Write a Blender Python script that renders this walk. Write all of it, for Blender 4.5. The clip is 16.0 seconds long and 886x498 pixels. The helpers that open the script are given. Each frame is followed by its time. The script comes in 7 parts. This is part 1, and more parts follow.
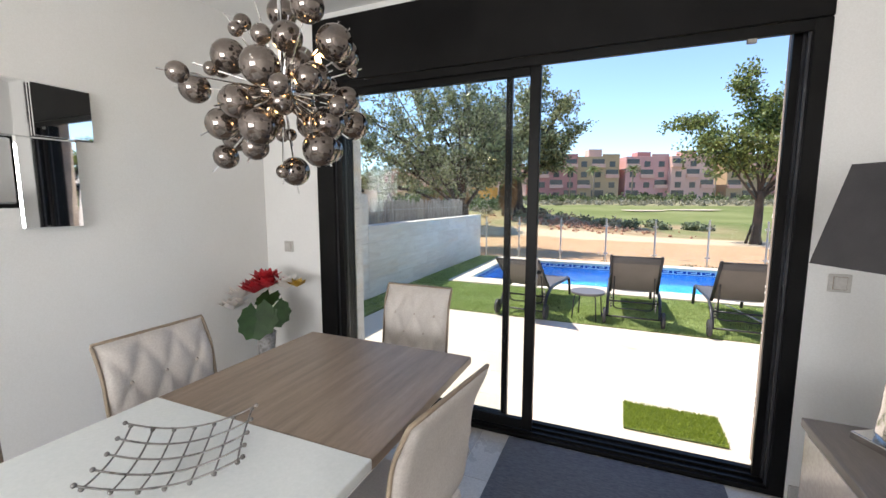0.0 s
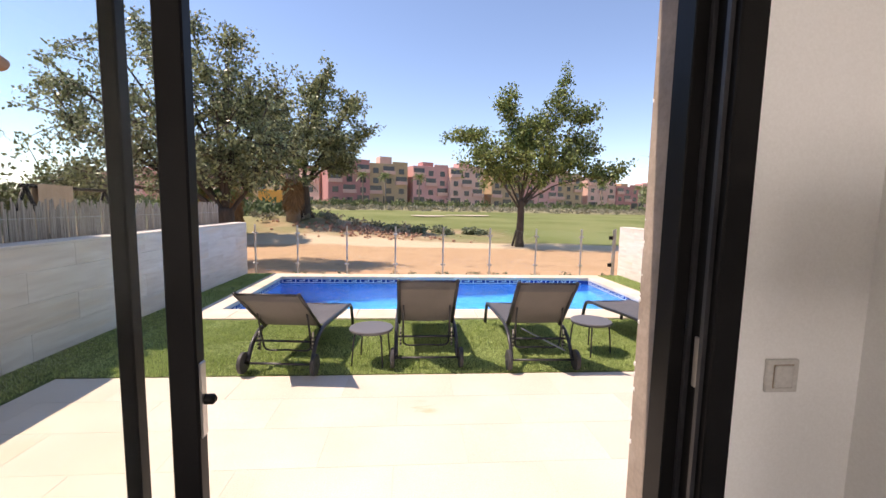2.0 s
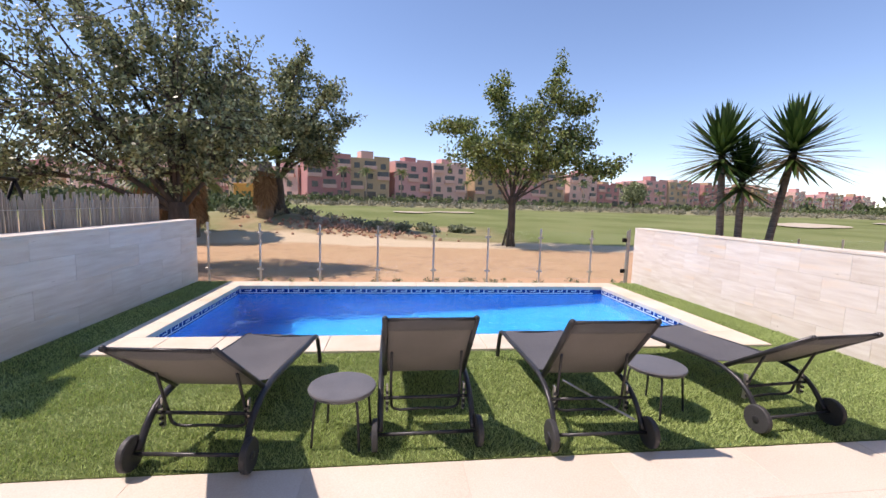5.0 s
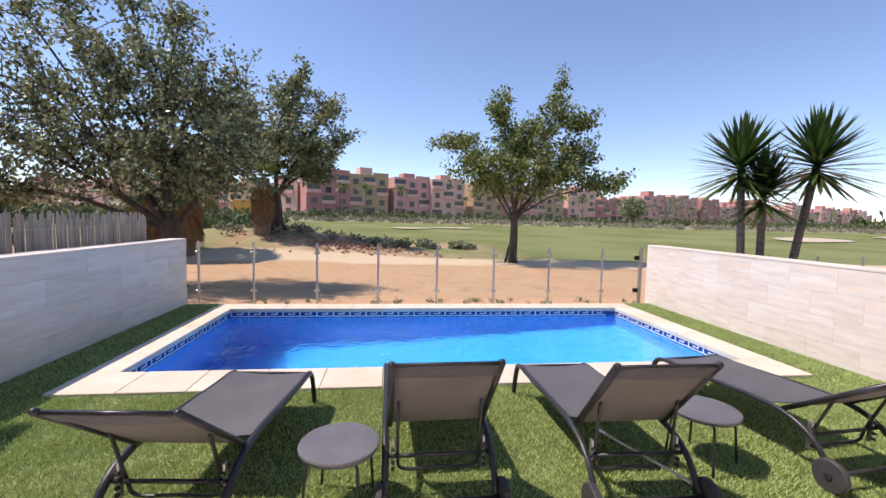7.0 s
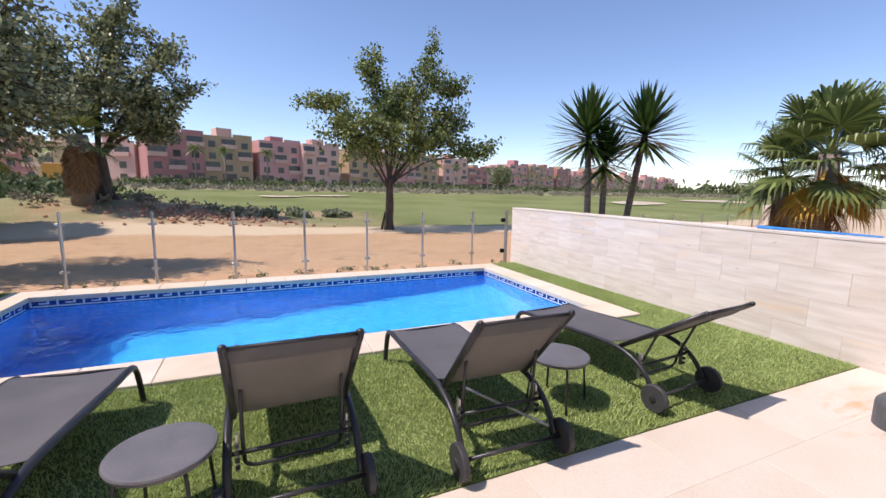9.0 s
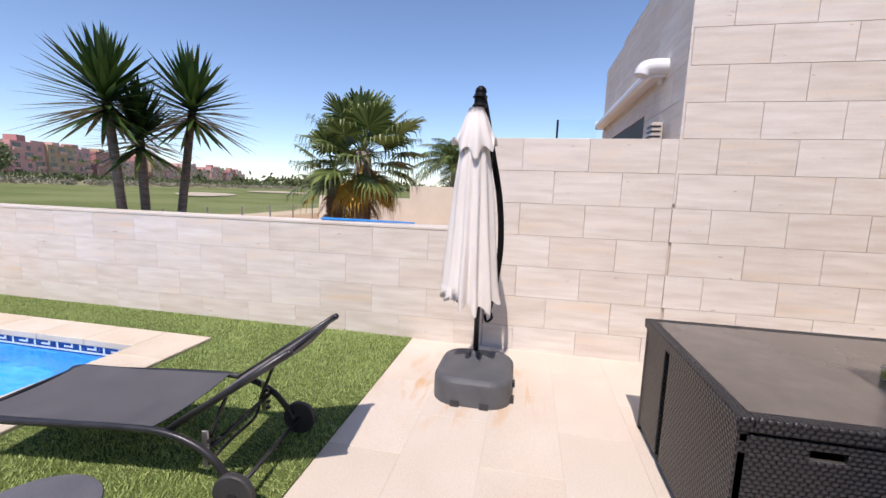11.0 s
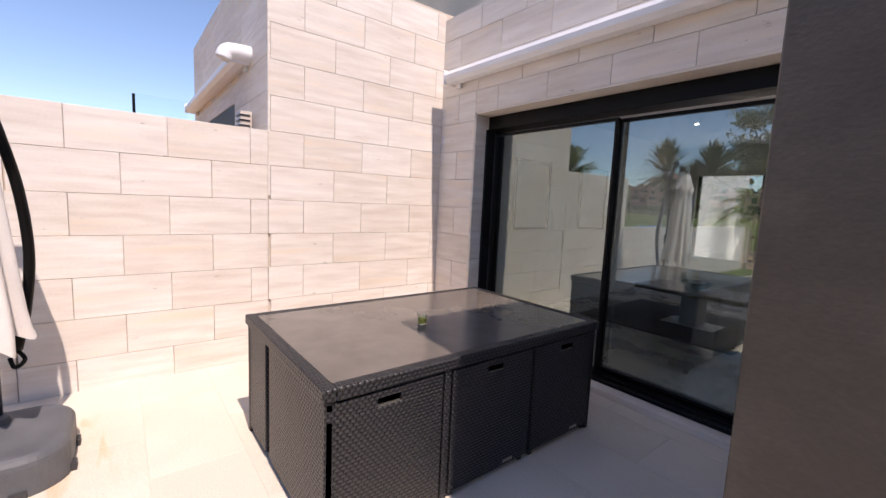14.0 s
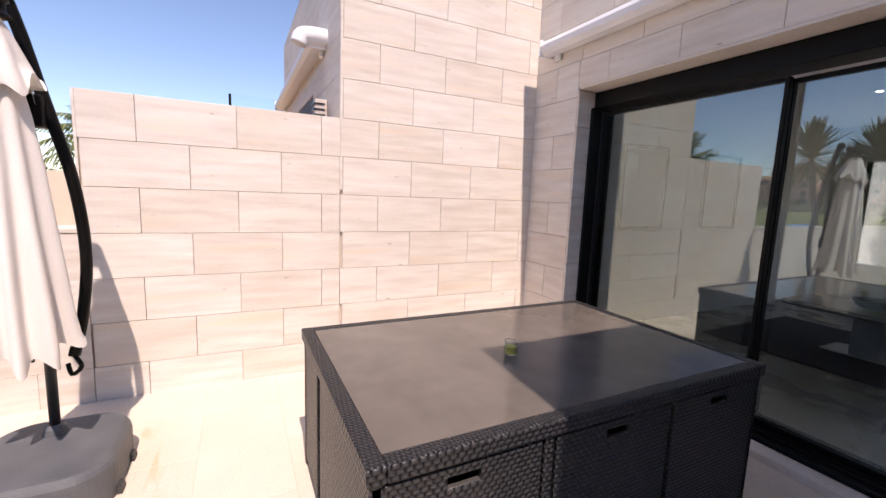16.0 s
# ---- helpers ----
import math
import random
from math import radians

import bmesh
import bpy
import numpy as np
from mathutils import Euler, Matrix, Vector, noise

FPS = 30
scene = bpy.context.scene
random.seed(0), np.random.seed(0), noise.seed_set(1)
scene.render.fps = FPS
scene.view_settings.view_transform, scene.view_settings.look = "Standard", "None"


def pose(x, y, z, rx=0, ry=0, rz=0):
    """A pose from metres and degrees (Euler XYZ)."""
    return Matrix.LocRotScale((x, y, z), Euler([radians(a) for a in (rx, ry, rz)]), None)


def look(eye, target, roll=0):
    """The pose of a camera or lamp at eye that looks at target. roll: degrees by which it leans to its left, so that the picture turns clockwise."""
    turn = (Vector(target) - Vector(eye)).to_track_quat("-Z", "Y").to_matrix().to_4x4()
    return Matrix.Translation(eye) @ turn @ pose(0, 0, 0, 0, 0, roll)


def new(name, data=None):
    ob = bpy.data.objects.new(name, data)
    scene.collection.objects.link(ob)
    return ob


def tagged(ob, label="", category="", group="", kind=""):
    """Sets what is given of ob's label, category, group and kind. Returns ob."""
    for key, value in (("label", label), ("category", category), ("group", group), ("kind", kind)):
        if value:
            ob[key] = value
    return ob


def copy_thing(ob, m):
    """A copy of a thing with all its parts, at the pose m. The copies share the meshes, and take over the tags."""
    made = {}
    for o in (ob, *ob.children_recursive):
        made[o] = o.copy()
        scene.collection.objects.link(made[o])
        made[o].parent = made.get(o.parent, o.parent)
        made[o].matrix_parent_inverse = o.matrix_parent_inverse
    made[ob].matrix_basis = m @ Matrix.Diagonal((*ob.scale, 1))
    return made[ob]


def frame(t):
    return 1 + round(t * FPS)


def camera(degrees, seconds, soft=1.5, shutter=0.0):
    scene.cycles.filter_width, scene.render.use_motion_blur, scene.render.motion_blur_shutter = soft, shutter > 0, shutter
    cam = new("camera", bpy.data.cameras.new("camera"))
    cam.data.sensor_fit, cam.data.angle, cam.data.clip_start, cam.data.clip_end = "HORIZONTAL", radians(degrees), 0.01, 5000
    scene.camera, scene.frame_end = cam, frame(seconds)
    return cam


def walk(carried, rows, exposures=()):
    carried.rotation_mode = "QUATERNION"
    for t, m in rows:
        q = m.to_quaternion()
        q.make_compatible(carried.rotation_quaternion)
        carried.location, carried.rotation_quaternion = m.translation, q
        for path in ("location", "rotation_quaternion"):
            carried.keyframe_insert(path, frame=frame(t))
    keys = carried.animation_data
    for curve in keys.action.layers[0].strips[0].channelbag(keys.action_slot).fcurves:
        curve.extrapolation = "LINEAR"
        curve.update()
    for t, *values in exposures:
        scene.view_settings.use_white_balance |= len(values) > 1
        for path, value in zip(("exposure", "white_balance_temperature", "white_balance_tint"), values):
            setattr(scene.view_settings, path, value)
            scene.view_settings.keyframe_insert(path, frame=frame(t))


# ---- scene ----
cam = camera(93.9, 16.0)
PATH = [
    (0, (0.008, -0.038, 1.482), (-0.774, 1.788, 1.245), 0.1),
    (0.5, (0.057, 0.383, 1.498), (-0.239, 2.347, 1.268), 0.0),
    (1, (0.021, 0.773, 1.496), (-0.011, 2.761, 1.286), 0.3),
    (1.5, (0.022, 1.14, 1.507), (0.112, 3.127, 1.299), 1.1),
    (2, (0.033, 1.48, 1.503), (0.191, 3.465, 1.297), 1.1),
    (2.5, (-0.0, 1.777, 1.503), (0.203, 3.755, 1.289), 1.3),
    (3, (-0.008, 1.988, 1.495), (0.23, 3.962, 1.279), 1.4),
    (3.5, (0.018, 2.231, 1.497), (0.283, 4.201, 1.272), 1.5),
    (6, (-0.064, 3.122, 1.493), (0.172, 5.096, 1.284), 1.7),
    (6.5, (-0.064, 3.222, 1.495), (0.18, 5.2, 1.322), 1.5),
    (7, (-0.078, 3.231, 1.518), (0.173, 5.21, 1.371), 1.4),
    (7.5, (-0.086, 3.23, 1.541), (0.18, 5.207, 1.398), 1.2),
    (8, (-0.116, 3.256, 1.518), (0.216, 5.22, 1.34), 1.2),
    (8.5, (-0.082, 3.305, 1.479), (0.391, 5.233, 1.239), 1.1),
    (9, (0.084, 3.418, 1.453), (0.889, 5.227, 1.166), 1.2),
    (9.5, (0.388, 3.554, 1.436), (1.614, 5.104, 1.127), 1.7),
    (9.7, (0.477, 3.61, 1.441), (1.856, 5.023, 1.129), 1.8),
    (11.8, (1.144, 4.133, 1.432), (3.117, 3.909, 1.195), 2.0),
    (12, (1.135, 4.126, 1.43), (3.088, 3.761, 1.2), 2.1),
    (12.5, (1.111, 4.093, 1.436), (2.978, 3.413, 1.212), 2.1),
    (13, (1.099, 4.046, 1.429), (2.857, 3.118, 1.207), 2.2),
    (13.5, (1.107, 3.951, 1.418), (2.762, 2.85, 1.194), 2.3),
    (14, (1.139, 3.833, 1.413), (2.699, 2.602, 1.186), 2.6),
    (14.5, (1.155, 3.731, 1.415), (2.65, 2.423, 1.178), 2.7),
    (15, (1.273, 3.626, 1.399), (2.741, 2.29, 1.157), 2.8),
    (15.5, (1.451, 3.539, 1.408), (2.974, 2.267, 1.152), 2.8),
    (16, (1.597, 3.541, 1.398), (3.371, 2.655, 1.135), 2.2),
]
walk(cam, [(t, look(eye, target, roll)) for t, eye, target, roll in PATH],
     exposures=[(0.0, 1.2, 6750, 12), (1.0, 1.07, 7400, 18), (2.0, 0.88, 7700, 22), (3.0, 0.76, 7400, 22), (6.0, 0.62, 7050, 22), (7.0, 0.62, 7050, 22), (9.0, 0.53, 6850, 21),
                (10.0, 0.42, 6650, 20), (12.0, 0.37, 6900, 18), (14.0, 0.66, 7200, 23), (15.0, 0.78, 7400, 25), (16.0, 0.68, 7400, 25)])

# ---- world, sun, lamps ----
SUN_DIR = Vector((1.0, -0.09, -1.64)).normalized()      # the way the sunlight travels
world = bpy.data.worlds.new("world")
scene.world = world
world.use_nodes = True
wn = world.node_tree
sky = wn.nodes.new("ShaderNodeTexSky")
sky.sky_type = 'NISHITA'
sky.sun_disc = False
sky.sun_elevation = math.asin(-SUN_DIR.z)
sky.sun_rotation = math.atan2(-SUN_DIR.x, -SUN_DIR.y)
sky.altitude = 900
sky.air_density, sky.dust_density, sky.ozone_density = 1.0, 0.0, 4.8
wn.links.new(sky.outputs[0], wn.nodes["Background"].inputs[0])
wn.nodes["Background"].inputs[1].default_value = 0.137
sun_data = bpy.data.lights.new("sun", 'SUN')
sun_data.energy, sun_data.angle, sun_data.color = 3.5, radians(0.6), (1.0, 0.945, 0.875)
sun = new("sun", sun_data)
sun.matrix_world = look((0, 0, 30), tuple(Vector((0, 0, 30)) + SUN_DIR))


def area_lamp(name, x, y, z, target, w, h, power, colour):
    d = bpy.data.lights.new(name, 'AREA')
    d.shape, d.size, d.size_y, d.energy, d.color = 'RECTANGLE', w, h, power, colour
    o = new(name, d)
    o.matrix_world = look((x, y, z), target)
    return o


# dining room fill added unseen behind; sky light through the living room's front window
area_lamp("dining_fill_light", -0.6, -3.42, 1.5, (-0.6, 0, 1.3), 2.2, 1.3, 59, (0.95, 0.98, 1.0))
area_lamp("front_window_light", 3.4, -4.62, 1.35, (3.4, 0, 1.0), 1.8, 1.5, 1, (0.95, 0.98, 1.0))

# ---- materials ----


def nodes_of(name):
    m = bpy.data.materials.new(name)
    m.use_nodes = True
    nt = m.node_tree
    return m, nt, nt.nodes["Principled BSDF"]


def surface(name, a, b, rough=0.6, scale=6.0, stretch=(1, 1, 1), bump=0.15, fine=90.0, metal=0.0,
            spread=0.0, spec=0.5, stain=None, stain_scale=1.5, stain_amount=0.35, rough_var=0.12, detail=6.0):
    """A procedural surface: two tones mixed by coarse noise, fine grain, relief, optional stains and a tint per piece."""
    m, nt, p = nodes_of(name)
    n, ln = nt.nodes, nt.links
    co = n.new("ShaderNodeTexCoord")
    mp = n.new("ShaderNodeMapping")
    mp.inputs["Scale"].default_value = stretch
    info = n.new("ShaderNodeObjectInfo")
    shift = n.new("ShaderNodeVectorMath")
    shift.operation = 'MULTIPLY_ADD'
    ln.new(info.outputs["Random"], shift.inputs[0])
    shift.inputs[1].default_value = (37.0, 23.0, 11.0) if spread else (0, 0, 0)
    geo = n.new("ShaderNodeNewGeometry")
    ln.new(geo.outputs["Position"], shift.inputs[2])
    ln.new(shift.outputs[0], mp.inputs[0])
    n1 = n.new("ShaderNodeTexNoise")
    n1.inputs["Scale"].default_value, n1.inputs["Detail"].default_value = scale, detail
    n2 = n.new("ShaderNodeTexNoise")
    n2.inputs["Scale"].default_value, n2.inputs["Detail"].default_value = fine, 3.0
    ln.new(mp.outputs[0], n1.inputs["Vector"])
    ln.new(mp.outputs[0], n2.inputs["Vector"])
    ramp = n.new("ShaderNodeValToRGB")
    ramp.color_ramp.elements[0].position, ramp.color_ramp.elements[1].position = 0.3, 0.72
    ramp.color_ramp.elements[0].color, ramp.color_ramp.elements[1].color = (*a, 1), (*b, 1)
    ln.new(n1.outputs[0], ramp.inputs[0])
    grain = n.new("ShaderNodeMix")
    grain.data_type, grain.blend_type = 'RGBA', 'OVERLAY'
    grain.inputs[0].default_value = 0.25
    ln.new(ramp.outputs[0], grain.inputs[6])
    ln.new(n2.outputs[0], grain.inputs[7])
    out = grain.outputs[2]
    if stain:
        n3 = n.new("ShaderNodeTexNoise")
        n3.inputs["Scale"].default_value, n3.inputs["Detail"].default_value = stain_scale, 5.0
        ln.new(mp.outputs[0], n3.inputs["Vector"])
        r3 = n.new("ShaderNodeValToRGB")
        r3.color_ramp.elements[0].position, r3.color_ramp.elements[1].position = 0.58, 0.80
        ln.new(n3.outputs[0], r3.inputs[0])
        k = n.new("ShaderNodeMath")
        k.operation = 'MULTIPLY'
        k.inputs[1].default_value = stain_amount
        ln.new(r3.outputs[0], k.inputs[0])
        mx = n.new("ShaderNodeMix")
        mx.data_type = 'RGBA'
        ln.new(k.outputs[0], mx.inputs[0])
        ln.new(out, mx.inputs[6])
        mx.inputs[7].default_value = (*stain, 1)
        out = mx.outputs[2]
    if spread:
        hv = n.new("ShaderNodeHueSaturation")
        mr = n.new("ShaderNodeMapRange")
        mr.inputs["To Min"].default_value, mr.inputs["To Max"].default_value = 1 - spread, 1 + spread
        ln.new(info.outputs["Random"], mr.inputs[0])
        ln.new(mr.outputs[0], hv.inputs["Value"])
        mr2 = n.new("ShaderNodeMapRange")
        mr2.inputs["To Min"].default_value, mr2.inputs["To Max"].default_value = 1 + 3.5 * spread, 1 - 3.5 * spread
        ln.new(info.outputs["Random"], mr2.inputs[0])
        ln.new(mr2.outputs[0], hv.inputs["Saturation"])
        ln.new(out, hv.inputs["Color"])
        out = hv.outputs[0]
    ln.new(out, p.inputs["Base Color"])
    rr = n.new("ShaderNodeMapRange")
    rr.inputs["To Min"].default_value, rr.inputs["To Max"].default_value = max(0.02, rough - rough_var), min(1, rough + rough_var)
    ln.new(n1.outputs[0], rr.inputs[0])
    ln.new(rr.outputs[0], p.inputs["Roughness"])
    p.inputs["Metallic"].default_value = metal
    p.inputs["Specular IOR Level"].default_value = spec
    if bump:
        bn = n.new("ShaderNodeBump")
        bn.inputs["Strength"].default_value, bn.inputs["Distance"].default_value = bump, 0.01
        add = n.new("ShaderNodeMath")
        ln.new(n1.outputs[0], add.inputs[0])
        ln.new(n2.outputs[0], add.inputs[1])
        ln.new(add.outputs[0], bn.inputs["Height"])
        ln.new(bn.outputs[0], p.inputs["Normal"])
    return m


def leafy(name, a, b, rough=0.45, transl=0.25):
    """Leaves: colour varied leaf by leaf, a little light through the blade."""
    m, nt, p = nodes_of(name)
    n, ln = nt.nodes, nt.links
    geo = n.new("ShaderNodeNewGeometry")
    ramp = n.new("ShaderNodeValToRGB")
    ramp.color_ramp.elements[0].color, ramp.color_ramp.elements[1].color = (*a, 1), (*b, 1)
    ln.new(geo.outputs["Random Per Island"], ramp.inputs[0])
    ln.new(ramp.outputs[0], p.inputs["Base Color"])
    p.inputs["Roughness"].default_value = rough
    tr = n.new("ShaderNodeBsdfTranslucent")
    ln.new(ramp.outputs[0], tr.inputs[0])
    mix = n.new("ShaderNodeMixShader")
    mix.inputs[0].default_value = transl
    ln.new(p.outputs[0], mix.inputs[1])
    ln.new(tr.outputs[0], mix.inputs[2])
    ln.new(mix.outputs[0], n["Material Output"].inputs[0])
    return m


def glass(name, tint=(1, 1, 1), gloss=0.02, sheen=(1, 1, 1)):
    """A thin pane: clear view through it with a Fresnel gloss on top."""
    m, nt, p = nodes_of(name)
    n, ln = nt.nodes, nt.links
    tr = n.new("ShaderNodeBsdfTransparent")
    tr.inputs[0].default_value = (*tint, 1)
    gl = n.new("ShaderNodeBsdfGlossy")
    gl.inputs["Roughness"].default_value = 0.0
    gl.inputs["Color"].default_value = (*sheen, 1)
    lw_ = n.new("ShaderNodeLayerWeight")
    lw_.inputs[0].default_value = 0.5
    pw = n.new("ShaderNodeMath")
    pw.operation = 'POWER'
    pw.inputs[1].default_value = 4.0
    ln.new(lw_.outputs["Facing"], pw.inputs[0])
    ad = n.new("ShaderNodeMath")
    ad.operation = 'MULTIPLY_ADD'
    ad.inputs[1].default_value, ad.inputs[2].default_value = 0.7, gloss
    ln.new(pw.outputs[0], ad.inputs[0])
    mix = n.new("ShaderNodeMixShader")
    ln.new(ad.outputs[0], mix.inputs[0])
    ln.new(tr.outputs[0], mix.inputs[1])
    ln.new(gl.outputs[0], mix.inputs[2])
    ln.new(mix.outputs[0], n["Material Output"].inputs[0])
    return m


def glow(name, colour, strength):
    m, nt, p = nodes_of(name)
    p.inputs["Base Color"].default_value = (*colour, 1)
    p.inputs["Emission Color"].default_value = (*colour, 1)
    p.inputs["Emission Strength"].default_value = strength
    return m


PLASTER = surface("white_plaster", (0.74, 0.73, 0.71), (0.80, 0.79, 0.77), 0.75, 1.2, bump=0.04, fine=160)
CEILING = surface("ceiling_paint", (0.78, 0.78, 0.77), (0.82, 0.82, 0.81), 0.8, 1.0, bump=0.03, fine=120)
STONE = surface("cream_limestone", (0.625, 0.552, 0.482), (0.765, 0.715, 0.655), 0.72, 2.2, (1.0, 1.0, 9.0), 0.12, 60, spread=0.04,
                stain=(0.70, 0.50, 0.30), stain_scale=1.1, stain_amount=0.6)
STONE_JOINT = surface("stone_joint", (0.52, 0.44, 0.36), (0.61, 0.53, 0.45), 0.9, 20, bump=0.2)
DARK_CLAD = surface("dark_brown_cladding", (0.045, 0.036, 0.028), (0.085, 0.070, 0.055), 0.55, 2.2, (1, 1, 1.6), 0.08, 70, stain=(0.16, 0.13, 0.10), stain_scale=3.0, stain_amount=0.5)
REVEAL_CLAD = surface("worn_brown_stone", (0.22, 0.18, 0.15), (0.34, 0.28, 0.23), 0.7, 5.0, bump=0.12, fine=60, stain=(0.4, 0.36, 0.32), stain_scale=9, stain_amount=0.4)
TERRACE = surface("cream_terrace_tile", (0.60, 0.52, 0.43), (0.67, 0.595, 0.51), 0.55, 1.6, bump=0.04, fine=120, spread=0.006,
                  stain=(0.66, 0.46, 0.28), stain_scale=1.3, stain_amount=0.22)
TILE_JOINT = surface("tile_joint", (0.56, 0.485, 0.40), (0.62, 0.55, 0.465), 0.9, 30, bump=0.1)
COPING = surface("cream_coping_stone", (0.60, 0.51, 0.39), (0.69, 0.60, 0.49), 0.7, 4, bump=0.08, fine=90, spread=0.04)
TURF_BASE = surface("turf_backing", (0.085, 0.115, 0.035), (0.14, 0.18, 0.06), 0.95, 14, bump=0.5, fine=260, stain=(0.15, 0.17, 0.07), stain_scale=2.0, stain_amount=0.5, spec=0.1)
TURF_BLADE = leafy("turf_blade", (0.27, 0.37, 0.105), (0.52, 0.62, 0.25), 0.7, 0.2)
MAT_BLADE = leafy("turf_mat_blade", (0.15, 0.22, 0.02), (0.36, 0.44, 0.06), 0.55, 0.3)
POOL_BASIN = surface("blue_pool_mosaic", (0.003, 0.24, 0.66), (0.012, 0.38, 0.80), 0.35, 9, bump=0.1, fine=60)
KEY_BLUE = surface("dark_blue_mosaic", (0.01, 0.03, 0.16), (0.02, 0.07, 0.28), 0.25, 30, bump=0.08, fine=120)
KEY_WHITE = surface("white_mosaic", (0.62, 0.68, 0.74), (0.75, 0.78, 0.8), 0.25, 30, bump=0.05, fine=120)
BLACK_ALU = surface("black_aluminium", (0.004, 0.0038, 0.0038), (0.009, 0.0085, 0.0085), 0.42, 3, bump=0.03, fine=200, spec=0.14)
GREY_ALU = surface("anthracite_aluminium", (0.032, 0.032, 0.036), (0.055, 0.055, 0.060), 0.38, 8, bump=0.03, fine=200, metal=0.4)
STEEL = surface("brushed_steel", (0.42, 0.40, 0.38), (0.55, 0.53, 0.51), 0.32, 6, (1, 1, 0.2), 0.02, 160, metal=0.9)
CHROME = surface("chrome", (0.75, 0.75, 0.76), (0.82, 0.82, 0.83), 0.08, 4, bump=0.0, metal=1.0, rough_var=0.03)
SLING = surface("grey_mesh_sling", (0.085, 0.083, 0.088), (0.115, 0.112, 0.118), 0.7, 5, bump=0.3, fine=420)
SLING_BACK = surface("taupe_mesh_sling", (0.145, 0.132, 0.122), (0.185, 0.168, 0.157), 0.75, 5, bump=0.3, fine=420)
TABLE_GREY = surface("grey_lacquered_metal", (0.11, 0.107, 0.112), (0.15, 0.146, 0.152), 0.45, 6, bump=0.03, fine=120)
RUBBER = surface("black_plastic", (0.03, 0.03, 0.032), (0.05, 0.05, 0.052), 0.6, 10, bump=0.1)
BASE_GREY = surface("dark_grey_plastic", (0.075, 0.08, 0.088), (0.11, 0.115, 0.125), 0.55, 7, bump=0.12, fine=180, stain=(0.2, 0.19, 0.18), stain_scale=3, stain_amount=0.25)
CANVAS = surface("off_white_canvas", (0.70, 0.66, 0.62), (0.80, 0.77, 0.74), 0.85, 6, (1, 1, 0.4), 0.15, 300)
DARK_WIRE = surface("dark_silver_wire", (0.14, 0.13, 0.125), (0.24, 0.23, 0.22), 0.3, 20, bump=0.0, metal=0.7)
BEIGE_CANVAS = surface("beige_canvas", (0.50, 0.38, 0.26), (0.58, 0.45, 0.32), 0.85, 5, bump=0.1, fine=260)
WHITE_PAINT = surface("white_lacquer", (0.76, 0.76, 0.77), (0.82, 0.82, 0.83), 0.35, 4, bump=0.02)
SWITCH = surface("cream_switch_plastic", (0.46, 0.44, 0.41), (0.52, 0.50, 0.47), 0.35, 10, bump=0.0)
WOOD = surface("taupe_wood", (0.20, 0.145, 0.105), (0.34, 0.255, 0.19), 0.36, 5.0, (6.0, 0.45, 6.0), 0.06, 80)
WOOD_DARK = surface("sideboard_wood", (0.14, 0.115, 0.10), (0.20, 0.165, 0.145), 0.42, 5.0, (6.0, 0.45, 6.0), 0.05, 80)
CREAM_GLOSS = surface("cream_gloss", (0.55, 0.48, 0.42), (0.60, 0.53, 0.47), 0.2, 2, bump=0.0)
WHITE_GLASS = surface("white_glass_top", (0.72, 0.75, 0.74), (0.78, 0.80, 0.79), 0.05, 2, bump=0.0, rough_var=0.02)
LEATHER = surface("beige_leatherette", (0.50, 0.455, 0.42), (0.58, 0.535, 0.495), 0.5, 7, bump=0.07, fine=150)
LEATHER_EDGE = surface("brown_piping", (0.24, 0.18, 0.13), (0.32, 0.25, 0.18), 0.5, 9, bump=0.1)
BUTTON = surface("beige_button", (0.42, 0.36, 0.31), (0.48, 0.42, 0.37), 0.5, 9, bump=0.05)
FLOOR_IN = surface("pale_grey_floor_tile", (0.42, 0.40, 0.375), (0.50, 0.48, 0.45), 0.28, 2.2, bump=0.02, fine=90, spread=0.03)
GROUT = surface("floor_grout", (0.34, 0.32, 0.30), (0.40, 0.38, 0.36), 0.8, 20)
RUG = surface("blue_grey_rug", (0.065, 0.075, 0.10), (0.17, 0.18, 0.21), 0.95, 40, (1, 6, 1), 0.6, 300)
SHADE = surface("charcoal_fabric_shade", (0.040, 0.038, 0.040), (0.062, 0.058, 0.060), 0.9, 10, bump=0.25, fine=350)
SILVER = surface("antique_silver_glaze", (0.50, 0.48, 0.45), (0.78, 0.76, 0.73), 0.16, 14, (1, 1, 0.5), 0.12, 60, metal=0.95)
SMOKE = surface("smoked_mirror_glass", (0.18, 0.152, 0.138), (0.27, 0.232, 0.21), 0.07, 4, bump=0.0, metal=0.92, rough_var=0.03)
MIRROR = surface("mirror", (0.86, 0.87, 0.87), (0.88, 0.89, 0.89), 0.02, 2, bump=0.0, metal=1.0, rough_var=0.01)
BULB = glow("warm_bulb", (1.0, 0.62, 0.25), 25)
SPOT = glow("spot_disc", (1.0, 0.93, 0.82), 14)
PANE = glass("clear_pane", (0.978, 0.992, 0.98), 0.008)
PANE_DARK = glass("tinted_pane", (0.68, 0.72, 0.72), 0.19, (0.82, 0.95, 0.93))
FENCE_GLASS = glass("fence_glass", (0.955, 0.98, 0.97), 0.01)
TABLE_TOP = surface("brown_grey_glass_top", (0.10, 0.085, 0.073), (0.145, 0.125, 0.108), 0.10, 1.6, bump=0.0, fine=9, stain=(0.26, 0.235, 0.21), stain_scale=2.2, stain_amount=0.35)
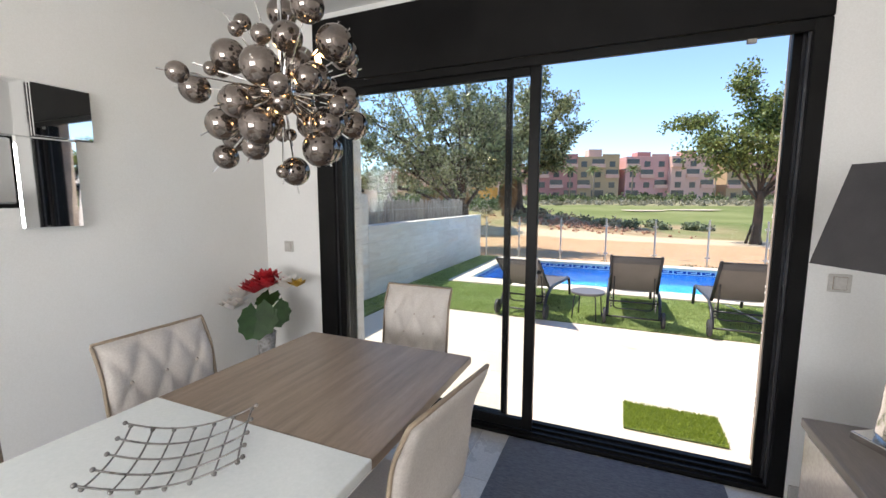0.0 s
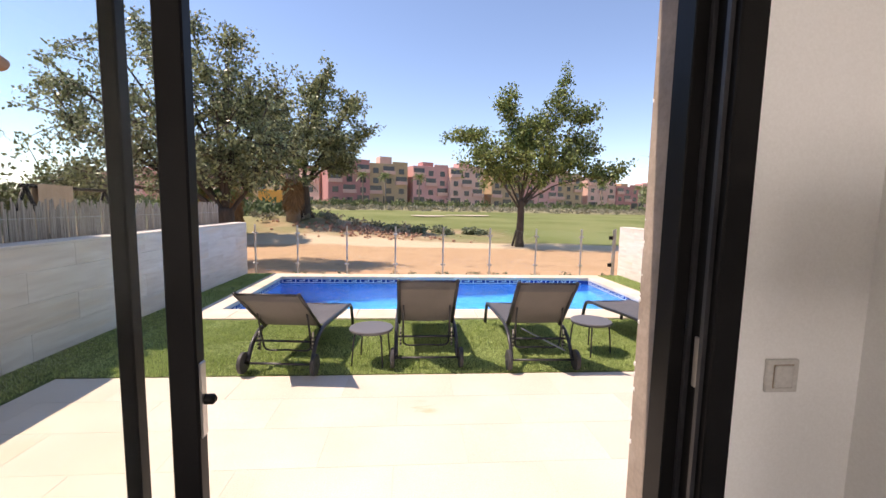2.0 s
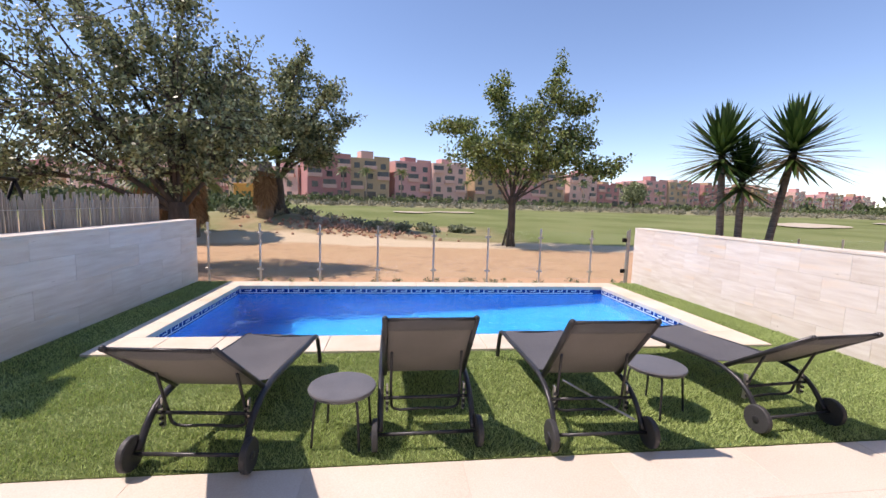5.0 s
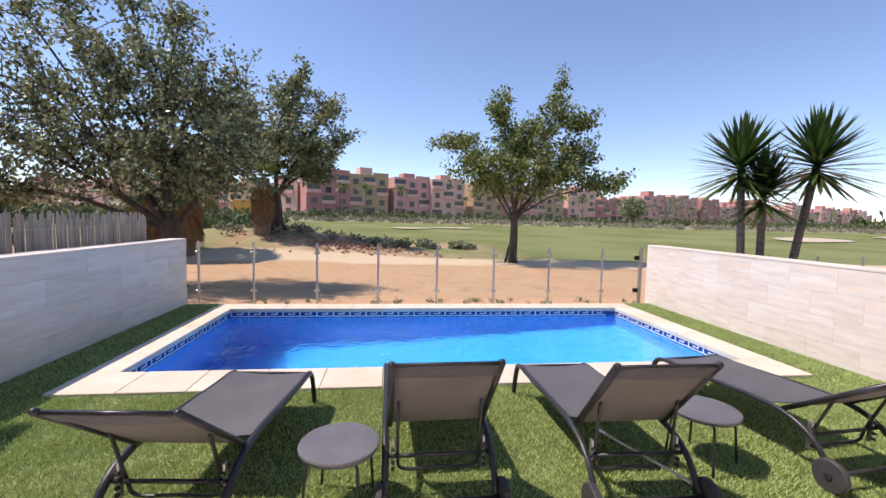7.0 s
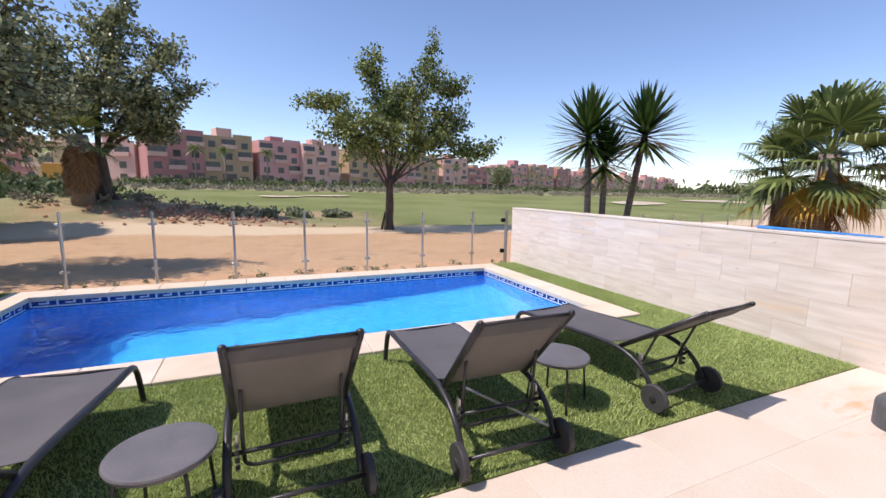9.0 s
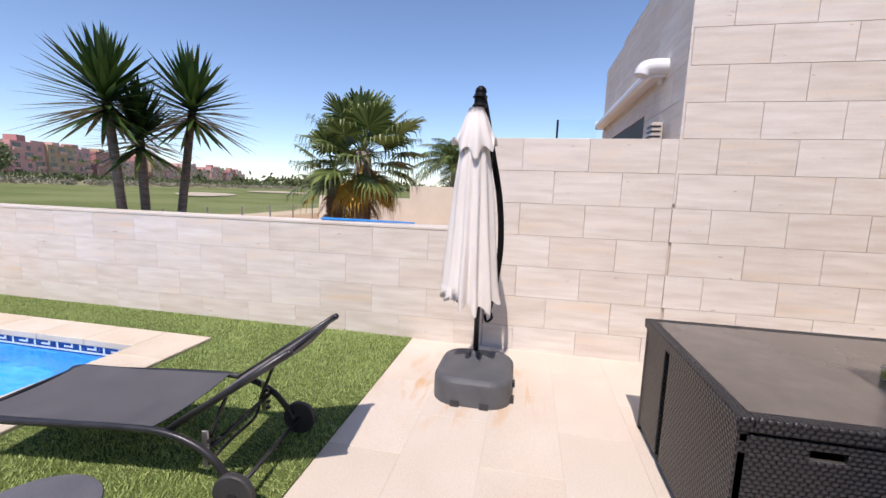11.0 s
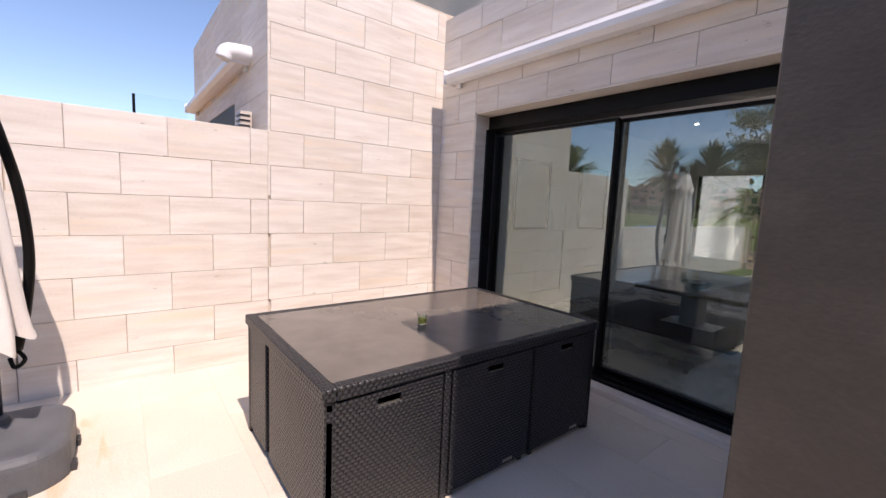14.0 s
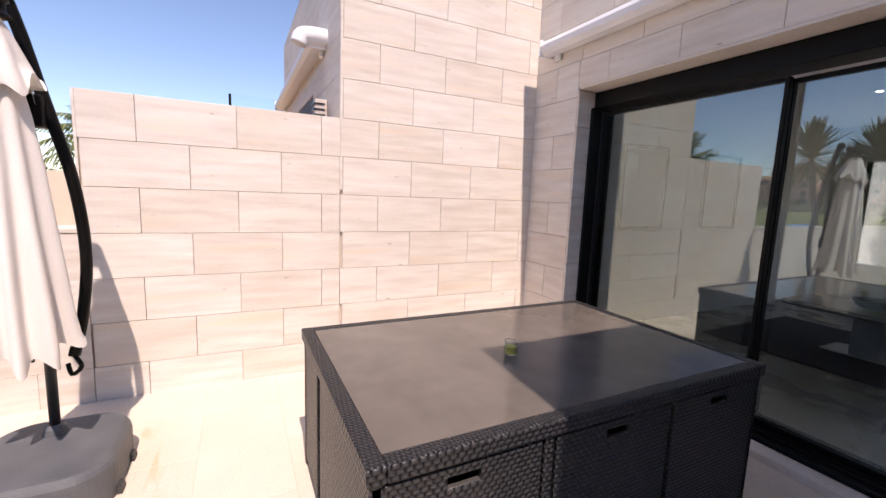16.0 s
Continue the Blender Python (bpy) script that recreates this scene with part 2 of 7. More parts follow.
BARK = surface("grey_brown_bark", (0.05, 0.038, 0.028), (0.11, 0.085, 0.065), 0.9, 14, (1, 1, 0.25), 0.7, 60)
PALM_BARK = surface("palm_bark", (0.16, 0.125, 0.095), (0.32, 0.26, 0.21), 0.9, 10, (1, 1, 5), 0.7, 50)
LEAF_A = leafy("grey_green_leaf", (0.050, 0.070, 0.026), (0.38, 0.42, 0.21), 0.42, 0.25)
LEAF_B = leafy("bright_green_leaf", (0.036, 0.062, 0.016), (0.30, 0.37, 0.11), 0.45, 0.28)
YUCCA_LEAF = leafy("yucca_leaf", (0.02, 0.05, 0.012), (0.10, 0.17, 0.04), 0.35, 0.15)
PALM_LEAF = leafy("fan_palm_leaf", (0.03, 0.06, 0.014), (0.24, 0.30, 0.09), 0.45, 0.22)
DRY_LEAF = leafy("dry_palm_leaf", (0.17, 0.09, 0.035), (0.34, 0.21, 0.10), 0.8, 0.1)
YELLOW_LEAF = leafy("yellowed_palm_leaf", (0.45, 0.26, 0.03), (0.62, 0.42, 0.08), 0.6, 0.2)
SCRUB = leafy("dry_scrub", (0.16, 0.15, 0.095), (0.38, 0.35, 0.25), 0.8, 0.1)
SAGE = leafy("sage_scrub", (0.11, 0.135, 0.075), (0.28, 0.31, 0.19), 0.8, 0.1)
SCRUB_GREEN = leafy("green_scrub", (0.045, 0.07, 0.022), (0.16, 0.19, 0.075), 0.8, 0.1)
SAND = surface("pale_bunker_sand", (0.44, 0.37, 0.26), (0.54, 0.46, 0.34), 0.95, 1.5, bump=0.2)
REED = surface("dry_reed", (0.30, 0.26, 0.22), (0.48, 0.43, 0.37), 0.8, 12, (1, 1, 0.2), 0.3, 80)
TERRACOTTA = surface("terracotta_tile", (0.36, 0.17, 0.10), (0.48, 0.27, 0.18), 0.8, 8, bump=0.2)
CREAM_RENDER = surface("cream_render", (0.62, 0.55, 0.44), (0.70, 0.63, 0.52), 0.85, 2, bump=0.1)
PINKS = [surface("pink_render", (0.56, 0.30, 0.28), (0.64, 0.36, 0.33), 0.9, 0.3, bump=0.05),
         surface("rose_render", (0.42, 0.19, 0.18), (0.48, 0.23, 0.21), 0.9, 0.3, bump=0.05),
         surface("ochre_render", (0.42, 0.30, 0.18), (0.48, 0.35, 0.22), 0.9, 0.3, bump=0.05),
         surface("salmon_render", (0.60, 0.38, 0.32), (0.67, 0.44, 0.37), 0.9, 0.3, bump=0.05)]
ORANGE = surface("orange_render", (0.70, 0.30, 0.05), (0.75, 0.36, 0.08), 0.8, 1, bump=0.05)
DARK_GLASS = surface("dark_window_glass", (0.02, 0.02, 0.025), (0.06, 0.055, 0.055), 0.15, 0.5, bump=0.0)
LEAF_RED = surface("red_petal", (0.40, 0.01, 0.02), (0.55, 0.03, 0.04), 0.6, 20, bump=0.05)
PETAL_WHITE = surface("white_petal", (0.72, 0.66, 0.62), (0.80, 0.76, 0.72), 0.6, 20, bump=0.05)
BIG_LEAF = surface("dark_green_leaf", (0.010, 0.035, 0.008), (0.03, 0.08, 0.02), 0.35, 14, bump=0.1)
VASE_GLASS = surface("beaded_glass", (0.22, 0.20, 0.19), (0.50, 0.48, 0.47), 0.1, 45, bump=0.4, fine=60, spec=0.8)
YELLOW_WAX = surface("yellow_wax", (0.60, 0.50, 0.08), (0.66, 0.58, 0.16), 0.5, 9, bump=0.05)
BLUE_POLE = surface("blue_pole_paint", (0.02, 0.22, 0.62), (0.03, 0.28, 0.70), 0.35, 9, bump=0.02)
SOFA = surface("white_sofa_fabric", (0.66, 0.65, 0.63), (0.72, 0.71, 0.69), 0.9, 9, bump=0.2)


def water_material():
    m, nt, p = nodes_of("pool_water")
    n, ln = nt.nodes, nt.links
    p.inputs["Base Color"].default_value = (0.80, 0.95, 1.0, 1)
    p.inputs["Roughness"].default_value = 0.02
    p.inputs["IOR"].default_value = 1.33
    p.inputs["Transmission Weight"].default_value = 1.0
    co = n.new("ShaderNodeNewGeometry")
    bp = n.new("ShaderNodeBump")
    bp.inputs["Strength"].default_value, bp.inputs["Distance"].default_value = 0.75, 0.03
    n1 = n.new("ShaderNodeTexNoise")
    n1.inputs["Scale"].default_value, n1.inputs["Detail"].default_value, n1.inputs["Distortion"].default_value = 4.4, 4.0, 1.2
    ln.new(co.outputs["Position"], n1.inputs["Vector"])
    ln.new(n1.outputs[0], bp.inputs["Height"])
    ln.new(bp.outputs[0], p.inputs["Normal"])
    return m


WATER = water_material()


def add_rust(m, spots):
    """Soft orange rust streaks let into a floor material: spots of (x, y, reach, amount)."""
    nt = m.node_tree
    n, ln = nt.nodes, nt.links
    p = n["Principled BSDF"]
    old = p.inputs["Base Color"].links[0].from_socket
    geo = n.new("ShaderNodeNewGeometry")
    mp = n.new("ShaderNodeMapping")
    mp.inputs["Rotation"].default_value = (0, 0, radians(35))
    mp.inputs["Scale"].default_value = (2.2, 9.0, 1.0)
    ln.new(geo.outputs["Position"], mp.inputs[0])
    tex = n.new("ShaderNodeTexNoise")
    tex.inputs["Scale"].default_value, tex.inputs["Detail"].default_value, tex.inputs["Distortion"].default_value = 1.3, 6.0, 0.6
    ln.new(mp.outputs[0], tex.inputs["Vector"])
    streak = n.new("ShaderNodeMapRange")
    streak.interpolation_type = 'SMOOTHSTEP'
    streak.inputs[1].default_value, streak.inputs[2].default_value = 0.49, 0.70
    ln.new(tex.outputs[0], streak.inputs[0])
    for x, y, reach, amount in spots:
        ds = n.new("ShaderNodeVectorMath")
        ds.operation = 'DISTANCE'
        ln.new(geo.outputs["Position"], ds.inputs[0])
        ds.inputs[1].default_value = (x, y, 0)
        fall = n.new("ShaderNodeMapRange")
        fall.interpolation_type = 'SMOOTHSTEP'
        fall.inputs[1].default_value, fall.inputs[2].default_value = reach, reach * 0.35
        fall.inputs[3].default_value, fall.inputs[4].default_value = 0.0, amount
        ln.new(ds.outputs["Value"], fall.inputs[0])
        mul = n.new("ShaderNodeMath")
        mul.operation = 'MULTIPLY'
        ln.new(fall.outputs[0], mul.inputs[0])
        ln.new(streak.outputs[0], mul.inputs[1])
        mx = n.new("ShaderNodeMix")
        mx.data_type = 'RGBA'
        ln.new(mul.outputs[0], mx.inputs[0])
        ln.new(old, mx.inputs[6])
        mx.inputs[7].default_value = (0.60, 0.34, 0.15, 1)
        old = mx.outputs[2]
    ln.new(old, p.inputs["Base Color"])


def add_pits(m):
    """Small dark pits and short cracks of travertine, drawn out along the bedding."""
    nt = m.node_tree
    n, ln = nt.nodes, nt.links
    p = n["Principled BSDF"]
    old = p.inputs["Base Color"].links[0].from_socket
    geo = n.new("ShaderNodeNewGeometry")
    info = n.new("ShaderNodeObjectInfo")
    shift = n.new("ShaderNodeVectorMath")
    shift.operation = 'MULTIPLY_ADD'
    ln.new(info.outputs["Random"], shift.inputs[0])
    shift.inputs[1].default_value = (19.0, 31.0, 17.0)
    ln.new(geo.outputs["Position"], shift.inputs[2])
    mp = n.new("ShaderNodeMapping")
    mp.inputs["Scale"].default_value = (9.0, 9.0, 42.0)
    ln.new(shift.outputs[0], mp.inputs[0])
    tex = n.new("ShaderNodeTexNoise")
    tex.inputs["Scale"].default_value, tex.inputs["Detail"].default_value = 1.0, 3.0
    ln.new(mp.outputs[0], tex.inputs["Vector"])
    pit = n.new("ShaderNodeMapRange")
    pit.interpolation_type = 'SMOOTHSTEP'
    pit.inputs[1].default_value, pit.inputs[2].default_value = 0.715, 0.765
    pit.inputs[4].default_value = 0.75
    ln.new(tex.outputs[0], pit.inputs[0])
    mx = n.new("ShaderNodeMix")
    mx.data_type = 'RGBA'
    ln.new(pit.outputs[0], mx.inputs[0])
    ln.new(old, mx.inputs[6])
    mx.inputs[7].default_value = (0.30, 0.22, 0.16, 1)
    ln.new(mx.outputs[2], p.inputs["Base Color"])


add_pits(STONE)
add_rust(TERRACE, ((3.93, 4.42, 0.78, 0.75), (0.13, 4.43, 0.16, 0.6)))


def ground_material():
    """Dirt, track and golf turf by place, with drier and greener patches."""
    m, nt, p = nodes_of("open_ground")
    n, ln = nt.nodes, nt.links
    geo = n.new("ShaderNodeNewGeometry")
    sep = n.new("ShaderNodeSeparateXYZ")
    ln.new(geo.outputs["Position"], sep.inputs[0])

    def noise_node(scale, detail=6):
        t = n.new("ShaderNodeTexNoise")
        t.inputs["Scale"].default_value, t.inputs["Detail"].default_value = scale, detail
        ln.new(geo.outputs["Position"], t.inputs["Vector"])
        return t

    def math_node(op, a, b):
        t = n.new("ShaderNodeMath")
        t.operation = op
        for k, v in enumerate((a, b)):
            if isinstance(v, (int, float)):
                t.inputs[k].default_value = v
            else:
                ln.new(v, t.inputs[k])
        return t.outputs[0]

    def step(value, lo, hi):
        t = n.new("ShaderNodeMapRange")
        t.interpolation_type = 'SMOOTHSTEP'
        ln.new(value, t.inputs[0])
        t.inputs[1].default_value, t.inputs[2].default_value = lo, hi
        return t.outputs[0]

    def tone(a, b, fac):
        t = n.new("ShaderNodeMix")
        t.data_type = 'RGBA'
        for k, v in ((6, a), (7, b)):
            if isinstance(v, tuple):
                t.inputs[k].default_value = (*v, 1)
            else:
                ln.new(v, t.inputs[k])
        ln.new(fac, t.inputs[0])
        return t.outputs[2]

    big, mid, small = noise_node(0.12), noise_node(0.9), noise_node(14, 3)
    dirt = tone((0.42, 0.25, 0.14), (0.54, 0.35, 0.21), mid.outputs[0])
    dirt = tone(dirt, (0.58, 0.42, 0.28), step(small.outputs[0], 0.5, 0.75))
    dirt = tone(dirt, (0.33, 0.21, 0.13), step(noise_node(3.1).outputs[0], 0.56, 0.72))
    grass = tone((0.135, 0.165, 0.05), (0.20, 0.22, 0.085), step(big.outputs[0], 0.35, 0.65))
    grass = tone(grass, (0.25, 0.235, 0.10), step(mid.outputs[0], 0.55, 0.8))
    dry = tone((0.34, 0.22, 0.13), (0.45, 0.33, 0.21), step(mid.outputs[0], 0.4, 0.6))
    dry = tone(dry, (0.24, 0.23, 0.11), step(big.outputs[0], 0.48, 0.6))
    # distance line wavers with noise; to the left the dry mound reaches further out
    wob = math_node('MULTIPLY', math_node('SUBTRACT', big.outputs[0], 0.5), 5.0)
    yy = math_node('ADD', sep.outputs[1], wob)
    lean = math_node('ADD', sep.outputs[0], math_node('MULTIPLY', wob, 1.5))
    col = tone(dirt, (0.60, 0.46, 0.32), step(yy, 18.2, 19.0))
    far_left = tone(dry, grass, step(yy, 28.0, 32.0))
    far_all = tone(far_left, grass, step(lean, 2.0, 7.0))
    col = tone(col, far_all, step(yy, 20.6, 21.4))
    col = tone(col, (0.27, 0.25, 0.14), step(yy, 66.0, 74.0))
    ln.new(col, p.inputs["Base Color"])
    p.inputs["Roughness"].default_value = 0.95
    p.inputs["Specular IOR Level"].default_value = 0.15
    bp = n.new("ShaderNodeBump")
    bp.inputs["Strength"].default_value, bp.inputs["Distance"].default_value = 0.5, 0.05
    ln.new(small.outputs[0], bp.inputs["Height"])
    ln.new(bp.outputs[0], p.inputs["Normal"])
    return m


GROUND = ground_material()

# ---- mesh helpers ----


def mesh_of(bm, name, material, smooth=False):
    me = bpy.data.meshes.new(name)
    bm.normal_update()
    bm.to_mesh(me)
    bm.free()
    if material:
        me.materials.append(material)
    if smooth:
        me.polygons.foreach_set("use_smooth", [True] * len(me.polygons))
    return me


def part(name, bm, material, parent, label="", smooth=False):
    ob = new(name, mesh_of(bm, name, material, smooth))
    ob.parent = parent
    if label:
        ob["label"] = label
    return ob


def empty(name, m, label, category, group="", kind=""):
    ob = new(name)
    ob.empty_display_size = 0.1
    ob.matrix_world = m
    return tagged(ob, label, category, group, kind)


def solo(name, bm, material, label, category, group="", kind="", smooth=False, m=None):
    ob = new(name, mesh_of(bm, name, material, smooth))
    if m is not None:
        ob.matrix_world = m
    return tagged(ob, label, category, group, kind)


def box(x0, x1, y0, y1, z0, z1, bevel=0.0, bm=None, seg=2):
    own = bmesh.new()
    bmesh.ops.create_cube(own, size=1.0)
    for v in own.verts:
        v.co = Vector(((x0 + x1) / 2 + v.co.x * (x1 - x0), (y0 + y1) / 2 + v.co.y * (y1 - y0), (z0 + z1) / 2 + v.co.z * (z1 - z0)))
    if bevel:
        bmesh.ops.bevel(own, geom=own.edges[:], offset=bevel, segments=seg, affect='EDGES', profile=0.5)
    if bm is None:
        return own
    return merge(bm, own)


def merge(bm, own, m=None):
    if m is not None:
        bmesh.ops.transform(own, matrix=m, verts=own.verts)
    tmp = bpy.data.meshes.new("tmp")
    own.to_mesh(tmp)
    own.free()
    bm.from_mesh(tmp)
    bpy.data.meshes.remove(tmp)
    return bm


def lathe(profile, seg=24, bm=None, twist=None):
    """A turned body from (radius, height) pairs. twist(angle, k) may scale the radius."""
    bm = bm or bmesh.new()
    rings = []
    for k, (r, z) in enumerate(profile):
        ring = []
        for i in range(seg):
            a = 2 * math.pi * i / seg
            rr = r * (twist(a, k / (len(profile) - 1)) if twist else 1)
            ring.append(bm.verts.new((rr * math.cos(a), rr * math.sin(a), z)))
        rings.append(ring)
    for a, b in zip(rings, rings[1:]):
        for i in range(seg):
            bm.faces.new((a[i], a[(i + 1) % seg], b[(i + 1) % seg], b[i]))
    bm.faces.new(rings[0][::-1])
    bm.faces.new(rings[-1])
    return bm


def smooth_path(pts, steps=6):
    """Catmull-Rom through the points."""
    pts = [Vector(p) for p in pts]
    out = []
    for i in range(len(pts) - 1):
        p0, p1, p2, p3 = pts[max(i - 1, 0)], pts[i], pts[i + 1], pts[min(i + 2, len(pts) - 1)]
        for s in range(steps):
            t = s / steps
            out.append(0.5 * ((2 * p1) + (p2 - p0) * t + (2 * p0 - 5 * p1 + 4 * p2 - p3) * t * t + (3 * p1 - p0 - 3 * p2 + p3) * t ** 3))
    out.append(pts[-1])
    return out


def tube(pts, r, seg=8, bm=None, r_end=None, flat=1.0):
    """A pipe along the points; r may taper to r_end; flat squeezes it across."""
    bm = bm or bmesh.new()
    pts = [Vector(p) for p in pts]
    rings = []
    side = None
    for i, p in enumerate(pts):
        d = (pts[min(i + 1, len(pts) - 1)] - pts[max(i - 1, 0)]).normalized()
        if side is None:
            side = d.orthogonal().normalized()
        side = (side - d * side.dot(d)).normalized()
        up = d.cross(side)
        rr = r + ((r_end - r) * i / (len(pts) - 1) if r_end is not None else 0)
        rings.append([bm.verts.new(p + rr * (math.cos(2 * math.pi * k / seg) * side + flat * math.sin(2 * math.pi * k / seg) * up)) for k in range(seg)])
    for a, b in zip(rings, rings[1:]):
        for k in range(seg):
            bm.faces.new((a[k], a[(k + 1) % seg], b[(k + 1) % seg], b[k]))
    bm.faces.new(rings[0][::-1])
    bm.faces.new(rings[-1])
    return bm


def ball(r, sub=2, at=(0, 0, 0), squash=1.0, bm=None):
    own = bmesh.new()
    bmesh.ops.create_icosphere(own, subdivisions=sub, radius=r)
    for v in own.verts:
        v.co = Vector((v.co.x + at[0], v.co.y + at[1], v.co.z * squash + at[2]))
    return own if bm is None else merge(bm, own)


def sheet_mesh(verts, faces, name, material, smooth=False):
    me = bpy.data.meshes.new(name)
    me.from_pydata(verts, [], faces)
    me.update()
    me.materials.append(material)
    if smooth:
        me.polygons.foreach_set("use_smooth", [True] * len(me.polygons))
    return me


piece_cache = {}


def block_mesh(w, h, d, material, chamfer=0.0018):
    """One cladding piece: front at y = -d, chamfered round its face; shared between alike pieces."""
    key = (round(w, 3), round(h, 3), round(d, 3), material.name, chamfer)
    if key not in piece_cache:
        c = chamfer
        v = [(0, 0, 0), (w, 0, 0), (w, 0, h), (0, 0, h),
             (0, -d + c, 0), (w, -d + c, 0), (w, -d + c, h), (0, -d + c, h),
             (c, -d, c), (w - c, -d, c), (w - c, -d, h - c), (c, -d, h - c)]
        f = [(8, 9, 10, 11), (4, 5, 9, 8), (5, 6, 10, 9), (6, 7, 11, 10), (7, 4, 8, 11),
             (0, 1, 5, 4), (1, 2, 6, 5), (2, 3, 7, 6), (3, 0, 4, 7)]
        piece_cache[key] = sheet_mesh(v, f, "piece", material)
    return piece_cache[key]


def clad(parent, name, m, width, z0, z1, material, holes=(), course=0.2845, length=0.5575, depth=0.02, joint=0.003, shift=0.0, bond=0.5, chamfer=0.0018):
    """Courses of pieces on a face: m puts local x along the face and local -y out of it. Holes are (x0, x1, z0, z1)."""
    rows = max(1, math.ceil((z1 - z0) / course - 0.05))
    for r in range(rows):
        za, zb = z0 + r * course, min(z0 + (r + 1) * course, z1)
        off = shift + (bond if r % 2 else 0.0) * length
        x = -length + (off % length)
        while x < width:
            spans = [(max(x, 0), min(x + length, width), za, zb)]
            for hx0, hx1, hz0, hz1 in holes:
                cut = []
                for a, b, c, d in spans:
                    if b <= hx0 or a >= hx1 or d <= hz0 or c >= hz1:
                        cut.append((a, b, c, d))
                        continue
                    if a < hx0:
                        cut.append((a, hx0, c, d))
                    if b > hx1:
                        cut.append((hx1, b, c, d))
                    if c < hz0:
                        cut.append((max(a, hx0), min(b, hx1), c, hz0))
                    if d > hz1:
                        cut.append((max(a, hx0), min(b, hx1), hz1, d))
                spans = cut
            for a, b, c, d in spans:
                if b - a > 0.03 and d - c > 0.03:
                    ob = new(name, block_mesh(b - a - joint, d - c - joint, depth, material, chamfer))
                    ob.parent = parent
                    ob.matrix_local = m @ pose(a + joint / 2, 0, c + joint / 2)
            x += length

# ---- open ground ----


def hill(x, y):
    """Height of the land beyond the fence."""
    z = -0.12 - 0.14 * min(max((y - 11) / 7, 0), 1)
    z += 1.55 * min(max((y - 24) / 80, 0), 1)
    z += 1.12 * math.exp(-(((x + 6.8) / 6.5) ** 2 + ((y - 24.5) / 3.6) ** 2))
    if y > 12:
        z += 0.10 * noise.noise((x * 0.11, y * 0.11, 0.3)) * min((y - 12) / 8, 1)
    return z


def build_ground():
    xs = [-1500, -500, -200, -120, -70, -45] + [-32 + 1.0 * i for i in range(77)] + [52, 60, 75, 100, 150, 250, 500, 1500]
    ys = [-1500, -300, -60, -20, -8, 0, 5, 10.52] + [11 + 0.9 * i for i in range(40)] + [50, 56, 63, 72, 85, 100, 130, 180, 260, 400, 700, 1500]
    verts = [(x, y, hill(x, y) if y > 10 else -0.12) for y in ys for x in xs]
    # the pool lies in an opening of the sheet, closed by its own shell
    n = len(xs)
    faces = []
    for j in range(len(ys) - 1):
        for i in range(n - 1):
            if ys[j] >= 5 and ys[j + 1] <= 10.6 and xs[i] >= -4 and xs[i + 1] <= 6:
                continue
            faces.append((j * n + i, j * n + i + 1, (j + 1) * n + i + 1, (j + 1) * n + i))
    ob = new("ground", sheet_mesh(verts, faces, "ground", GROUND, True))
    tagged(ob, "sandy dirt, pale track and golf turf rolling to the horizon", "ground", kind="structure")


build_ground()

WEST, EAST, END = -3.40, 4.79, 10.45      # faces of the boundary walls and the end of the plot
TURF_EDGE = 5.06
PX0, PX1, PY0, PY1 = -2.56, 3.86, 7.28, 9.99


def build_terrace():
    bm = bmesh.new()
    box(-2.92, EAST, 0.70, TURF_EDGE, -0.12, -0.0018, bm=bm)
    box(-2.92, 1.43, 2.60, 2.74, -0.119, -0.0045, bm=bm)
    ter = solo("terrace", bm, TILE_JOINT, "cream stone terrace with large pale tiles and rust stains", "terrace", kind="structure")
    tw, th = 0.88, 0.435
    r = 0
    y = TURF_EDGE
    while y > 0.9:
        y0 = max(y - th, 0.99)
        x = EAST - (0.44 if r % 2 else 0.0)
        cols = [EAST] if r % 2 else []
        while x > -2.92:
            cols.append(x)
            x -= tw
        cols.append(-2.92)
        for a, b in zip(cols, cols[1:]):
            lo, hi = b, a
            if y0 < 2.7 and lo < 1.43:
                if hi <= 1.44:
                    continue
                lo = 1.43
            if hi - lo < 0.05 or y - y0 < 0.05:
                continue
            ob = new("tile", block_mesh(hi - lo - 0.003, y - y0 - 0.003, 0.006, TERRACE, 0.001))
            ob.parent = ter
            ob.matrix_local = pose(lo + 0.0015, y0 + 0.0015, -0.006, -90)
        y -= th
        r += 1


build_terrace()


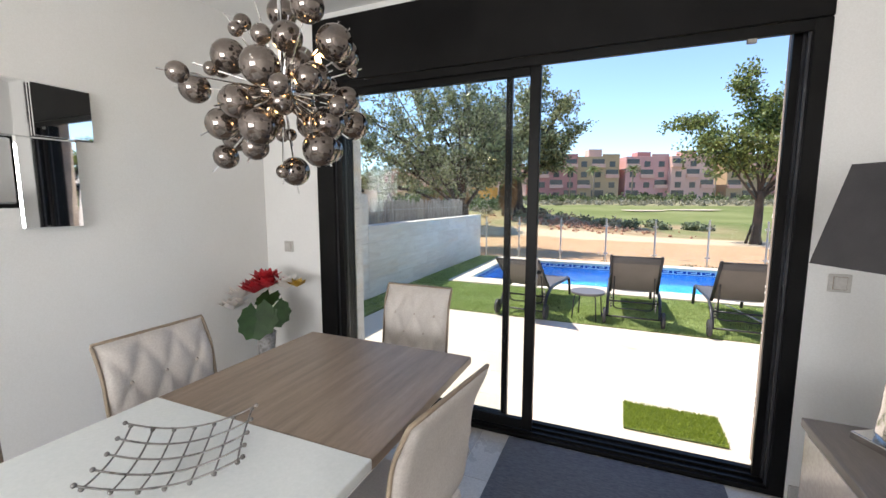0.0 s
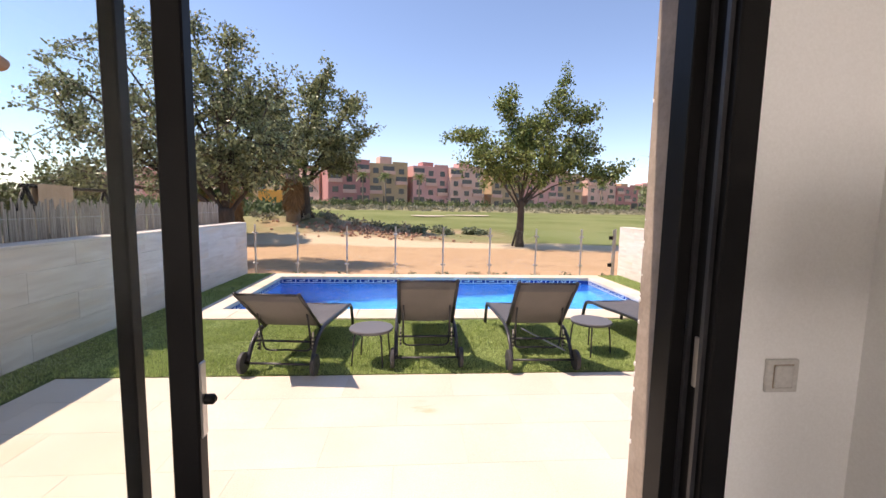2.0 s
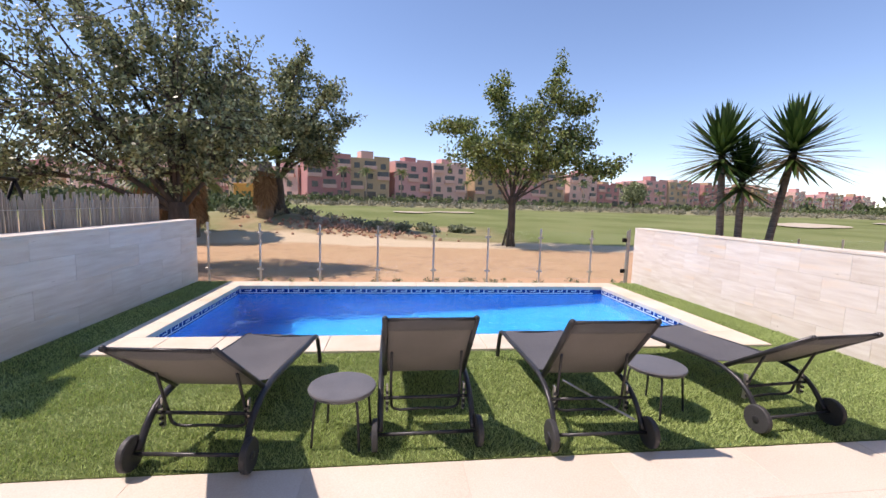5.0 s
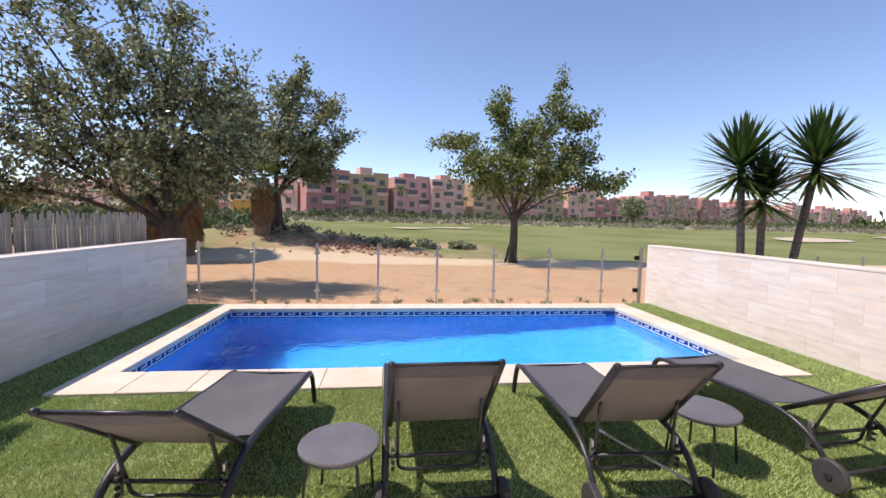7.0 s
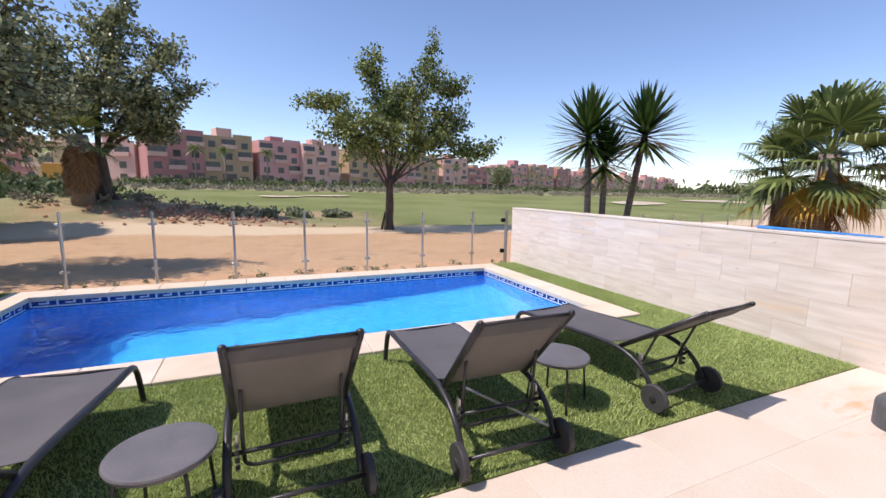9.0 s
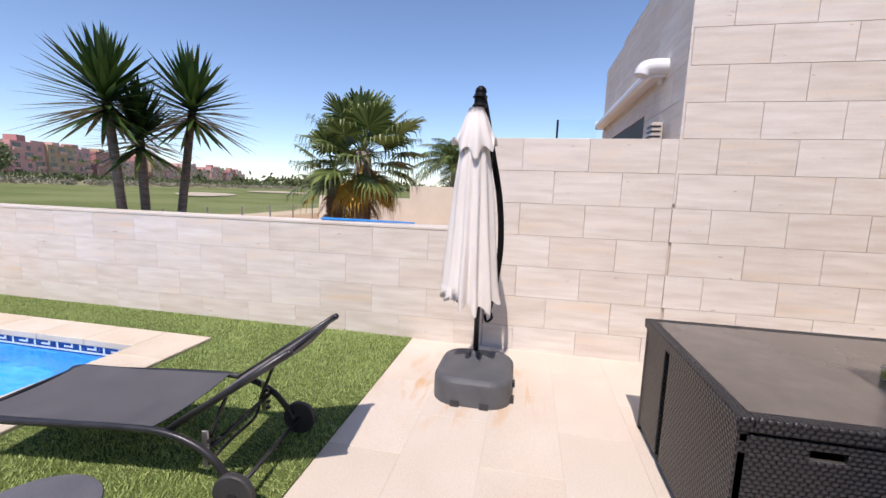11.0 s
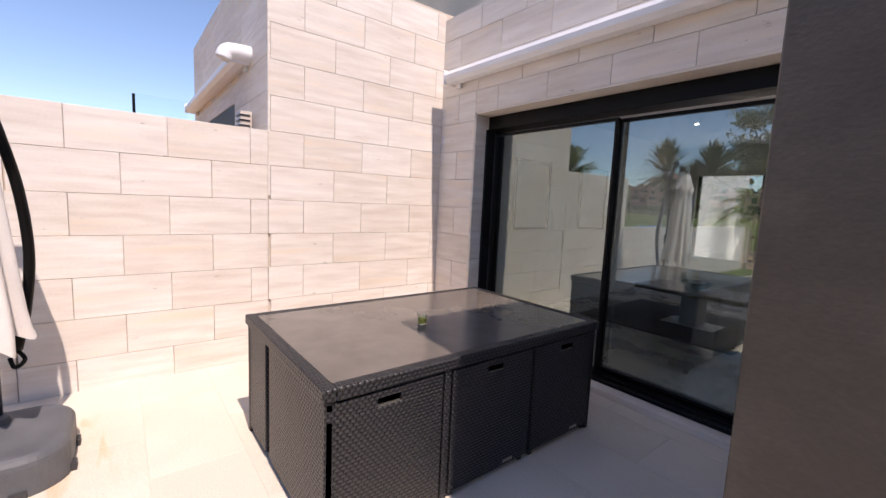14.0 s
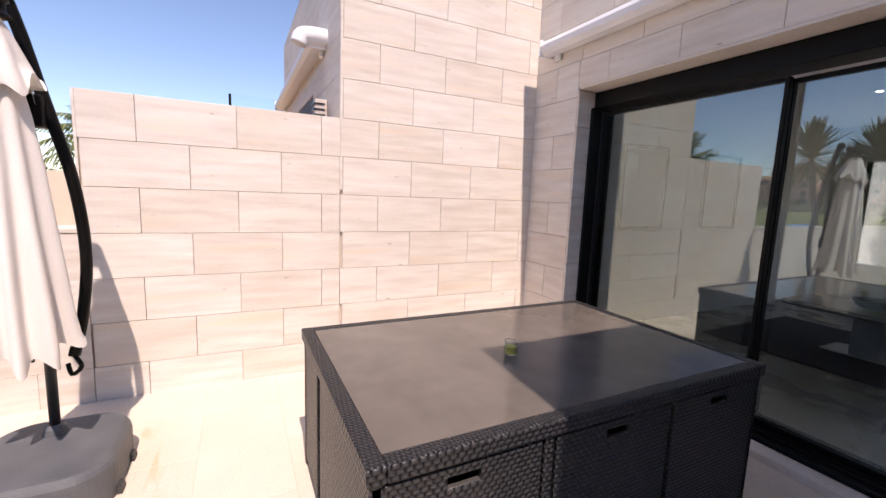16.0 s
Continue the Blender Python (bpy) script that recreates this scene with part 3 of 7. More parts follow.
def build_turf():
    bm = bmesh.new()
    for a in ((WEST, -2.84, TURF_EDGE, END), (4.20, EAST, TURF_EDGE, END), (-2.84, 4.20, TURF_EDGE, 6.82), (WEST, -2.92, 1.0, TURF_EDGE)):
        box(a[0], a[1], a[2], a[3], -0.12, 0.006, bm=bm)
    turf = solo("lawn", bm, TURF_BASE, "short green artificial turf round the pool", "lawn", kind="structure")
    rnd = np.random.default_rng(3)
    verts, faces = [], []

    def strew(x0, x1, y0, y1, count, h):
        xs, ys = rnd.uniform(x0, x1, count), rnd.uniform(y0, y1, count)
        ang, ln, wd = rnd.uniform(0, 6.283, count), rnd.uniform(0.6, 1.2, count) * h, rnd.uniform(0.0025, 0.0045, count)
        lx, ly = rnd.normal(0, 0.5 * h, count), rnd.normal(0, 0.5 * h, count)
        for i in range(count):
            q = noise.noise((xs[i] * 2.3, ys[i] * 2.3, 0.7)) + 0.6 * noise.noise((xs[i] * 9, ys[i] * 9, 2.2))
            ln[i] *= max(0.35, 1 + 0.55 * q)
            lx[i] += 0.7 * h * q
            ly[i] -= 0.5 * h * q
            c, s = math.cos(ang[i]) * wd[i], math.sin(ang[i]) * wd[i]
            k = len(verts)
            verts.extend(((xs[i] - c, ys[i] - s, 0.004), (xs[i] + c, ys[i] + s, 0.004), (xs[i] + lx[i], ys[i] + ly[i], 0.006 + ln[i])))
            faces.append((k, k + 1, k + 2))

    strew(-2.9, 4.77, TURF_EDGE, 6.80, 130000, 0.022)
    strew(WEST + 0.02, -2.86, TURF_EDGE, END, 14000, 0.022)
    strew(4.22, 4.77, 6.8, END, 14000, 0.022)
    strew(WEST + 0.02, -2.94, 2.8, TURF_EDGE, 5000, 0.022)
    ob = new("turf_pile", sheet_mesh(verts, faces, "blades", TURF_BLADE))
    ob.parent = turf
    ob["kind"] = "stuff"


build_turf()


def build_pool():
    dw, de = -1.72, -0.78      # the floor rises towards the east end
    bm = bmesh.new()
    v = [bm.verts.new(p) for p in ((PX0, PY0, dw), (PX1, PY0, de), (PX1, PY1, de), (PX0, PY1, dw), (PX0, PY0, -0.0), (PX1, PY0, -0.0), (PX1, PY1, -0.0), (PX0, PY1, -0.0))]
    for f in ((0, 1, 2, 3), (4, 5, 1, 0), (5, 6, 2, 1), (6, 7, 3, 2), (7, 4, 0, 3)):
        bm.faces.new([v[i] for i in f])
    pool = solo("pool", bm, POOL_BASIN, "rectangular swimming pool with blue mosaic basin", "pool", kind="structure")
    shell = bmesh.new()
    for a in ((PX0 - 0.28, PX1 + 0.34, PY0 - 0.46, PY0 - 0.004), (PX0 - 0.28, PX1 + 0.34, PY1 + 0.004, PY1 + 0.5), (PX0 - 0.28, PX0 - 0.004, PY0, PY1), (PX1 + 0.004, PX1 + 0.34, PY0, PY1)):
        box(a[0], a[1], a[2], a[3], -1.8, -0.02, bm=shell)
    part("pool_shell", shell, COPING, pool)
    # band of dark mosaic with a meander under the coping
    zt, zb, t = -0.005, -0.125, 0.006
    for x0, y0, ang, ln in ((PX0, PY1, 0, PX1 - PX0), (PX1, PY1, -90, PY1 - PY0), (PX0, PY0, 90, PY1 - PY0), (PX1, PY0, 180, PX1 - PX0)):
        m = pose(x0, y0, 0, 0, 0, ang)
        own = box(0, ln, -t, 0.0, zb, zt)
        bmesh.ops.transform(own, matrix=m, verts=own.verts)
        part("mosaic_band", own, KEY_BLUE, pool, "dark blue mosaic band")
        keys = bmesh.new()
        u, w = 0.26, 0.017
        for i in range(int(ln / u)):
            a = i * u + 0.01
            for p in ((0, u, zb + 0.020, zb + 0.020 + w), (0.0, 0.022, zb + 0.037, zt - 0.010), (0.022, 0.19, zt - 0.010 - w, zt - 0.010),
                      (0.168, 0.19, zb + 0.054, zt - 0.027), (0.085, 0.168, zb + 0.054, zb + 0.054 + w)):
                quads(keys, a + p[0], a + p[1], -t - 0.003, p[2], p[3])
        bmesh.ops.transform(keys, matrix=m, verts=keys.verts)
        part("meander", keys, KEY_WHITE, pool, "white meander mosaic")
    # coping slabs
    def slab(x0, x1, y0, y1):
        ob = part("coping_slab", box(x0 + 0.002, x1 - 0.002, y0 + 0.002, y1 - 0.002, -0.03, 0.032, 0.006, seg=1), COPING, pool)
    nx = 13
    for i in range(nx):
        a, b = -2.84 + i * 7.04 / nx, -2.84 + (i + 1) * 7.04 / nx
        slab(a, b, 6.82, PY0 + 0.02)
        slab(a, b, PY1 - 0.02, 10.33)
    for i in range(5):
        a, b = PY0 + 0.02 + i * (PY1 - PY0 - 0.04) / 5, PY0 + 0.02 + (i + 1) * (PY1 - PY0 - 0.04) / 5
        slab(-2.84, PX0 + 0.02, a, b)
        slab(PX1 - 0.02, 4.20, a, b)
    nx, ny = 90, 40
    vs = [(PX0 + (PX1 - PX0) * i / nx, PY0 + (PY1 - PY0) * j / ny, -0.115 + 0.004 * noise.noise((i * 0.35, j * 0.32, 1))) for j in range(ny + 1) for i in range(nx + 1)]
    fs = [(j * (nx + 1) + i, j * (nx + 1) + i + 1, (j + 1) * (nx + 1) + i + 1, (j + 1) * (nx + 1) + i) for j in range(ny) for i in range(nx)]
    w = new("water", sheet_mesh(vs, fs, "water", WATER, True))
    w.visible_shadow = False
    tagged(w, "clear rippled pool water", "water", kind="structure")


def quads(bm, x0, x1, y, z0, z1):
    v = [bm.verts.new(p) for p in ((x0, y, z0), (x1, y, z0), (x1, y, z1), (x0, y, z1))]
    bm.faces.new(v)


build_pool()

# ---- boundary walls ----


def wall(name, x0, x1, y0, y1, z0, z1, label, material=STONE_JOINT, bevel=0.0):
    return solo(name, box(x0, x1, y0, y1, z0, z1, bevel), material, label, "wall", kind="structure")


D = 0.02
LOW, HIGH = 1.11, 1.93
w = wall("wall_east_low", EAST + D, EAST + 0.24, 4.38, END + 0.1, -0.12, LOW - 0.03, "low boundary wall clad in cream limestone blocks")
clad(w, "block", pose(EAST + D, END + 0.1, -0.06, 0, 0, -90), END + 0.1 - 4.38, 0, LOW + 0.03, STONE, shift=0.3275, joint=0.0014, chamfer=0.0006)
part("wall_cap", box(EAST - 0.005, EAST + 0.25, 4.385, END + 0.11, LOW - 0.03, LOW, 0.004, seg=1), STONE, w, "cream stone capping")
part("wall_end", box(EAST + 0.002, EAST + 0.24, END + 0.101, END + 0.115, -0.12, LOW - 0.032), STONE, w)
w = wall("wall_east_high", EAST + D, EAST + 0.24, 2.84, 4.378, -0.12, HIGH, "tall boundary wall clad in cream limestone blocks")
clad(w, "block", pose(EAST + D, 4.378, -0.06, 0, 0, -90), 1.538, 0, HIGH + 0.06, STONE, shift=0.288)
part("wall_end", box(EAST + 0.002, EAST + 0.24, 4.378, 4.392, LOW + 0.001, HIGH - 0.001), STONE, w)
w = wall("wall_west_low", WEST - 0.24, WEST - D, 5.13, END, -0.12, LOW - 0.05, "low boundary wall clad in pale limestone blocks")
clad(w, "block", pose(WEST - D, 5.13, 0, 0, 0, 90), END - 5.13, -0.02, LOW - 0.05, STONE, length=1.12, shift=0.3, joint=0.002, chamfer=0.0008)
part("wall_cap", box(WEST - 0.25, WEST + 0.005, 5.135, END + 0.01, LOW - 0.05, LOW - 0.02, 0.004, seg=1), STONE, w, "pale stone capping")
part("wall_end", box(WEST - 0.24, WEST - 0.002, END, END + 0.012, -0.12, LOW - 0.052), STONE, w)
w = wall("wall_west_high", WEST - 0.24, WEST - D, 1.0, 5.128, -0.12, 1.56, "tall boundary wall clad in pale limestone blocks")
clad(w, "block", pose(WEST - D, 1.0, 0, 0, 0, 90), 4.128, -0.02, 1.56, STONE, length=1.12)
part("wall_end", box(WEST - 0.24, WEST - 0.002, 5.129, 5.134, LOW - 0.02, 1.555), STONE, w)

# ---- the house ----
FACE = 2.72          # front face of the dining wing
DW = 1.05            # front face of the recessed living room wall
ROOM_W, ROOM_E, ROOM_N, ROOM_S, CEIL = -2.54, 1.16, 2.40, -3.5, 2.74
OX0, OX1, OZ = -1.88, 0.768, 2.33      # opening of the dining room door
LX0, LX1, LZ = 1.72, 4.25, 2.29       # opening of the living room door


def holed_wall(name, m, width, z0, z1, holes, thick, material, label):
    """A wall with openings through it, m as for clad(): local x along, local y into the wall."""
    bm = bmesh.new()
    xs = sorted({0, width, *[h[0] for h in holes], *[h[1] for h in holes]})
    for a, b in zip(xs, xs[1:]):
        hs = sorted((h for h in holes if h[0] <= a and h[1] >= b), key=lambda h: h[2])
        z = z0
        for h in hs:
            if h[2] > z + 1e-4:
                box(a, b, 0, thick, z, h[2], bm=bm)
            z = h[3]
        if z1 > z + 1e-4:
            box(a, b, 0, thick, z, z1, bm=bm)
    bmesh.ops.remove_doubles(bm, verts=bm.verts, dist=1e-5)
    return solo(name, bm, material, label, "wall", kind="structure", m=m)


# dining wing: front wall (outer skin), inner faces, sides
north = holed_wall("wall_dining_front", pose(1.41, FACE - D, 0, 0, 0, 180), 1.41 - WEST, -0.12, 3.5,
                   [(1.41 - OX1, 1.41 - OX0, -0.12, OZ)], FACE - D - ROOM_N - 0.004, STONE_JOINT, "front wall of the dining wing with a wide sliding door opening")
clad(north, "block", pose(1.41 - OX1 + 0.002, 0, 0), OX1 - OX0 + 1.5, 0, 3.5, STONE, holes=[(0, OX1 - OX0 - 0.004, 0, OZ)], shift=0.1)
part("column_cladding", box(OX1 + 0.002, 1.43, FACE - D, FACE, -0.02, 3.5, 0.004, seg=1), DARK_CLAD, None).matrix_world = Matrix()
bpy.data.objects["column_cladding"].parent = north
bpy.data.objects["column_cladding"].matrix_parent_inverse = north.matrix_world.inverted()


def under(ob, parent):
    """Hang a part built in world places under a thing that stands elsewhere."""
    ob.parent = parent
    ob.matrix_parent_inverse = parent.matrix_world.inverted()
    return ob


bpy.context.view_layer.update()
bpy.data.objects["column_cladding"].matrix_parent_inverse = north.matrix_world.inverted()
bpy.data.objects["column_cladding"]["label"] = "dark brown cladding of the column"
rv = part("door_reveal", box(OX1 - 0.008, OX1 + 0.0, 2.626, FACE, -0.004, OZ - 0.01, 0.002, seg=1), REVEAL_CLAD, None, "worn brown stone reveal")
under(rv, north)
rv = part("door_reveal", box(OX0, OX0 + 0.012, 2.626, FACE, -0.004, OZ - 0.01, 0.002, seg=1), STONE, None, "cream stone reveal")
under(rv, north)
# chipped edge of the reveal
chips = bmesh.new()
rnd = random.Random(12)
for k in range(26):
    z = rnd.uniform(0.2, 2.2)
    s = rnd.uniform(0.002, 0.006)
    ball(s, 1, (OX1 - 0.007, FACE - 0.002 - rnd.random() * 0.008, z), 2.0, chips)
under(part("chips", chips, PLASTER, None, "pale chips along the edge"), north)

inn = bmesh.new()
box(ROOM_W, OX0, ROOM_N - 0.003, ROOM_N, 0, CEIL, bm=inn)
box(OX1, ROOM_E, ROOM_N - 0.003, ROOM_N, 0, CEIL, bm=inn)
box(OX0, OX1, ROOM_N - 0.003, ROOM_N, OZ, CEIL, bm=inn)
solo("wall_north", inn, PLASTER, "white plastered wall round the sliding door", "wall", kind="structure")
solo("wall_west", box(ROOM_W - 0.25, ROOM_W, ROOM_S, ROOM_N - 0.004, 0, CEIL), PLASTER, "plain white plastered dining room wall", "wall", kind="structure")
solo("wall_east", box(ROOM_E, ROOM_E + 0.245, ROOM_S, FACE - D, 0, CEIL + 0.3), PLASTER, "plain white plastered wall behind the sideboard", "wall", kind="structure")
ew = wall("wall_wing_side", 1.406, 1.411, DW, FACE - D - 0.002, -0.12, 3.5, "side of the dining wing clad in limestone")
clad(ew, "block", pose(1.411, DW, 0, 0, 0, 90), FACE - DW, -0.02, 3.5, STONE, depth=0.018)
south = bmesh.new()
box(ROOM_W - 0.25, -1.7, ROOM_S - 0.2, ROOM_S, 0, CEIL, bm=south)
box(0.5, 1.36, ROOM_S - 0.2, ROOM_S, 0, CEIL, bm=south)
box(-1.7, 0.5, ROOM_S - 0.2, ROOM_S, 0, 0.85, bm=south)
box(-1.7, 0.5, ROOM_S - 0.2, ROOM_S, 2.15, CEIL, bm=south)
solo("wall_south", south, PLASTER, "white wall with an unseen window opening", "wall", kind="structure")
fl = solo("floor", box(ROOM_W, ROOM_E, ROOM_S, 2.60, -0.12, -0.004), GROUT, "pale grey polished floor tiles", "floor", kind="structure")
for i in range(7):
    for j in range(11):
        x0, y1 = ROOM_W + i * 0.6, 2.52 - j * 0.6
        x1, y0 = min(x0 + 0.6, ROOM_E), max(y1 - 0.6, ROOM_S)
        if x1 - x0 > 0.03 and y1 - y0 > 0.03:
            ob = new("tile", block_mesh(x1 - x0 - 0.003, y1 - y0 - 0.003, 0.004, FLOOR_IN, 0.001))
            ob.parent = fl
            ob.matrix_local = pose(x0 + 0.0015, y0 + 0.0015, -0.004, -90)
solo("ceiling", box(ROOM_W - 0.25, 1.36, ROOM_S - 0.2, FACE - D - 0.3, CEIL, CEIL + 0.25), CEILING, "white painted ceiling", "ceiling", kind="structure")
solo("roof", box(WEST, 1.36, ROOM_S - 0.2, FACE - D - 0.31, CEIL + 0.26, CEIL + 0.30), STONE_JOINT, "flat roof of the dining wing", "roof", kind="structure")
bb = bmesh.new()
box(ROOM_W, ROOM_W + 0.012, ROOM_S, ROOM_N - 0.004, 0, 0.075, 0.003, bb, 1)
box(ROOM_E - 0.012, ROOM_E, ROOM_S, ROOM_N - 0.004, 0, 0.075, 0.003, bb, 1)
box(0.84, ROOM_E - 0.012, ROOM_N - 0.016, ROOM_N - 0.003, 0, 0.075, 0.003, bb, 1)
box(ROOM_W + 0.012, -2.08, ROOM_N - 0.016, ROOM_N - 0.003, 0, 0.075, 0.003, bb, 1)
solo("baseboard", bb, FLOOR_IN, "pale grey tile skirting", "baseboard", kind="structure")


def sliding_door(name, m, width, height, label, frame_w, pane, leaves, box_top, stile):
    """A framed sliding door: local x along the opening, local y out of the house. leaves: (x0, x1, y)."""
    d = empty(name, m, label, "sliding door", kind="structure")
    fw, left, top = frame_w
    part("door_jamb", box(-left, 0.008, -0.07, 0.17, 0, height + 0.02, 0.004, seg=1), BLACK_ALU, d)
    part("door_jamb", box(width - 0.012, width + fw, -0.07, 0.17, 0, height + 0.02, 0.004, seg=1), BLACK_ALU, d)
    hd = bmesh.new()
    box(-left, width + fw, -0.075, 0.135, height + 0.022, top, 0.004, hd, 1)
    if box_top:
        box(-left, width + fw, -0.066, -0.05, height - 0.03, height + 0.02, 0.003, hd, 1)
    part("door_head", hd, BLACK_ALU, d)
    sl = bmesh.new()
    box(0, width, -0.07, 0.14, 0, 0.028, 0.003, sl, 1)
    for k in range(3):
        box(0, width, -0.045 + 0.06 * k, -0.035 + 0.06 * k, 0.028, 0.042, 0.0, sl)
    part("door_track", sl, BLACK_ALU, d)
    for k in range(3):
        for xa in (0.006, width - 0.024):
            part("guide_rib", box(xa, xa + 0.011, -0.05 + 0.055 * k, -0.038 + 0.055 * k, 0.04, height), GREY_ALU, d, "grey guide rib in the jamb")
    for x0, x1, y, *own in leaves:
        s = own[0] if own else stile
        leaf = part("door_leaf", box(x0, x0 + s, y - 0.02, y + 0.02, 0.045, height - 0.01, 0.004, seg=1), BLACK_ALU, d)
        part("stile", box(x1 - s, x1, y - 0.02, y + 0.02, 0.045, height - 0.01, 0.004, seg=1), BLACK_ALU, leaf)
        part("rail", box(x0 + s, x1 - s, y - 0.02, y + 0.02, 0.045, 0.045 + s, 0.004, seg=1), BLACK_ALU, leaf)
        part("rail", box(x0 + s, x1 - s, y - 0.02, y + 0.02, height - 0.01 - s, height - 0.01, 0.004, seg=1), BLACK_ALU, leaf)
        g = part("pane", box(x0 + s - 0.004, x1 - s + 0.004, y - 0.004, y + 0.004, 0.04 + s, height - 0.005 - s), pane, leaf)
        g.visible_shadow = False
    return d


# dining door: fixed leaf inside, the sliding leaf pushed behind it, so half the opening stands open
d1 = sliding_door("door_dining", pose(OX0, 2.455, 0), OX1 - OX0, OZ - 0.07, "black aluminium sliding glass door standing half open",
                  (0.056, 0.14, 2.70), PANE, [(0.0, 1.438, -0.02), (-0.1, 1.255, 0.06, 0.038)], True, 0.062)
part("jamb_stop", box(OX1 - OX0 - 0.058, OX1 - OX0, 0.02, 0.05, 0.03, OZ - 0.07, 0.003, seg=1), BLACK_ALU, d1)
hnd = part("lock_plate", box(1.4385, 1.444, -0.035, -0.008, 0.96, 1.14, 0.003, seg=1), STEEL, d1, "steel lock plate")
kn = bmesh.new()
merge(kn, lathe([(0.004, 0), (0.012, 0.002), (0.012, 0.02), (0.006, 0.026)], 12), pose(1.444, -0.022, 1.05, 0, 90))
part("thumb_turn", kn, BLACK_ALU, d1)
kp = bmesh.new()
box(OX1 - OX0 - 0.018, OX1 - OX0 - 0.013, -0.034, -0.012, 1.06, 1.19, 0.002, kp, 1)
part("strike_plate", kp, STEEL, d1, "steel strike plate in the jamb")
sh = bmesh.new()
box(2.39, 2.43, -0.07, -0.055, OZ - 0.125, OZ - 0.102, 0.003, sh, 1)
part("sensor", sh, STEEL, d1, "small grey sensor under the head")

# living room wall and door
lw = holed_wall("wall_living_front", pose(EAST, DW - D, 0, 0, 0, 180), EAST - 1.43, -0.12, 3.30, [(EAST - LX1, EAST - LX0, -0.12, LZ)], 0.38, STONE_JOINT,
                "house wall clad in cream limestone with a sliding door")
clad(lw, "block", pose(0, 0, -0.06), EAST - 1.432, 0, 3.36, STONE, holes=[(EAST - LX1 - 0.002, EAST - LX0 + 0.002, -0.1, LZ + 0.062)], shift=0.28)
for k in range(8):
    z0, z1 = k * 0.283 + 0.002, min((k + 1) * 0.283 - 0.002, LZ)
    blk = part("block", box(LX1 - 0.016, LX1 + 0.003, 0.80, DW - 0.001, z0, z1, 0.003, seg=1), STONE, None)
    under(blk, lw)
    blk = part("block", box(LX0 - 0.003, LX0 + 0.016, 0.80, DW - 0.001, z0, z1, 0.003, seg=1), STONE, None)
    under(blk, lw)
under(part("lintel", box(LX0 + 0.017, LX1 - 0.017, 0.80, DW - 0.001, LZ - 0.016, LZ + 0.003, 0.003, seg=1), STONE, None), lw)
under(part("door_sill", box(LX0 - 0.02, LX1 + 0.02, 0.60, 0.985, -0.03, 0.045, 0.005, seg=1), STONE, None, "pinkish stone door sill"), lw)
d2 = sliding_door("door_living", pose(LX0 + 0.03, 0.74, 0.045), LX1 - LX0 - 0.06, LZ - 0.21, "black aluminium sliding glass door, closed",
                  (0.03, 0.03, LZ - 0.065), PANE_DARK, [(0.012, 1.18, -0.03), (1.145, LX1 - LX0 - 0.072, 0.04)], False, 0.026)
hb = bmesh.new()
box(LX1 - LX0 - 0.125, LX1 - LX0 - 0.10, 0.06, 0.085, 0.92, 1.12, 0.006, hb, 2)
part("door_handle", hb, BLACK_ALU, d2, "black pull handle")

# wing on the far side of the terrace: party wall, and the neighbour's front beyond it
ww = wall("wall_wing_east", EAST + D, EAST + 0.3, DW - 0.36, 2.838, -0.12, 3.38, "tall house wall clad in cream limestone blocks")
clad(ww, "block", pose(EAST + D, 2.838, -0.06, 0, 0, -90), 2.838 - DW + 0.018, 0, 3.44, STONE, shift=0.298)
nh = wall("wall_neighbour_front", EAST + 0.301, 8.75, 2.45, 2.82, -0.12, 3.55, "shaded front of the next house in grey-cream stone")
clad(nh, "block", pose(8.75, 2.82, 0, 0, 0, 180), 8.75 - EAST, 1.4, 3.55, STONE, length=0.56, holes=[(0.4, 2.75, 1.0, 2.33)])
part("window_opening", box(6.0, 8.35, 2.8, 2.83, 0.9, 2.33), RUBBER, nh, "dark sliding window")
solo("neighbour_return", box(8.5, 8.75, -4, 2.45, -0.12, 3.55), CREAM_RENDER, "cream side wall of the next house", "wall", kind="structure")

# upper storey set back behind the parapet
up = solo("upper_storey", box(1.2, 8.6, -4.6, 0.10, 3.0, 5.9), CREAM_RENDER, "cream rendered upper storey set back above the terrace wall", "storey", kind="structure")
part("window", box(3.0, 4.55, 0.09, 0.13, 3.35, 5.2), DARK_GLASS, up, "dark upper window")
part("window", box(1.5, 2.6, 0.09, 0.13, 3.35, 5.2), DARK_GLASS, up, "dark upper window")
part("pilaster", box(4.6, 4.85, 0.10, 0.22, 3.3, 5.9, 0.005, seg=1), WHITE_PAINT, up, "white pilaster")


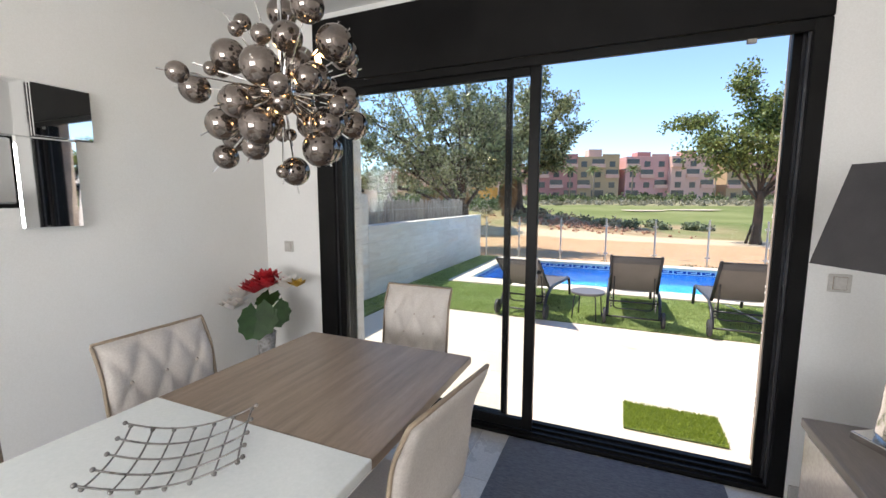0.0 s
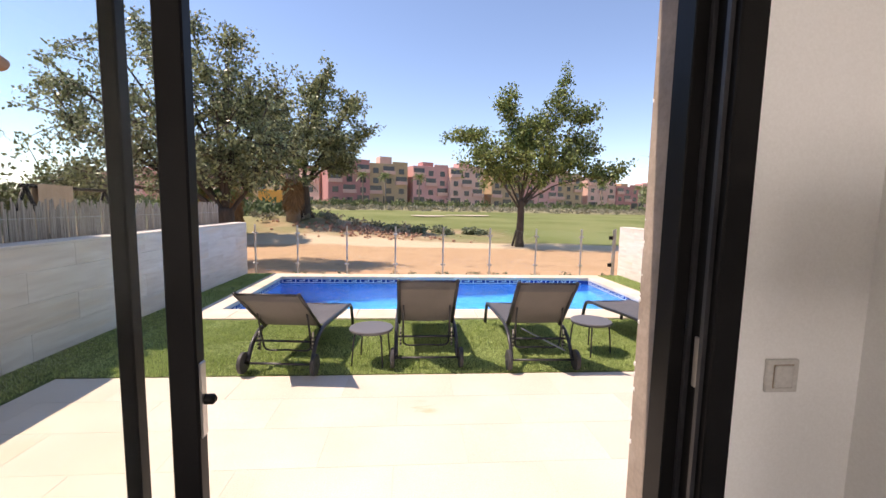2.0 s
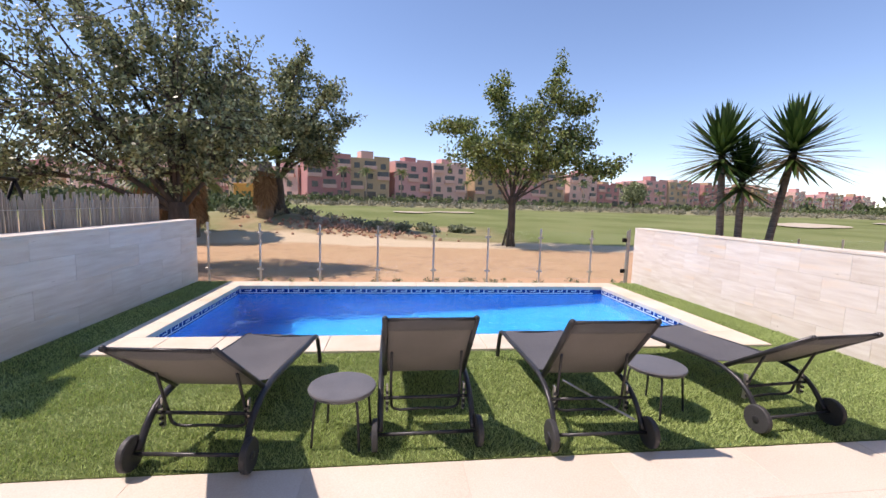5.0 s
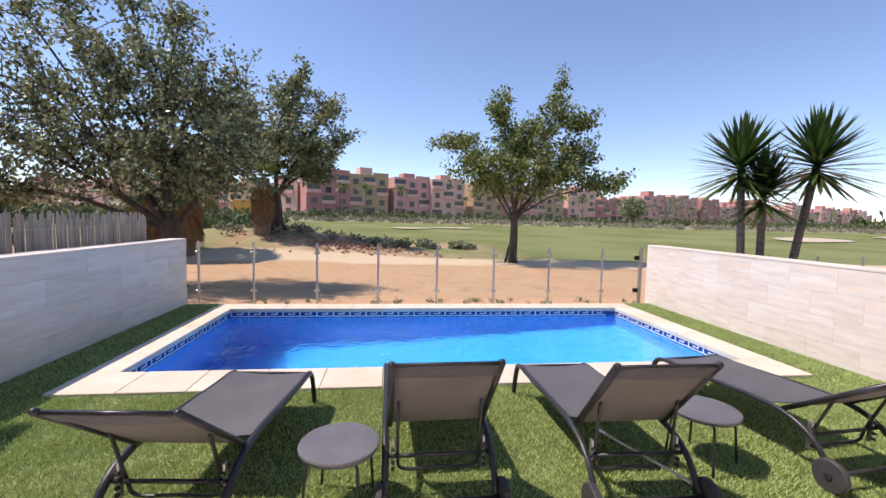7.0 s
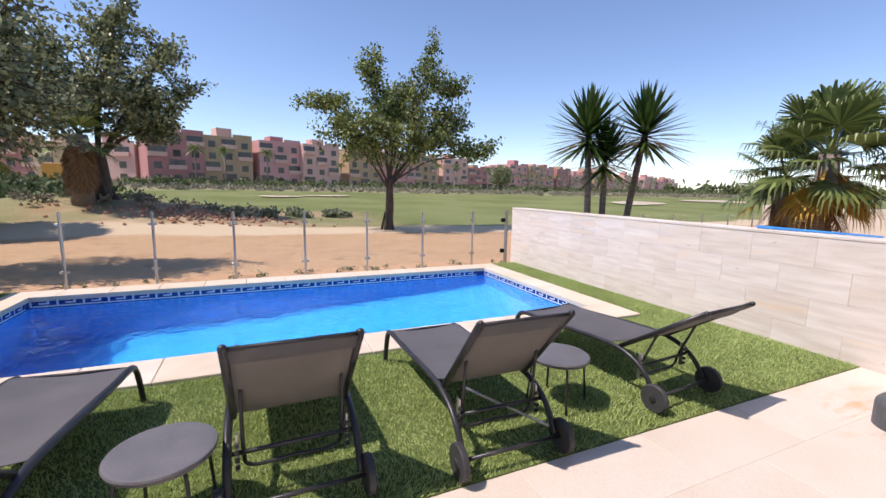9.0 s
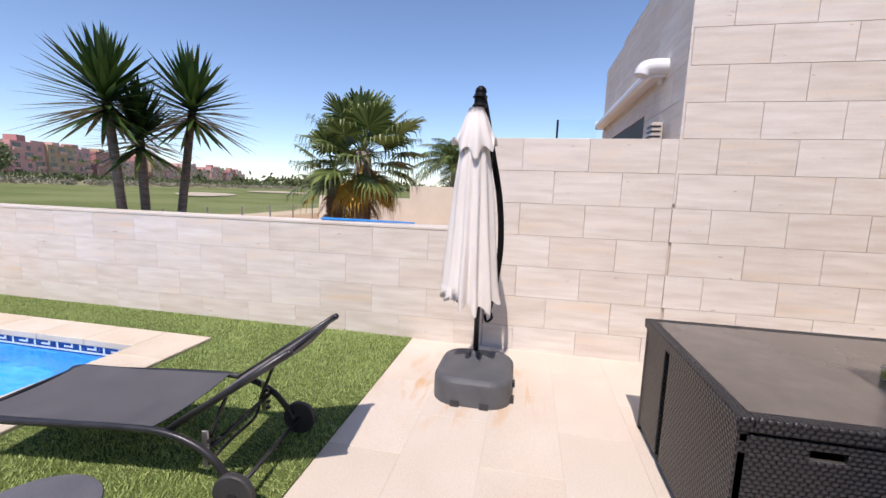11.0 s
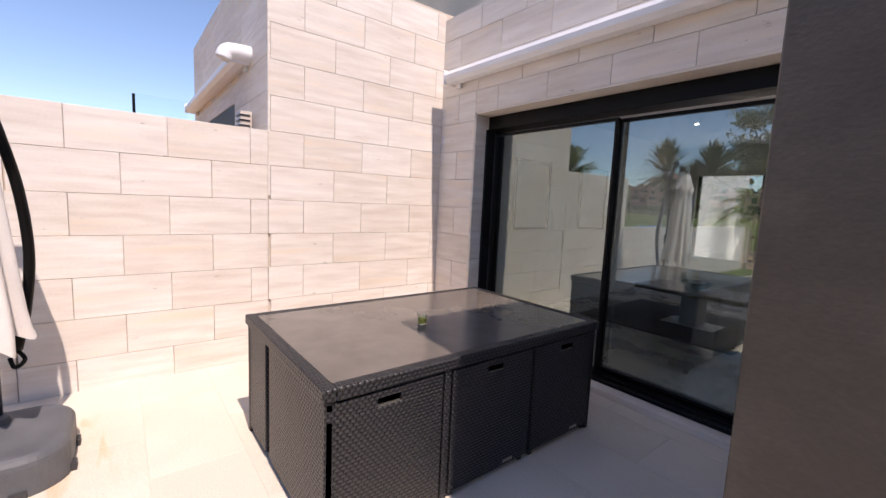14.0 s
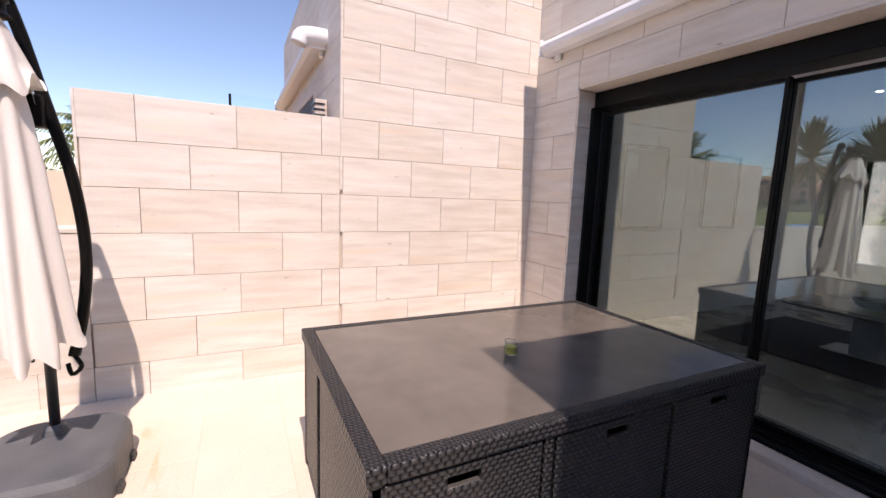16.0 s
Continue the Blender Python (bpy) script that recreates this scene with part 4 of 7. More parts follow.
def awning(m, length, label):
    """A closed awning cassette: round-nosed white case, end caps and wall bracket."""
    a = empty("awning", m, label, "awning")
    body = bmesh.new()
    prof = [(0.0, -0.045), (0.05, -0.06), (0.11, -0.055), (0.145, -0.025), (0.15, 0.015), (0.13, 0.05), (0.08, 0.068), (0.0, 0.06)]
    n = len(prof)
    vs = [[body.verts.new((x, p[0], p[1])) for p in prof] for x in (0, length)]
    for k in range(n):
        body.faces.new((vs[0][k], vs[0][(k + 1) % n], vs[1][(k + 1) % n], vs[1][k]))
    body.faces.new(vs[0][::-1])
    body.faces.new(vs[1])
    bmesh.ops.recalc_face_normals(body, faces=body.faces)
    part("cassette", body, WHITE_PAINT, a)
    for x in (-0.012, length):
        part("end_cap", box(x, x + 0.012, 0.0, 0.152, -0.062, 0.07, 0.004, seg=2), WHITE_PAINT, a)
    for x in (0.06, length - 0.12):
        part("bracket", box(x, x + 0.07, -0.0, 0.03, -0.10, -0.045, 0.005, seg=1), WHITE_PAINT, a)
    return a


awning(pose(1.46, DW + 0.004, 2.655), 3.12, "closed white awning cassette on the stone wall above the door")
na = awning(pose(5.35, 2.845, 2.62), 3.2, "closed white awning cassette on the next house")
part("end_elbow", tube(smooth_path([(-0.01, -0.02, 0.03), (-0.01, 0.12, 0.03), (-0.01, 0.19, 0.01), (-0.01, 0.215, -0.05)], 5), 0.072, 14, None, 0.068), WHITE_PAINT, na, "round white end cover", smooth=True)
# balustrade glass and a lamp on the next house
bg = empty("glass_balustrade", pose(0, 0, 0), "clear glass balustrade on the roof edge of the next house", "balustrade")
part("pane", box(EAST + 0.5, 8.7, 2.60, 2.612, 3.552, 3.98), FENCE_GLASS, bg)
part("rail", box(EAST + 0.5, 8.7, 2.59, 2.622, 3.981, 4.0, 0.003, seg=1), STEEL, bg)
part("post", lathe([(0.018, 1.2), (0.018, 2.75)], 8), BLACK_ALU, bg, "thin dark post").location = (8.74, 3.6, 0)
part("side_pane", box(8.70, 8.712, 2.95, 3.58, 1.9, 2.75), FENCE_GLASS, bg)
wl = empty("wall_lamp", pose(5.32, 2.845, 2.06), "small beige outdoor wall lamp with louvres", "wall lamp")
part("housing", box(-0.06, 0.06, 0, 0.10, -0.08, 0.08, 0.006, seg=1), CREAM_GLOSS, wl)
for k in range(3):
    part("louvre", box(-0.065, 0.065, 0.02, 0.112, -0.055 + 0.045 * k, -0.04 + 0.045 * k), GREY_ALU, wl)

# ---- living room behind the second door ----
LRE, LRS = 4.75, -4.7
solo("floor_living", box(1.36, LRE, LRS, 0.60, -0.12, 0.03), FLOOR_IN, "pale grey living room floor", "floor", kind="structure")
solo("ceiling_living", box(1.36, LRE, LRS, 0.64, 2.62, 2.8), CEILING, "white living room ceiling", "ceiling", kind="structure")
solo("wall_living_east", box(LRE, LRE + 0.06, LRS, 0.64, 0, 2.62), PLASTER, "white living room wall", "wall", kind="structure")
sw = bmesh.new()
box(1.36, 2.42, LRS - 0.2, LRS, 0, 2.62, bm=sw)
box(4.4, LRE, LRS - 0.2, LRS, 0, 2.62, bm=sw)
box(2.42, 4.4, LRS - 0.2, LRS, 2.1, 2.62, bm=sw)
box(2.42, 4.4, LRS - 0.2, LRS, 0, 0.6, bm=sw)
solo("wall_living_south", sw, PLASTER, "white wall with a front window", "wall", kind="structure")
wd = empty("window_front", pose(2.42, LRS - 0.1, 0.6), "black framed front window", "window", kind="structure")
for a in ((0, 0.05, 0, 1.5), (1.93, 1.98, 0, 1.5), (0.93, 0.99, 0, 1.5)):
    part("frame", box(a[0], a[1], -0.03, 0.03, a[2], a[3], 0.003, seg=1), BLACK_ALU, wd)
for a in ((0.05, 0.93), (0.99, 1.93)):
    g = part("pane", box(a[0], a[1], -0.004, 0.004, 0.0, 1.5), PANE, wd)
    g.visible_shadow = False


def picture_frame(y, label):
    p = empty("picture", pose(LRE - 0.004, y, 1.55), label, "picture", "pictures on the living room wall")
    fr = bmesh.new()
    for a in ((-0.35, 0.35, -0.45, -0.42), (-0.35, 0.35, 0.42, 0.45), (-0.35, -0.32, -0.42, 0.42), (0.32, 0.35, -0.42, 0.42)):
        box(-0.03, 0, a[0], a[1], a[2], a[3], 0.002, fr, 1)
    part("frame", fr, BLACK_ALU, p)
    part("print", box(-0.012, -0.002, -0.32, 0.32, -0.42, 0.42), PLASTER, p, "pale print")


picture_frame(-0.45, "large picture in a thin dark frame")
picture_frame(-1.85, "large picture in a thin dark frame")


def coffee_table():
    t = empty("coffee_table", pose(3.15, -1.75, 0.03), "wood-topped coffee table on a white pedestal", "table")
    part("tabletop", box(-0.6, 0.6, -0.33, 0.33, 0.40, 0.45, 0.006), WOOD, t)
    part("pedestal", box(-0.10, 0.10, -0.14, 0.14, 0.02, 0.40, 0.006), WHITE_PAINT, t)
    part("foot_plate", box(-0.3, 0.3, -0.2, 0.2, 0.0, 0.02, 0.004), WHITE_PAINT, t)
    b = empty("bowl", pose(3.15, -1.75, 0.48), "dark decorative bowl on the coffee table", "bowl")
    part("shell", lathe([(0.05, 0), (0.14, 0.03), (0.17, 0.09), (0.165, 0.092), (0.13, 0.04), (0.04, 0.012)], 20), BLACK_ALU, b, smooth=True)
    for k in range(7):
        a = k * 0.9
        part("pebble", ball(0.04, 2, (0.08 * math.cos(a), 0.08 * math.sin(a), 0.075), 0.8), SMOKE, b, smooth=True)


coffee_table()


def sofa():
    s = empty("sofa", pose(2.0, -2.2, 0.03), "white fabric sofa by the window", "sofa")
    part("base", box(-0.42, 0.42, -1.0, 1.0, 0.06, 0.30, 0.03), SOFA, s)
    part("backrest", box(-0.45, -0.22, -1.0, 1.0, 0.30, 0.78, 0.05), SOFA, s)
    for y in (-0.95, 0.0):
        part("seat_cushion", box(-0.2, 0.42, y, y + 0.94, 0.302, 0.45, 0.04), SOFA, s)
    for y in (-1.12, 1.0):
        part("armrest", box(-0.42, 0.42, y, y + 0.12, 0.06, 0.58, 0.03), SOFA, s)


sofa()
rg = solo("living_rug", box(2.45, 4.2, -2.6, -0.9, 0.031, 0.043, 0.003, seg=1), RUG, "dark grey rug under the coffee table", "rug")
for x, y in ((2.3, -0.6), (3.6, -0.6), (2.3, -2.4), (3.6, -2.4)):
    sp = empty("ceiling_spot", pose(x, y, 2.62), "small recessed ceiling spot, lit", "ceiling light", "recessed spots in the living room")
    part("trim", lathe([(0.045, -0.006), (0.05, -0.004), (0.05, 0.0)], 16), WHITE_PAINT, sp)
    part("lens", lathe([(0.028, -0.010), (0.03, -0.006)], 14), SPOT, sp)

# front garden seen through the living room
solo("front_paving", box(-2, 12, -14, LRS - 0.2, -0.12, 0.01), TERRACE, "pale paved front garden", "pavement", kind="structure")
solo("front_garden_wall", box(-2, 9, -11.3, -11.1, 0.01, 2.0, 0.01, seg=1), CREAM_RENDER, "cream garden wall along the street", "wall", kind="structure")
solo("front_side_wall", box(5.4, 5.6, -11.1, -6.0, 0.01, 2.6, 0.01, seg=1), PLASTER, "white side wall of the front garden", "wall", kind="structure")

lp = empty("street_lamp", pose(3.55, -10.4, 0.01), "plain grey lamp post in the front garden", "street lamp")
part("pole", lathe([(0.06, 0), (0.05, 0.1), (0.045, 3.0), (0.03, 3.4)], 12), STEEL, lp, smooth=True)
part("base_plate", box(-0.1, 0.1, -0.1, 0.1, 0, 0.02, 0.003, seg=1), STEEL, lp)

# ---- things in the dining room ----


def dining_table():
    t = empty("dining_table", pose(-1.065, 0.43, 0), "extending dining table, wood ends and white glass middle", "table")
    for y0, y1, mtl in ((0.452, 1.29, WOOD), (-1.29, -0.452, WOOD)):
        part("leaf", box(-0.465, 0.465, y0, y1, 0.722, 0.757, 0.004), mtl, t, "taupe wood leaf")
    part("middle_top", box(-0.465, 0.465, -0.45, 0.45, 0.728, 0.760, 0.004), WHITE_GLASS, t, "white glass middle")
    part("apron", box(-0.40, 0.40, -1.0, 1.0, 0.64, 0.72, 0.003, seg=1), WHITE_PAINT, t)
    for y in (-0.55, 0.55):
        part("leg", box(-0.22, 0.22, y - 0.05, y + 0.05, 0.03, 0.64, 0.006), WHITE_PAINT, t)
        part("foot", box(-0.36, 0.36, y - 0.12, y + 0.12, 0.0, 0.03, 0.006), CHROME, t)


dining_table()


def dining_chair(m, label):
    """A cantilevered dining chair: tufted padded back in one sweep with the seat, on a chrome frame. Faces local -y."""
    c = empty("dining_chair", m, label, "chair", "chairs round the dining table")
    prof = smooth_path([(0, 0.155, 0.50), (0, 0.19, 0.58), (0, 0.205, 0.70), (0, 0.225, 0.84), (0, 0.275, 0.955)], 9)
    nx, w = 32, 0.215
    thick = 0.05

    def sheet(front):
        vs = []
        for k, p in enumerate(prof):
            v = k / (len(prof) - 1)
            for i in range(nx + 1):
                u = i / nx
                x = (u - 0.5) * 2 * w
                tuft = 0.0
                if front:
                    a, b = x / 0.13 + (p.z - 0.56) / 0.24, x / 0.13 - (p.z - 0.56) / 0.24
                    tuft = 0.017 * (1 - min(abs(math.sin(math.pi * a)), abs(math.sin(math.pi * b))) ** 0.55) * min(1, min(v, 1 - v) * 9)
                edge = min(u, 1 - u, v + 0.25, 1 - v)
                puff = thick / 2 * min(1.0, (edge / 0.10)) ** 0.5 if edge < 0.10 else thick / 2
                vs.append((x, p.y + (-(puff) + tuft if front else puff), p.z))
        fs = [(k * (nx + 1) + i, k * (nx + 1) + i + 1, (k + 1) * (nx + 1) + i + 1, (k + 1) * (nx + 1) + i) for k in range(len(prof) - 1) for i in range(nx)]
        return vs, fs

    for front in (True, False):
        vs, fs = sheet(front)
        ob = new("back_pad" if front else "back_shell", sheet_mesh(vs, fs, "back", LEATHER, True))
        ob.parent = c
    edge = bmesh.new()
    tube([Vector((-w, p.y, p.z)) for p in prof] + [Vector((x, prof[-1].y, prof[-1].z)) for x in (-w * 0.5, 0, w * 0.5)] + [Vector((w, p.y, p.z)) for p in reversed(prof)], 0.007, 6, edge)
    part("piping", edge, LEATHER_EDGE, c, "brown edge piping", True)
    for row in (1, 2, 3):
        p = min(prof, key=lambda q: abs(q.z - 0.56 - 0.12 * (row - 1)))
        for tx in ((-0.13, 0.0, 0.13) if row % 2 else (-0.065, 0.065)):
            part("button", ball(0.009, 1, (tx, p.y - 0.010, p.z)), BUTTON, c, smooth=True)
    part("seat", box(-0.22, 0.22, -0.25, 0.19, 0.43, 0.50, 0.025, seg=3), LEATHER, c, smooth=False)
    fr = bmesh.new()
    for s in (-1, 1):
        tube(smooth_path([(s * 0.2, 0.15, 0.42), (s * 0.2, -0.18, 0.42), (s * 0.2, -0.22, 0.36), (s * 0.2, -0.22, 0.05), (s * 0.2, -0.19, 0.014), (s * 0.2, 0.2, 0.014)], 4), 0.013, 8, fr)
    tube([(-0.2, 0.2, 0.014), (0.2, 0.2, 0.014)], 0.013, 8, fr)
    part("cantilever_frame", fr, CHROME, c, "bent chrome tube frame", True)
    return c


ch = dining_chair(pose(-1.11, 1.93, 0, 0, 0, 0), "beige buttoned leatherette chair with its back to the door")
copy_thing(ch, pose(-1.45, 1.0, 0, 0, 0, 90))["label"] = "beige buttoned leatherette chair between table and wall"
copy_thing(ch, pose(-0.663, 1.012, 0, 0, 0, -97.7))["label"] = "beige buttoned leatherette chair pushed under the table"
copy_thing(ch, pose(-1.50, 0.30, 0, 0, 0, 90))["label"] = "beige buttoned leatherette chair at the white table middle"


def wire_basket():
    """A curved fruit basket of crossing wires with small balls at the ends."""
    b = empty("wire_basket", pose(-1.07, 0.655, 0.762, 0, 0, 41), "curved silver wire fruit basket on the white table top", "basket")
    def dish(u, v):
        return Vector((0.155 * u * (1 + 0.05 * v * v), 0.14 * v, 0.01 + 0.036 * u * u + 0.012 * v * v))
    for k in range(7):
        u = -1 + 2 * k / 6
        part("wire", tube([dish(u, -1 + 2 * i / 12) for i in range(13)], 0.0027, 6), DARK_WIRE, b, smooth=True)
        for e in (-1, 1):
            part("wire_ball", ball(0.0066, 2, dish(u, e)), DARK_WIRE, b, smooth=True)
    for k in range(5):
        v = -1 + 2 * k / 4
        part("wire", tube([dish(-1.08 + 2.16 * i / 14, v) + Vector((0, 0, 0.006)) for i in range(15)], 0.0027, 6), DARK_WIRE, b, smooth=True)
        for e in (-1.08, 1.08):
            part("wire_ball", ball(0.0066, 2, dish(e, v) + Vector((0, 0, 0.006))), DARK_WIRE, b, smooth=True)


wire_basket()


def chandelier():
    c = empty("chandelier", pose(-1.04, 1.06, 1.835), "burst chandelier of smoked mirror-glass balls on chrome rods", "chandelier")
    part("ceiling_rose", lathe([(0.06, CEIL - 1.835 - 0.03), (0.065, CEIL - 1.835 - 0.02), (0.065, CEIL - 1.835)], 24), CHROME, c, smooth=True)
    part("stem", tube([(0, 0, 0), (0, 0, CEIL - 1.855)], 0.006, 8), CHROME, c)
    part("hub", ball(0.045, 2), CHROME, c, smooth=True)
    r = random.Random(21)
    meshes = {}
    for rad in (0.022, 0.029, 0.041, 0.050, 0.056):
        meshes[rad] = mesh_of(ball(rad, 3), "ball", SMOKE, True)
    n = 54
    for k in range(n):
        z = 1 - 2 * (k + 0.5) / n
        a = k * 2.39996 + r.uniform(-0.25, 0.25)
        s = math.sqrt(1 - z * z)
        d = Vector((s * math.cos(a), s * math.sin(a), z))
        rad = r.choice((0.022, 0.029, 0.041, 0.050, 0.056))
        reach = r.uniform(0.19, 0.33) if k % 3 else r.uniform(0.10, 0.21)
        if z > 0.7:
            reach = min(reach, 0.36)
        part("rod", tube([d * 0.03, d * (reach + rad + 0.03 * r.random())], 0.0028, 5), CHROME, c)
        ob = new("ball", meshes[rad])
        ob.parent = c
        ob.location = d * reach
        if k % 9 == 4:
            part("bulb", ball(0.010, 1, d * 0.15 + Vector((0.02, 0.0, 0.01)), 1.6), BULB, c, "small warm glowing bulb", True)


chandelier()


def wall_mirror():
    m = empty("wall_mirror", pose(ROOM_W, 1.0, 1.64), "frameless silver mirror on the white wall", "mirror")
    for y0, y1, z0, z1, d0, d1 in ((0.02, 0.27, 0.13, 0.385, 0.002, 0.028), (-0.055, 0.185, -0.30, 0.128, 0.014, 0.040), (-0.40, 0.018, 0.12, 0.38, 0.010, 0.036), (-0.40, -0.058, -0.18, 0.115, 0.006, 0.030)):
        part("panel", box(d0, d1, y0, y1, z0, z1, 0.008, seg=1), MIRROR, m)
    part("backing", box(0.0, 0.001, -0.3, 0.2, -0.2, 0.3), BLACK_ALU, m)


wall_mirror()


def rocker_switch(m, label):
    s = empty("light_switch", m, label, "switch")
    part("plate", box(-0.042, 0.042, -0.010, 0, -0.042, 0.042, 0.004), SWITCH, s)
    part("rocker", box(-0.024, 0.024, -0.015, -0.010, -0.028, 0.028, 0.003, seg=1), SWITCH, s)
    # thin brown sheet on the plate draws the shade round the rocker
    part("shadow_gap", box(-0.026, 0.026, -0.0108, -0.0102, -0.030, 0.030), LEATHER_EDGE, s)


rocker_switch(pose(0.945, ROOM_N - 0.003, 1.105), "cream light switch on the white wall beside the door")
rocker_switch(pose(-2.315, ROOM_N - 0.003, 1.125), "cream light switch in the corner by the door")


def sideboard():
    s = empty("sideboard", pose(0.60, 1.65, 0), "taupe wooden sideboard with cream gloss fronts", "sideboard")
    part("top", box(0, 0.556, -1.6, 0, 0.725, 0.757, 0.004), WOOD_DARK, s)
    part("side_panel", box(0.012, 0.556, -0.03, -0.006, 0.06, 0.724, 0.003, seg=1), CREAM_GLOSS, s)
    part("side_panel", box(0.012, 0.556, -1.594, -1.57, 0.06, 0.724, 0.003, seg=1), CREAM_GLOSS, s)
    part("carcass", box(0.03, 0.55, -1.569, -0.031, 0.06, 0.724), WOOD_DARK, s)
    for k in range(3):
        dr = part("door", box(0.006, 0.029, -0.035 - 0.51 * (k + 1), -0.04 - 0.51 * k, 0.07, 0.718, 0.003, seg=1), CREAM_GLOSS, s)
        part("handle", box(0.0, 0.0055, -0.10 - 0.51 * k, -0.06 - 0.51 * k, 0.36, 0.40, 0.001, seg=1), STEEL, dr)
    for x in (0.05, 0.50):
        for y in (-0.08, -1.52):
            part("foot", box(x - 0.02, x + 0.02, y - 0.02, y + 0.02, 0, 0.06, 0.002, seg=1), STEEL, s)


sideboard()


def table_lamp():
    l = empty("table_lamp", pose(0.828, 1.51, 0.757, 0, 0, 28), "silver twisted ceramic lamp with a charcoal shade, on the sideboard", "table lamp")
    part("plinth", box(-0.105, 0.105, -0.105, 0.105, 0, 0.025, 0.004), SILVER, l)
    prof = [(0.092, 0.025), (0.098, 0.04), (0.096, 0.06), (0.092, 0.10), (0.089, 0.16), (0.086, 0.22), (0.083, 0.28), (0.080, 0.34), (0.076, 0.375), (0.066, 0.395), (0.048, 0.402), (0.047, 0.425), (0.060, 0.434), (0.063, 0.442), (0.060, 0.45), (0.03, 0.453)]
    fine = [(p.x, p.z) for p in smooth_path([(a, 0, b) for a, b in prof], 4)]
    part("twisted_body", lathe(fine, 72, None, lambda a, k: 1 - 0.13 * min(1, max(0, (k - 0.14) * 9)) * min(1, max(0, (0.66 - k) * 8)) * (1 - abs(math.sin(3 * (a - 2.1 * k)))) ** 1.6), SILVER, l, smooth=True)
    part("socket", lathe([(0.018, 0.455), (0.018, 0.52)], 12), BLACK_ALU, l)
    sh = bmesh.new()
    b, t, z0, z1, w = 0.20, 0.15, 0.53, 0.83, 0.006
    rings = []
    for s, z in ((b, z0), (t, z1), (t - w, z1), (b - w, z0)):
        rings.append([sh.verts.new((sx * s, sy * s, z)) for sx, sy in ((-1, -1), (1, -1), (1, 1), (-1, 1))])
    for p, q in zip(rings, rings[1:] + rings[:1]):
        for k in range(4):
            sh.faces.new((p[k], p[(k + 1) % 4], q[(k + 1) % 4], q[k]))
    part("shade", sh, SHADE, l, "charcoal fabric rectangular shade")


table_lamp()


def flower_vase():
    v = empty("flower_vase", pose(-2.26, 2.08, 0) @ Matrix.Diagonal((1.15, 1.15, 0.95, 1)), "tall beaded glass vase with red and white flowers", "vase")
    part("vase_body", lathe([(0.09, 0), (0.095, 0.02), (0.06, 0.08), (0.05, 0.25), (0.048, 0.45), (0.06, 0.58), (0.055, 0.582), (0.04, 0.5)], 24), VASE_GLASS, v, smooth=True)
    for k in range(9):
        a = k * 0.7
        part("stem", tube(smooth_path([(0, 0, 0.4), (0.03 * math.cos(a), 0.03 * math.sin(a), 0.62), (0.10 * math.cos(a), 0.10 * math.sin(a), 0.74)], 3), 0.004, 5), BIG_LEAF, v)

    def leaf(at, size, tilt, turn):
        vs, fs = [(0, 0, 0)], []
        n = 18
        for i in range(n + 1):
            a = -2.6 + 5.2 * i / n
            rr = size * (1 + 0.12 * math.cos(a)) * (0.92 if i % 2 else 1.04)
            vs.append((rr * math.cos(a) * 0.85 + size * 0.2, rr * math.sin(a) * 0.75, -0.25 * rr * abs(math.sin(a)) * 0.4))
        fs = [(0, i, i + 1) for i in range(1, n + 1)]
        ob = new("leaf", sheet_mesh(vs, fs, "leaf", BIG_LEAF))
        ob.parent = v
        ob.matrix_local = pose(*at, 0, tilt, turn)

    leaf((0.05, -0.10, 0.76), 0.16, 65, -70)
    leaf((0.12, -0.05, 0.80), 0.13, 70, -40)
    leaf((-0.05, -0.06, 0.74), 0.12, 60, -120)
    leaf((0.02, 0.02, 0.86), 0.10, 40, -80)

    def flower(at, material, n, size, name):
        f = bmesh.new()
        for ring in range(3):
            for i in range(n):
                a = 2 * math.pi * i / n + ring * 0.4
                s = size * (1 - 0.25 * ring)
                c, d = Vector((math.cos(a), math.sin(a), 0.75 + 0.55 * ring)), Vector((-math.sin(a), math.cos(a), 0))
                p0 = Vector(at)
                vs = [f.verts.new(p0 + q) for q in (Vector((0, 0, 0)), c * s * 0.6 + d * s * 0.38, c * s, c * s * 0.6 - d * s * 0.38)]
                f.faces.new(vs)
        part(name, f, material, v)

    for at in ((0.0, -0.05, 0.90), (0.07, -0.04, 0.93), (-0.06, -0.02, 0.87), (0.02, 0.0, 0.96)):
        flower(at, LEAF_RED, 8, 0.095, "red_flower")
    for at in ((-0.20, -0.06, 0.74), (-0.16, -0.03, 0.82), (0.16, 0.02, 0.92)):
        flower(at, PETAL_WHITE, 6, 0.10, "white_flower")
    flower((0.24, 0.02, 0.94), YELLOW_LEAF, 5, 0.06, "orange_flower")


flower_vase()


def door_rug():
    r = solo("rug", box(-0.57, 0.57, 1.5, 2.37, 0.001, 0.011, 0.004, seg=1), RUG, "blue-grey woven rug inside the door", "rug")


door_rug()


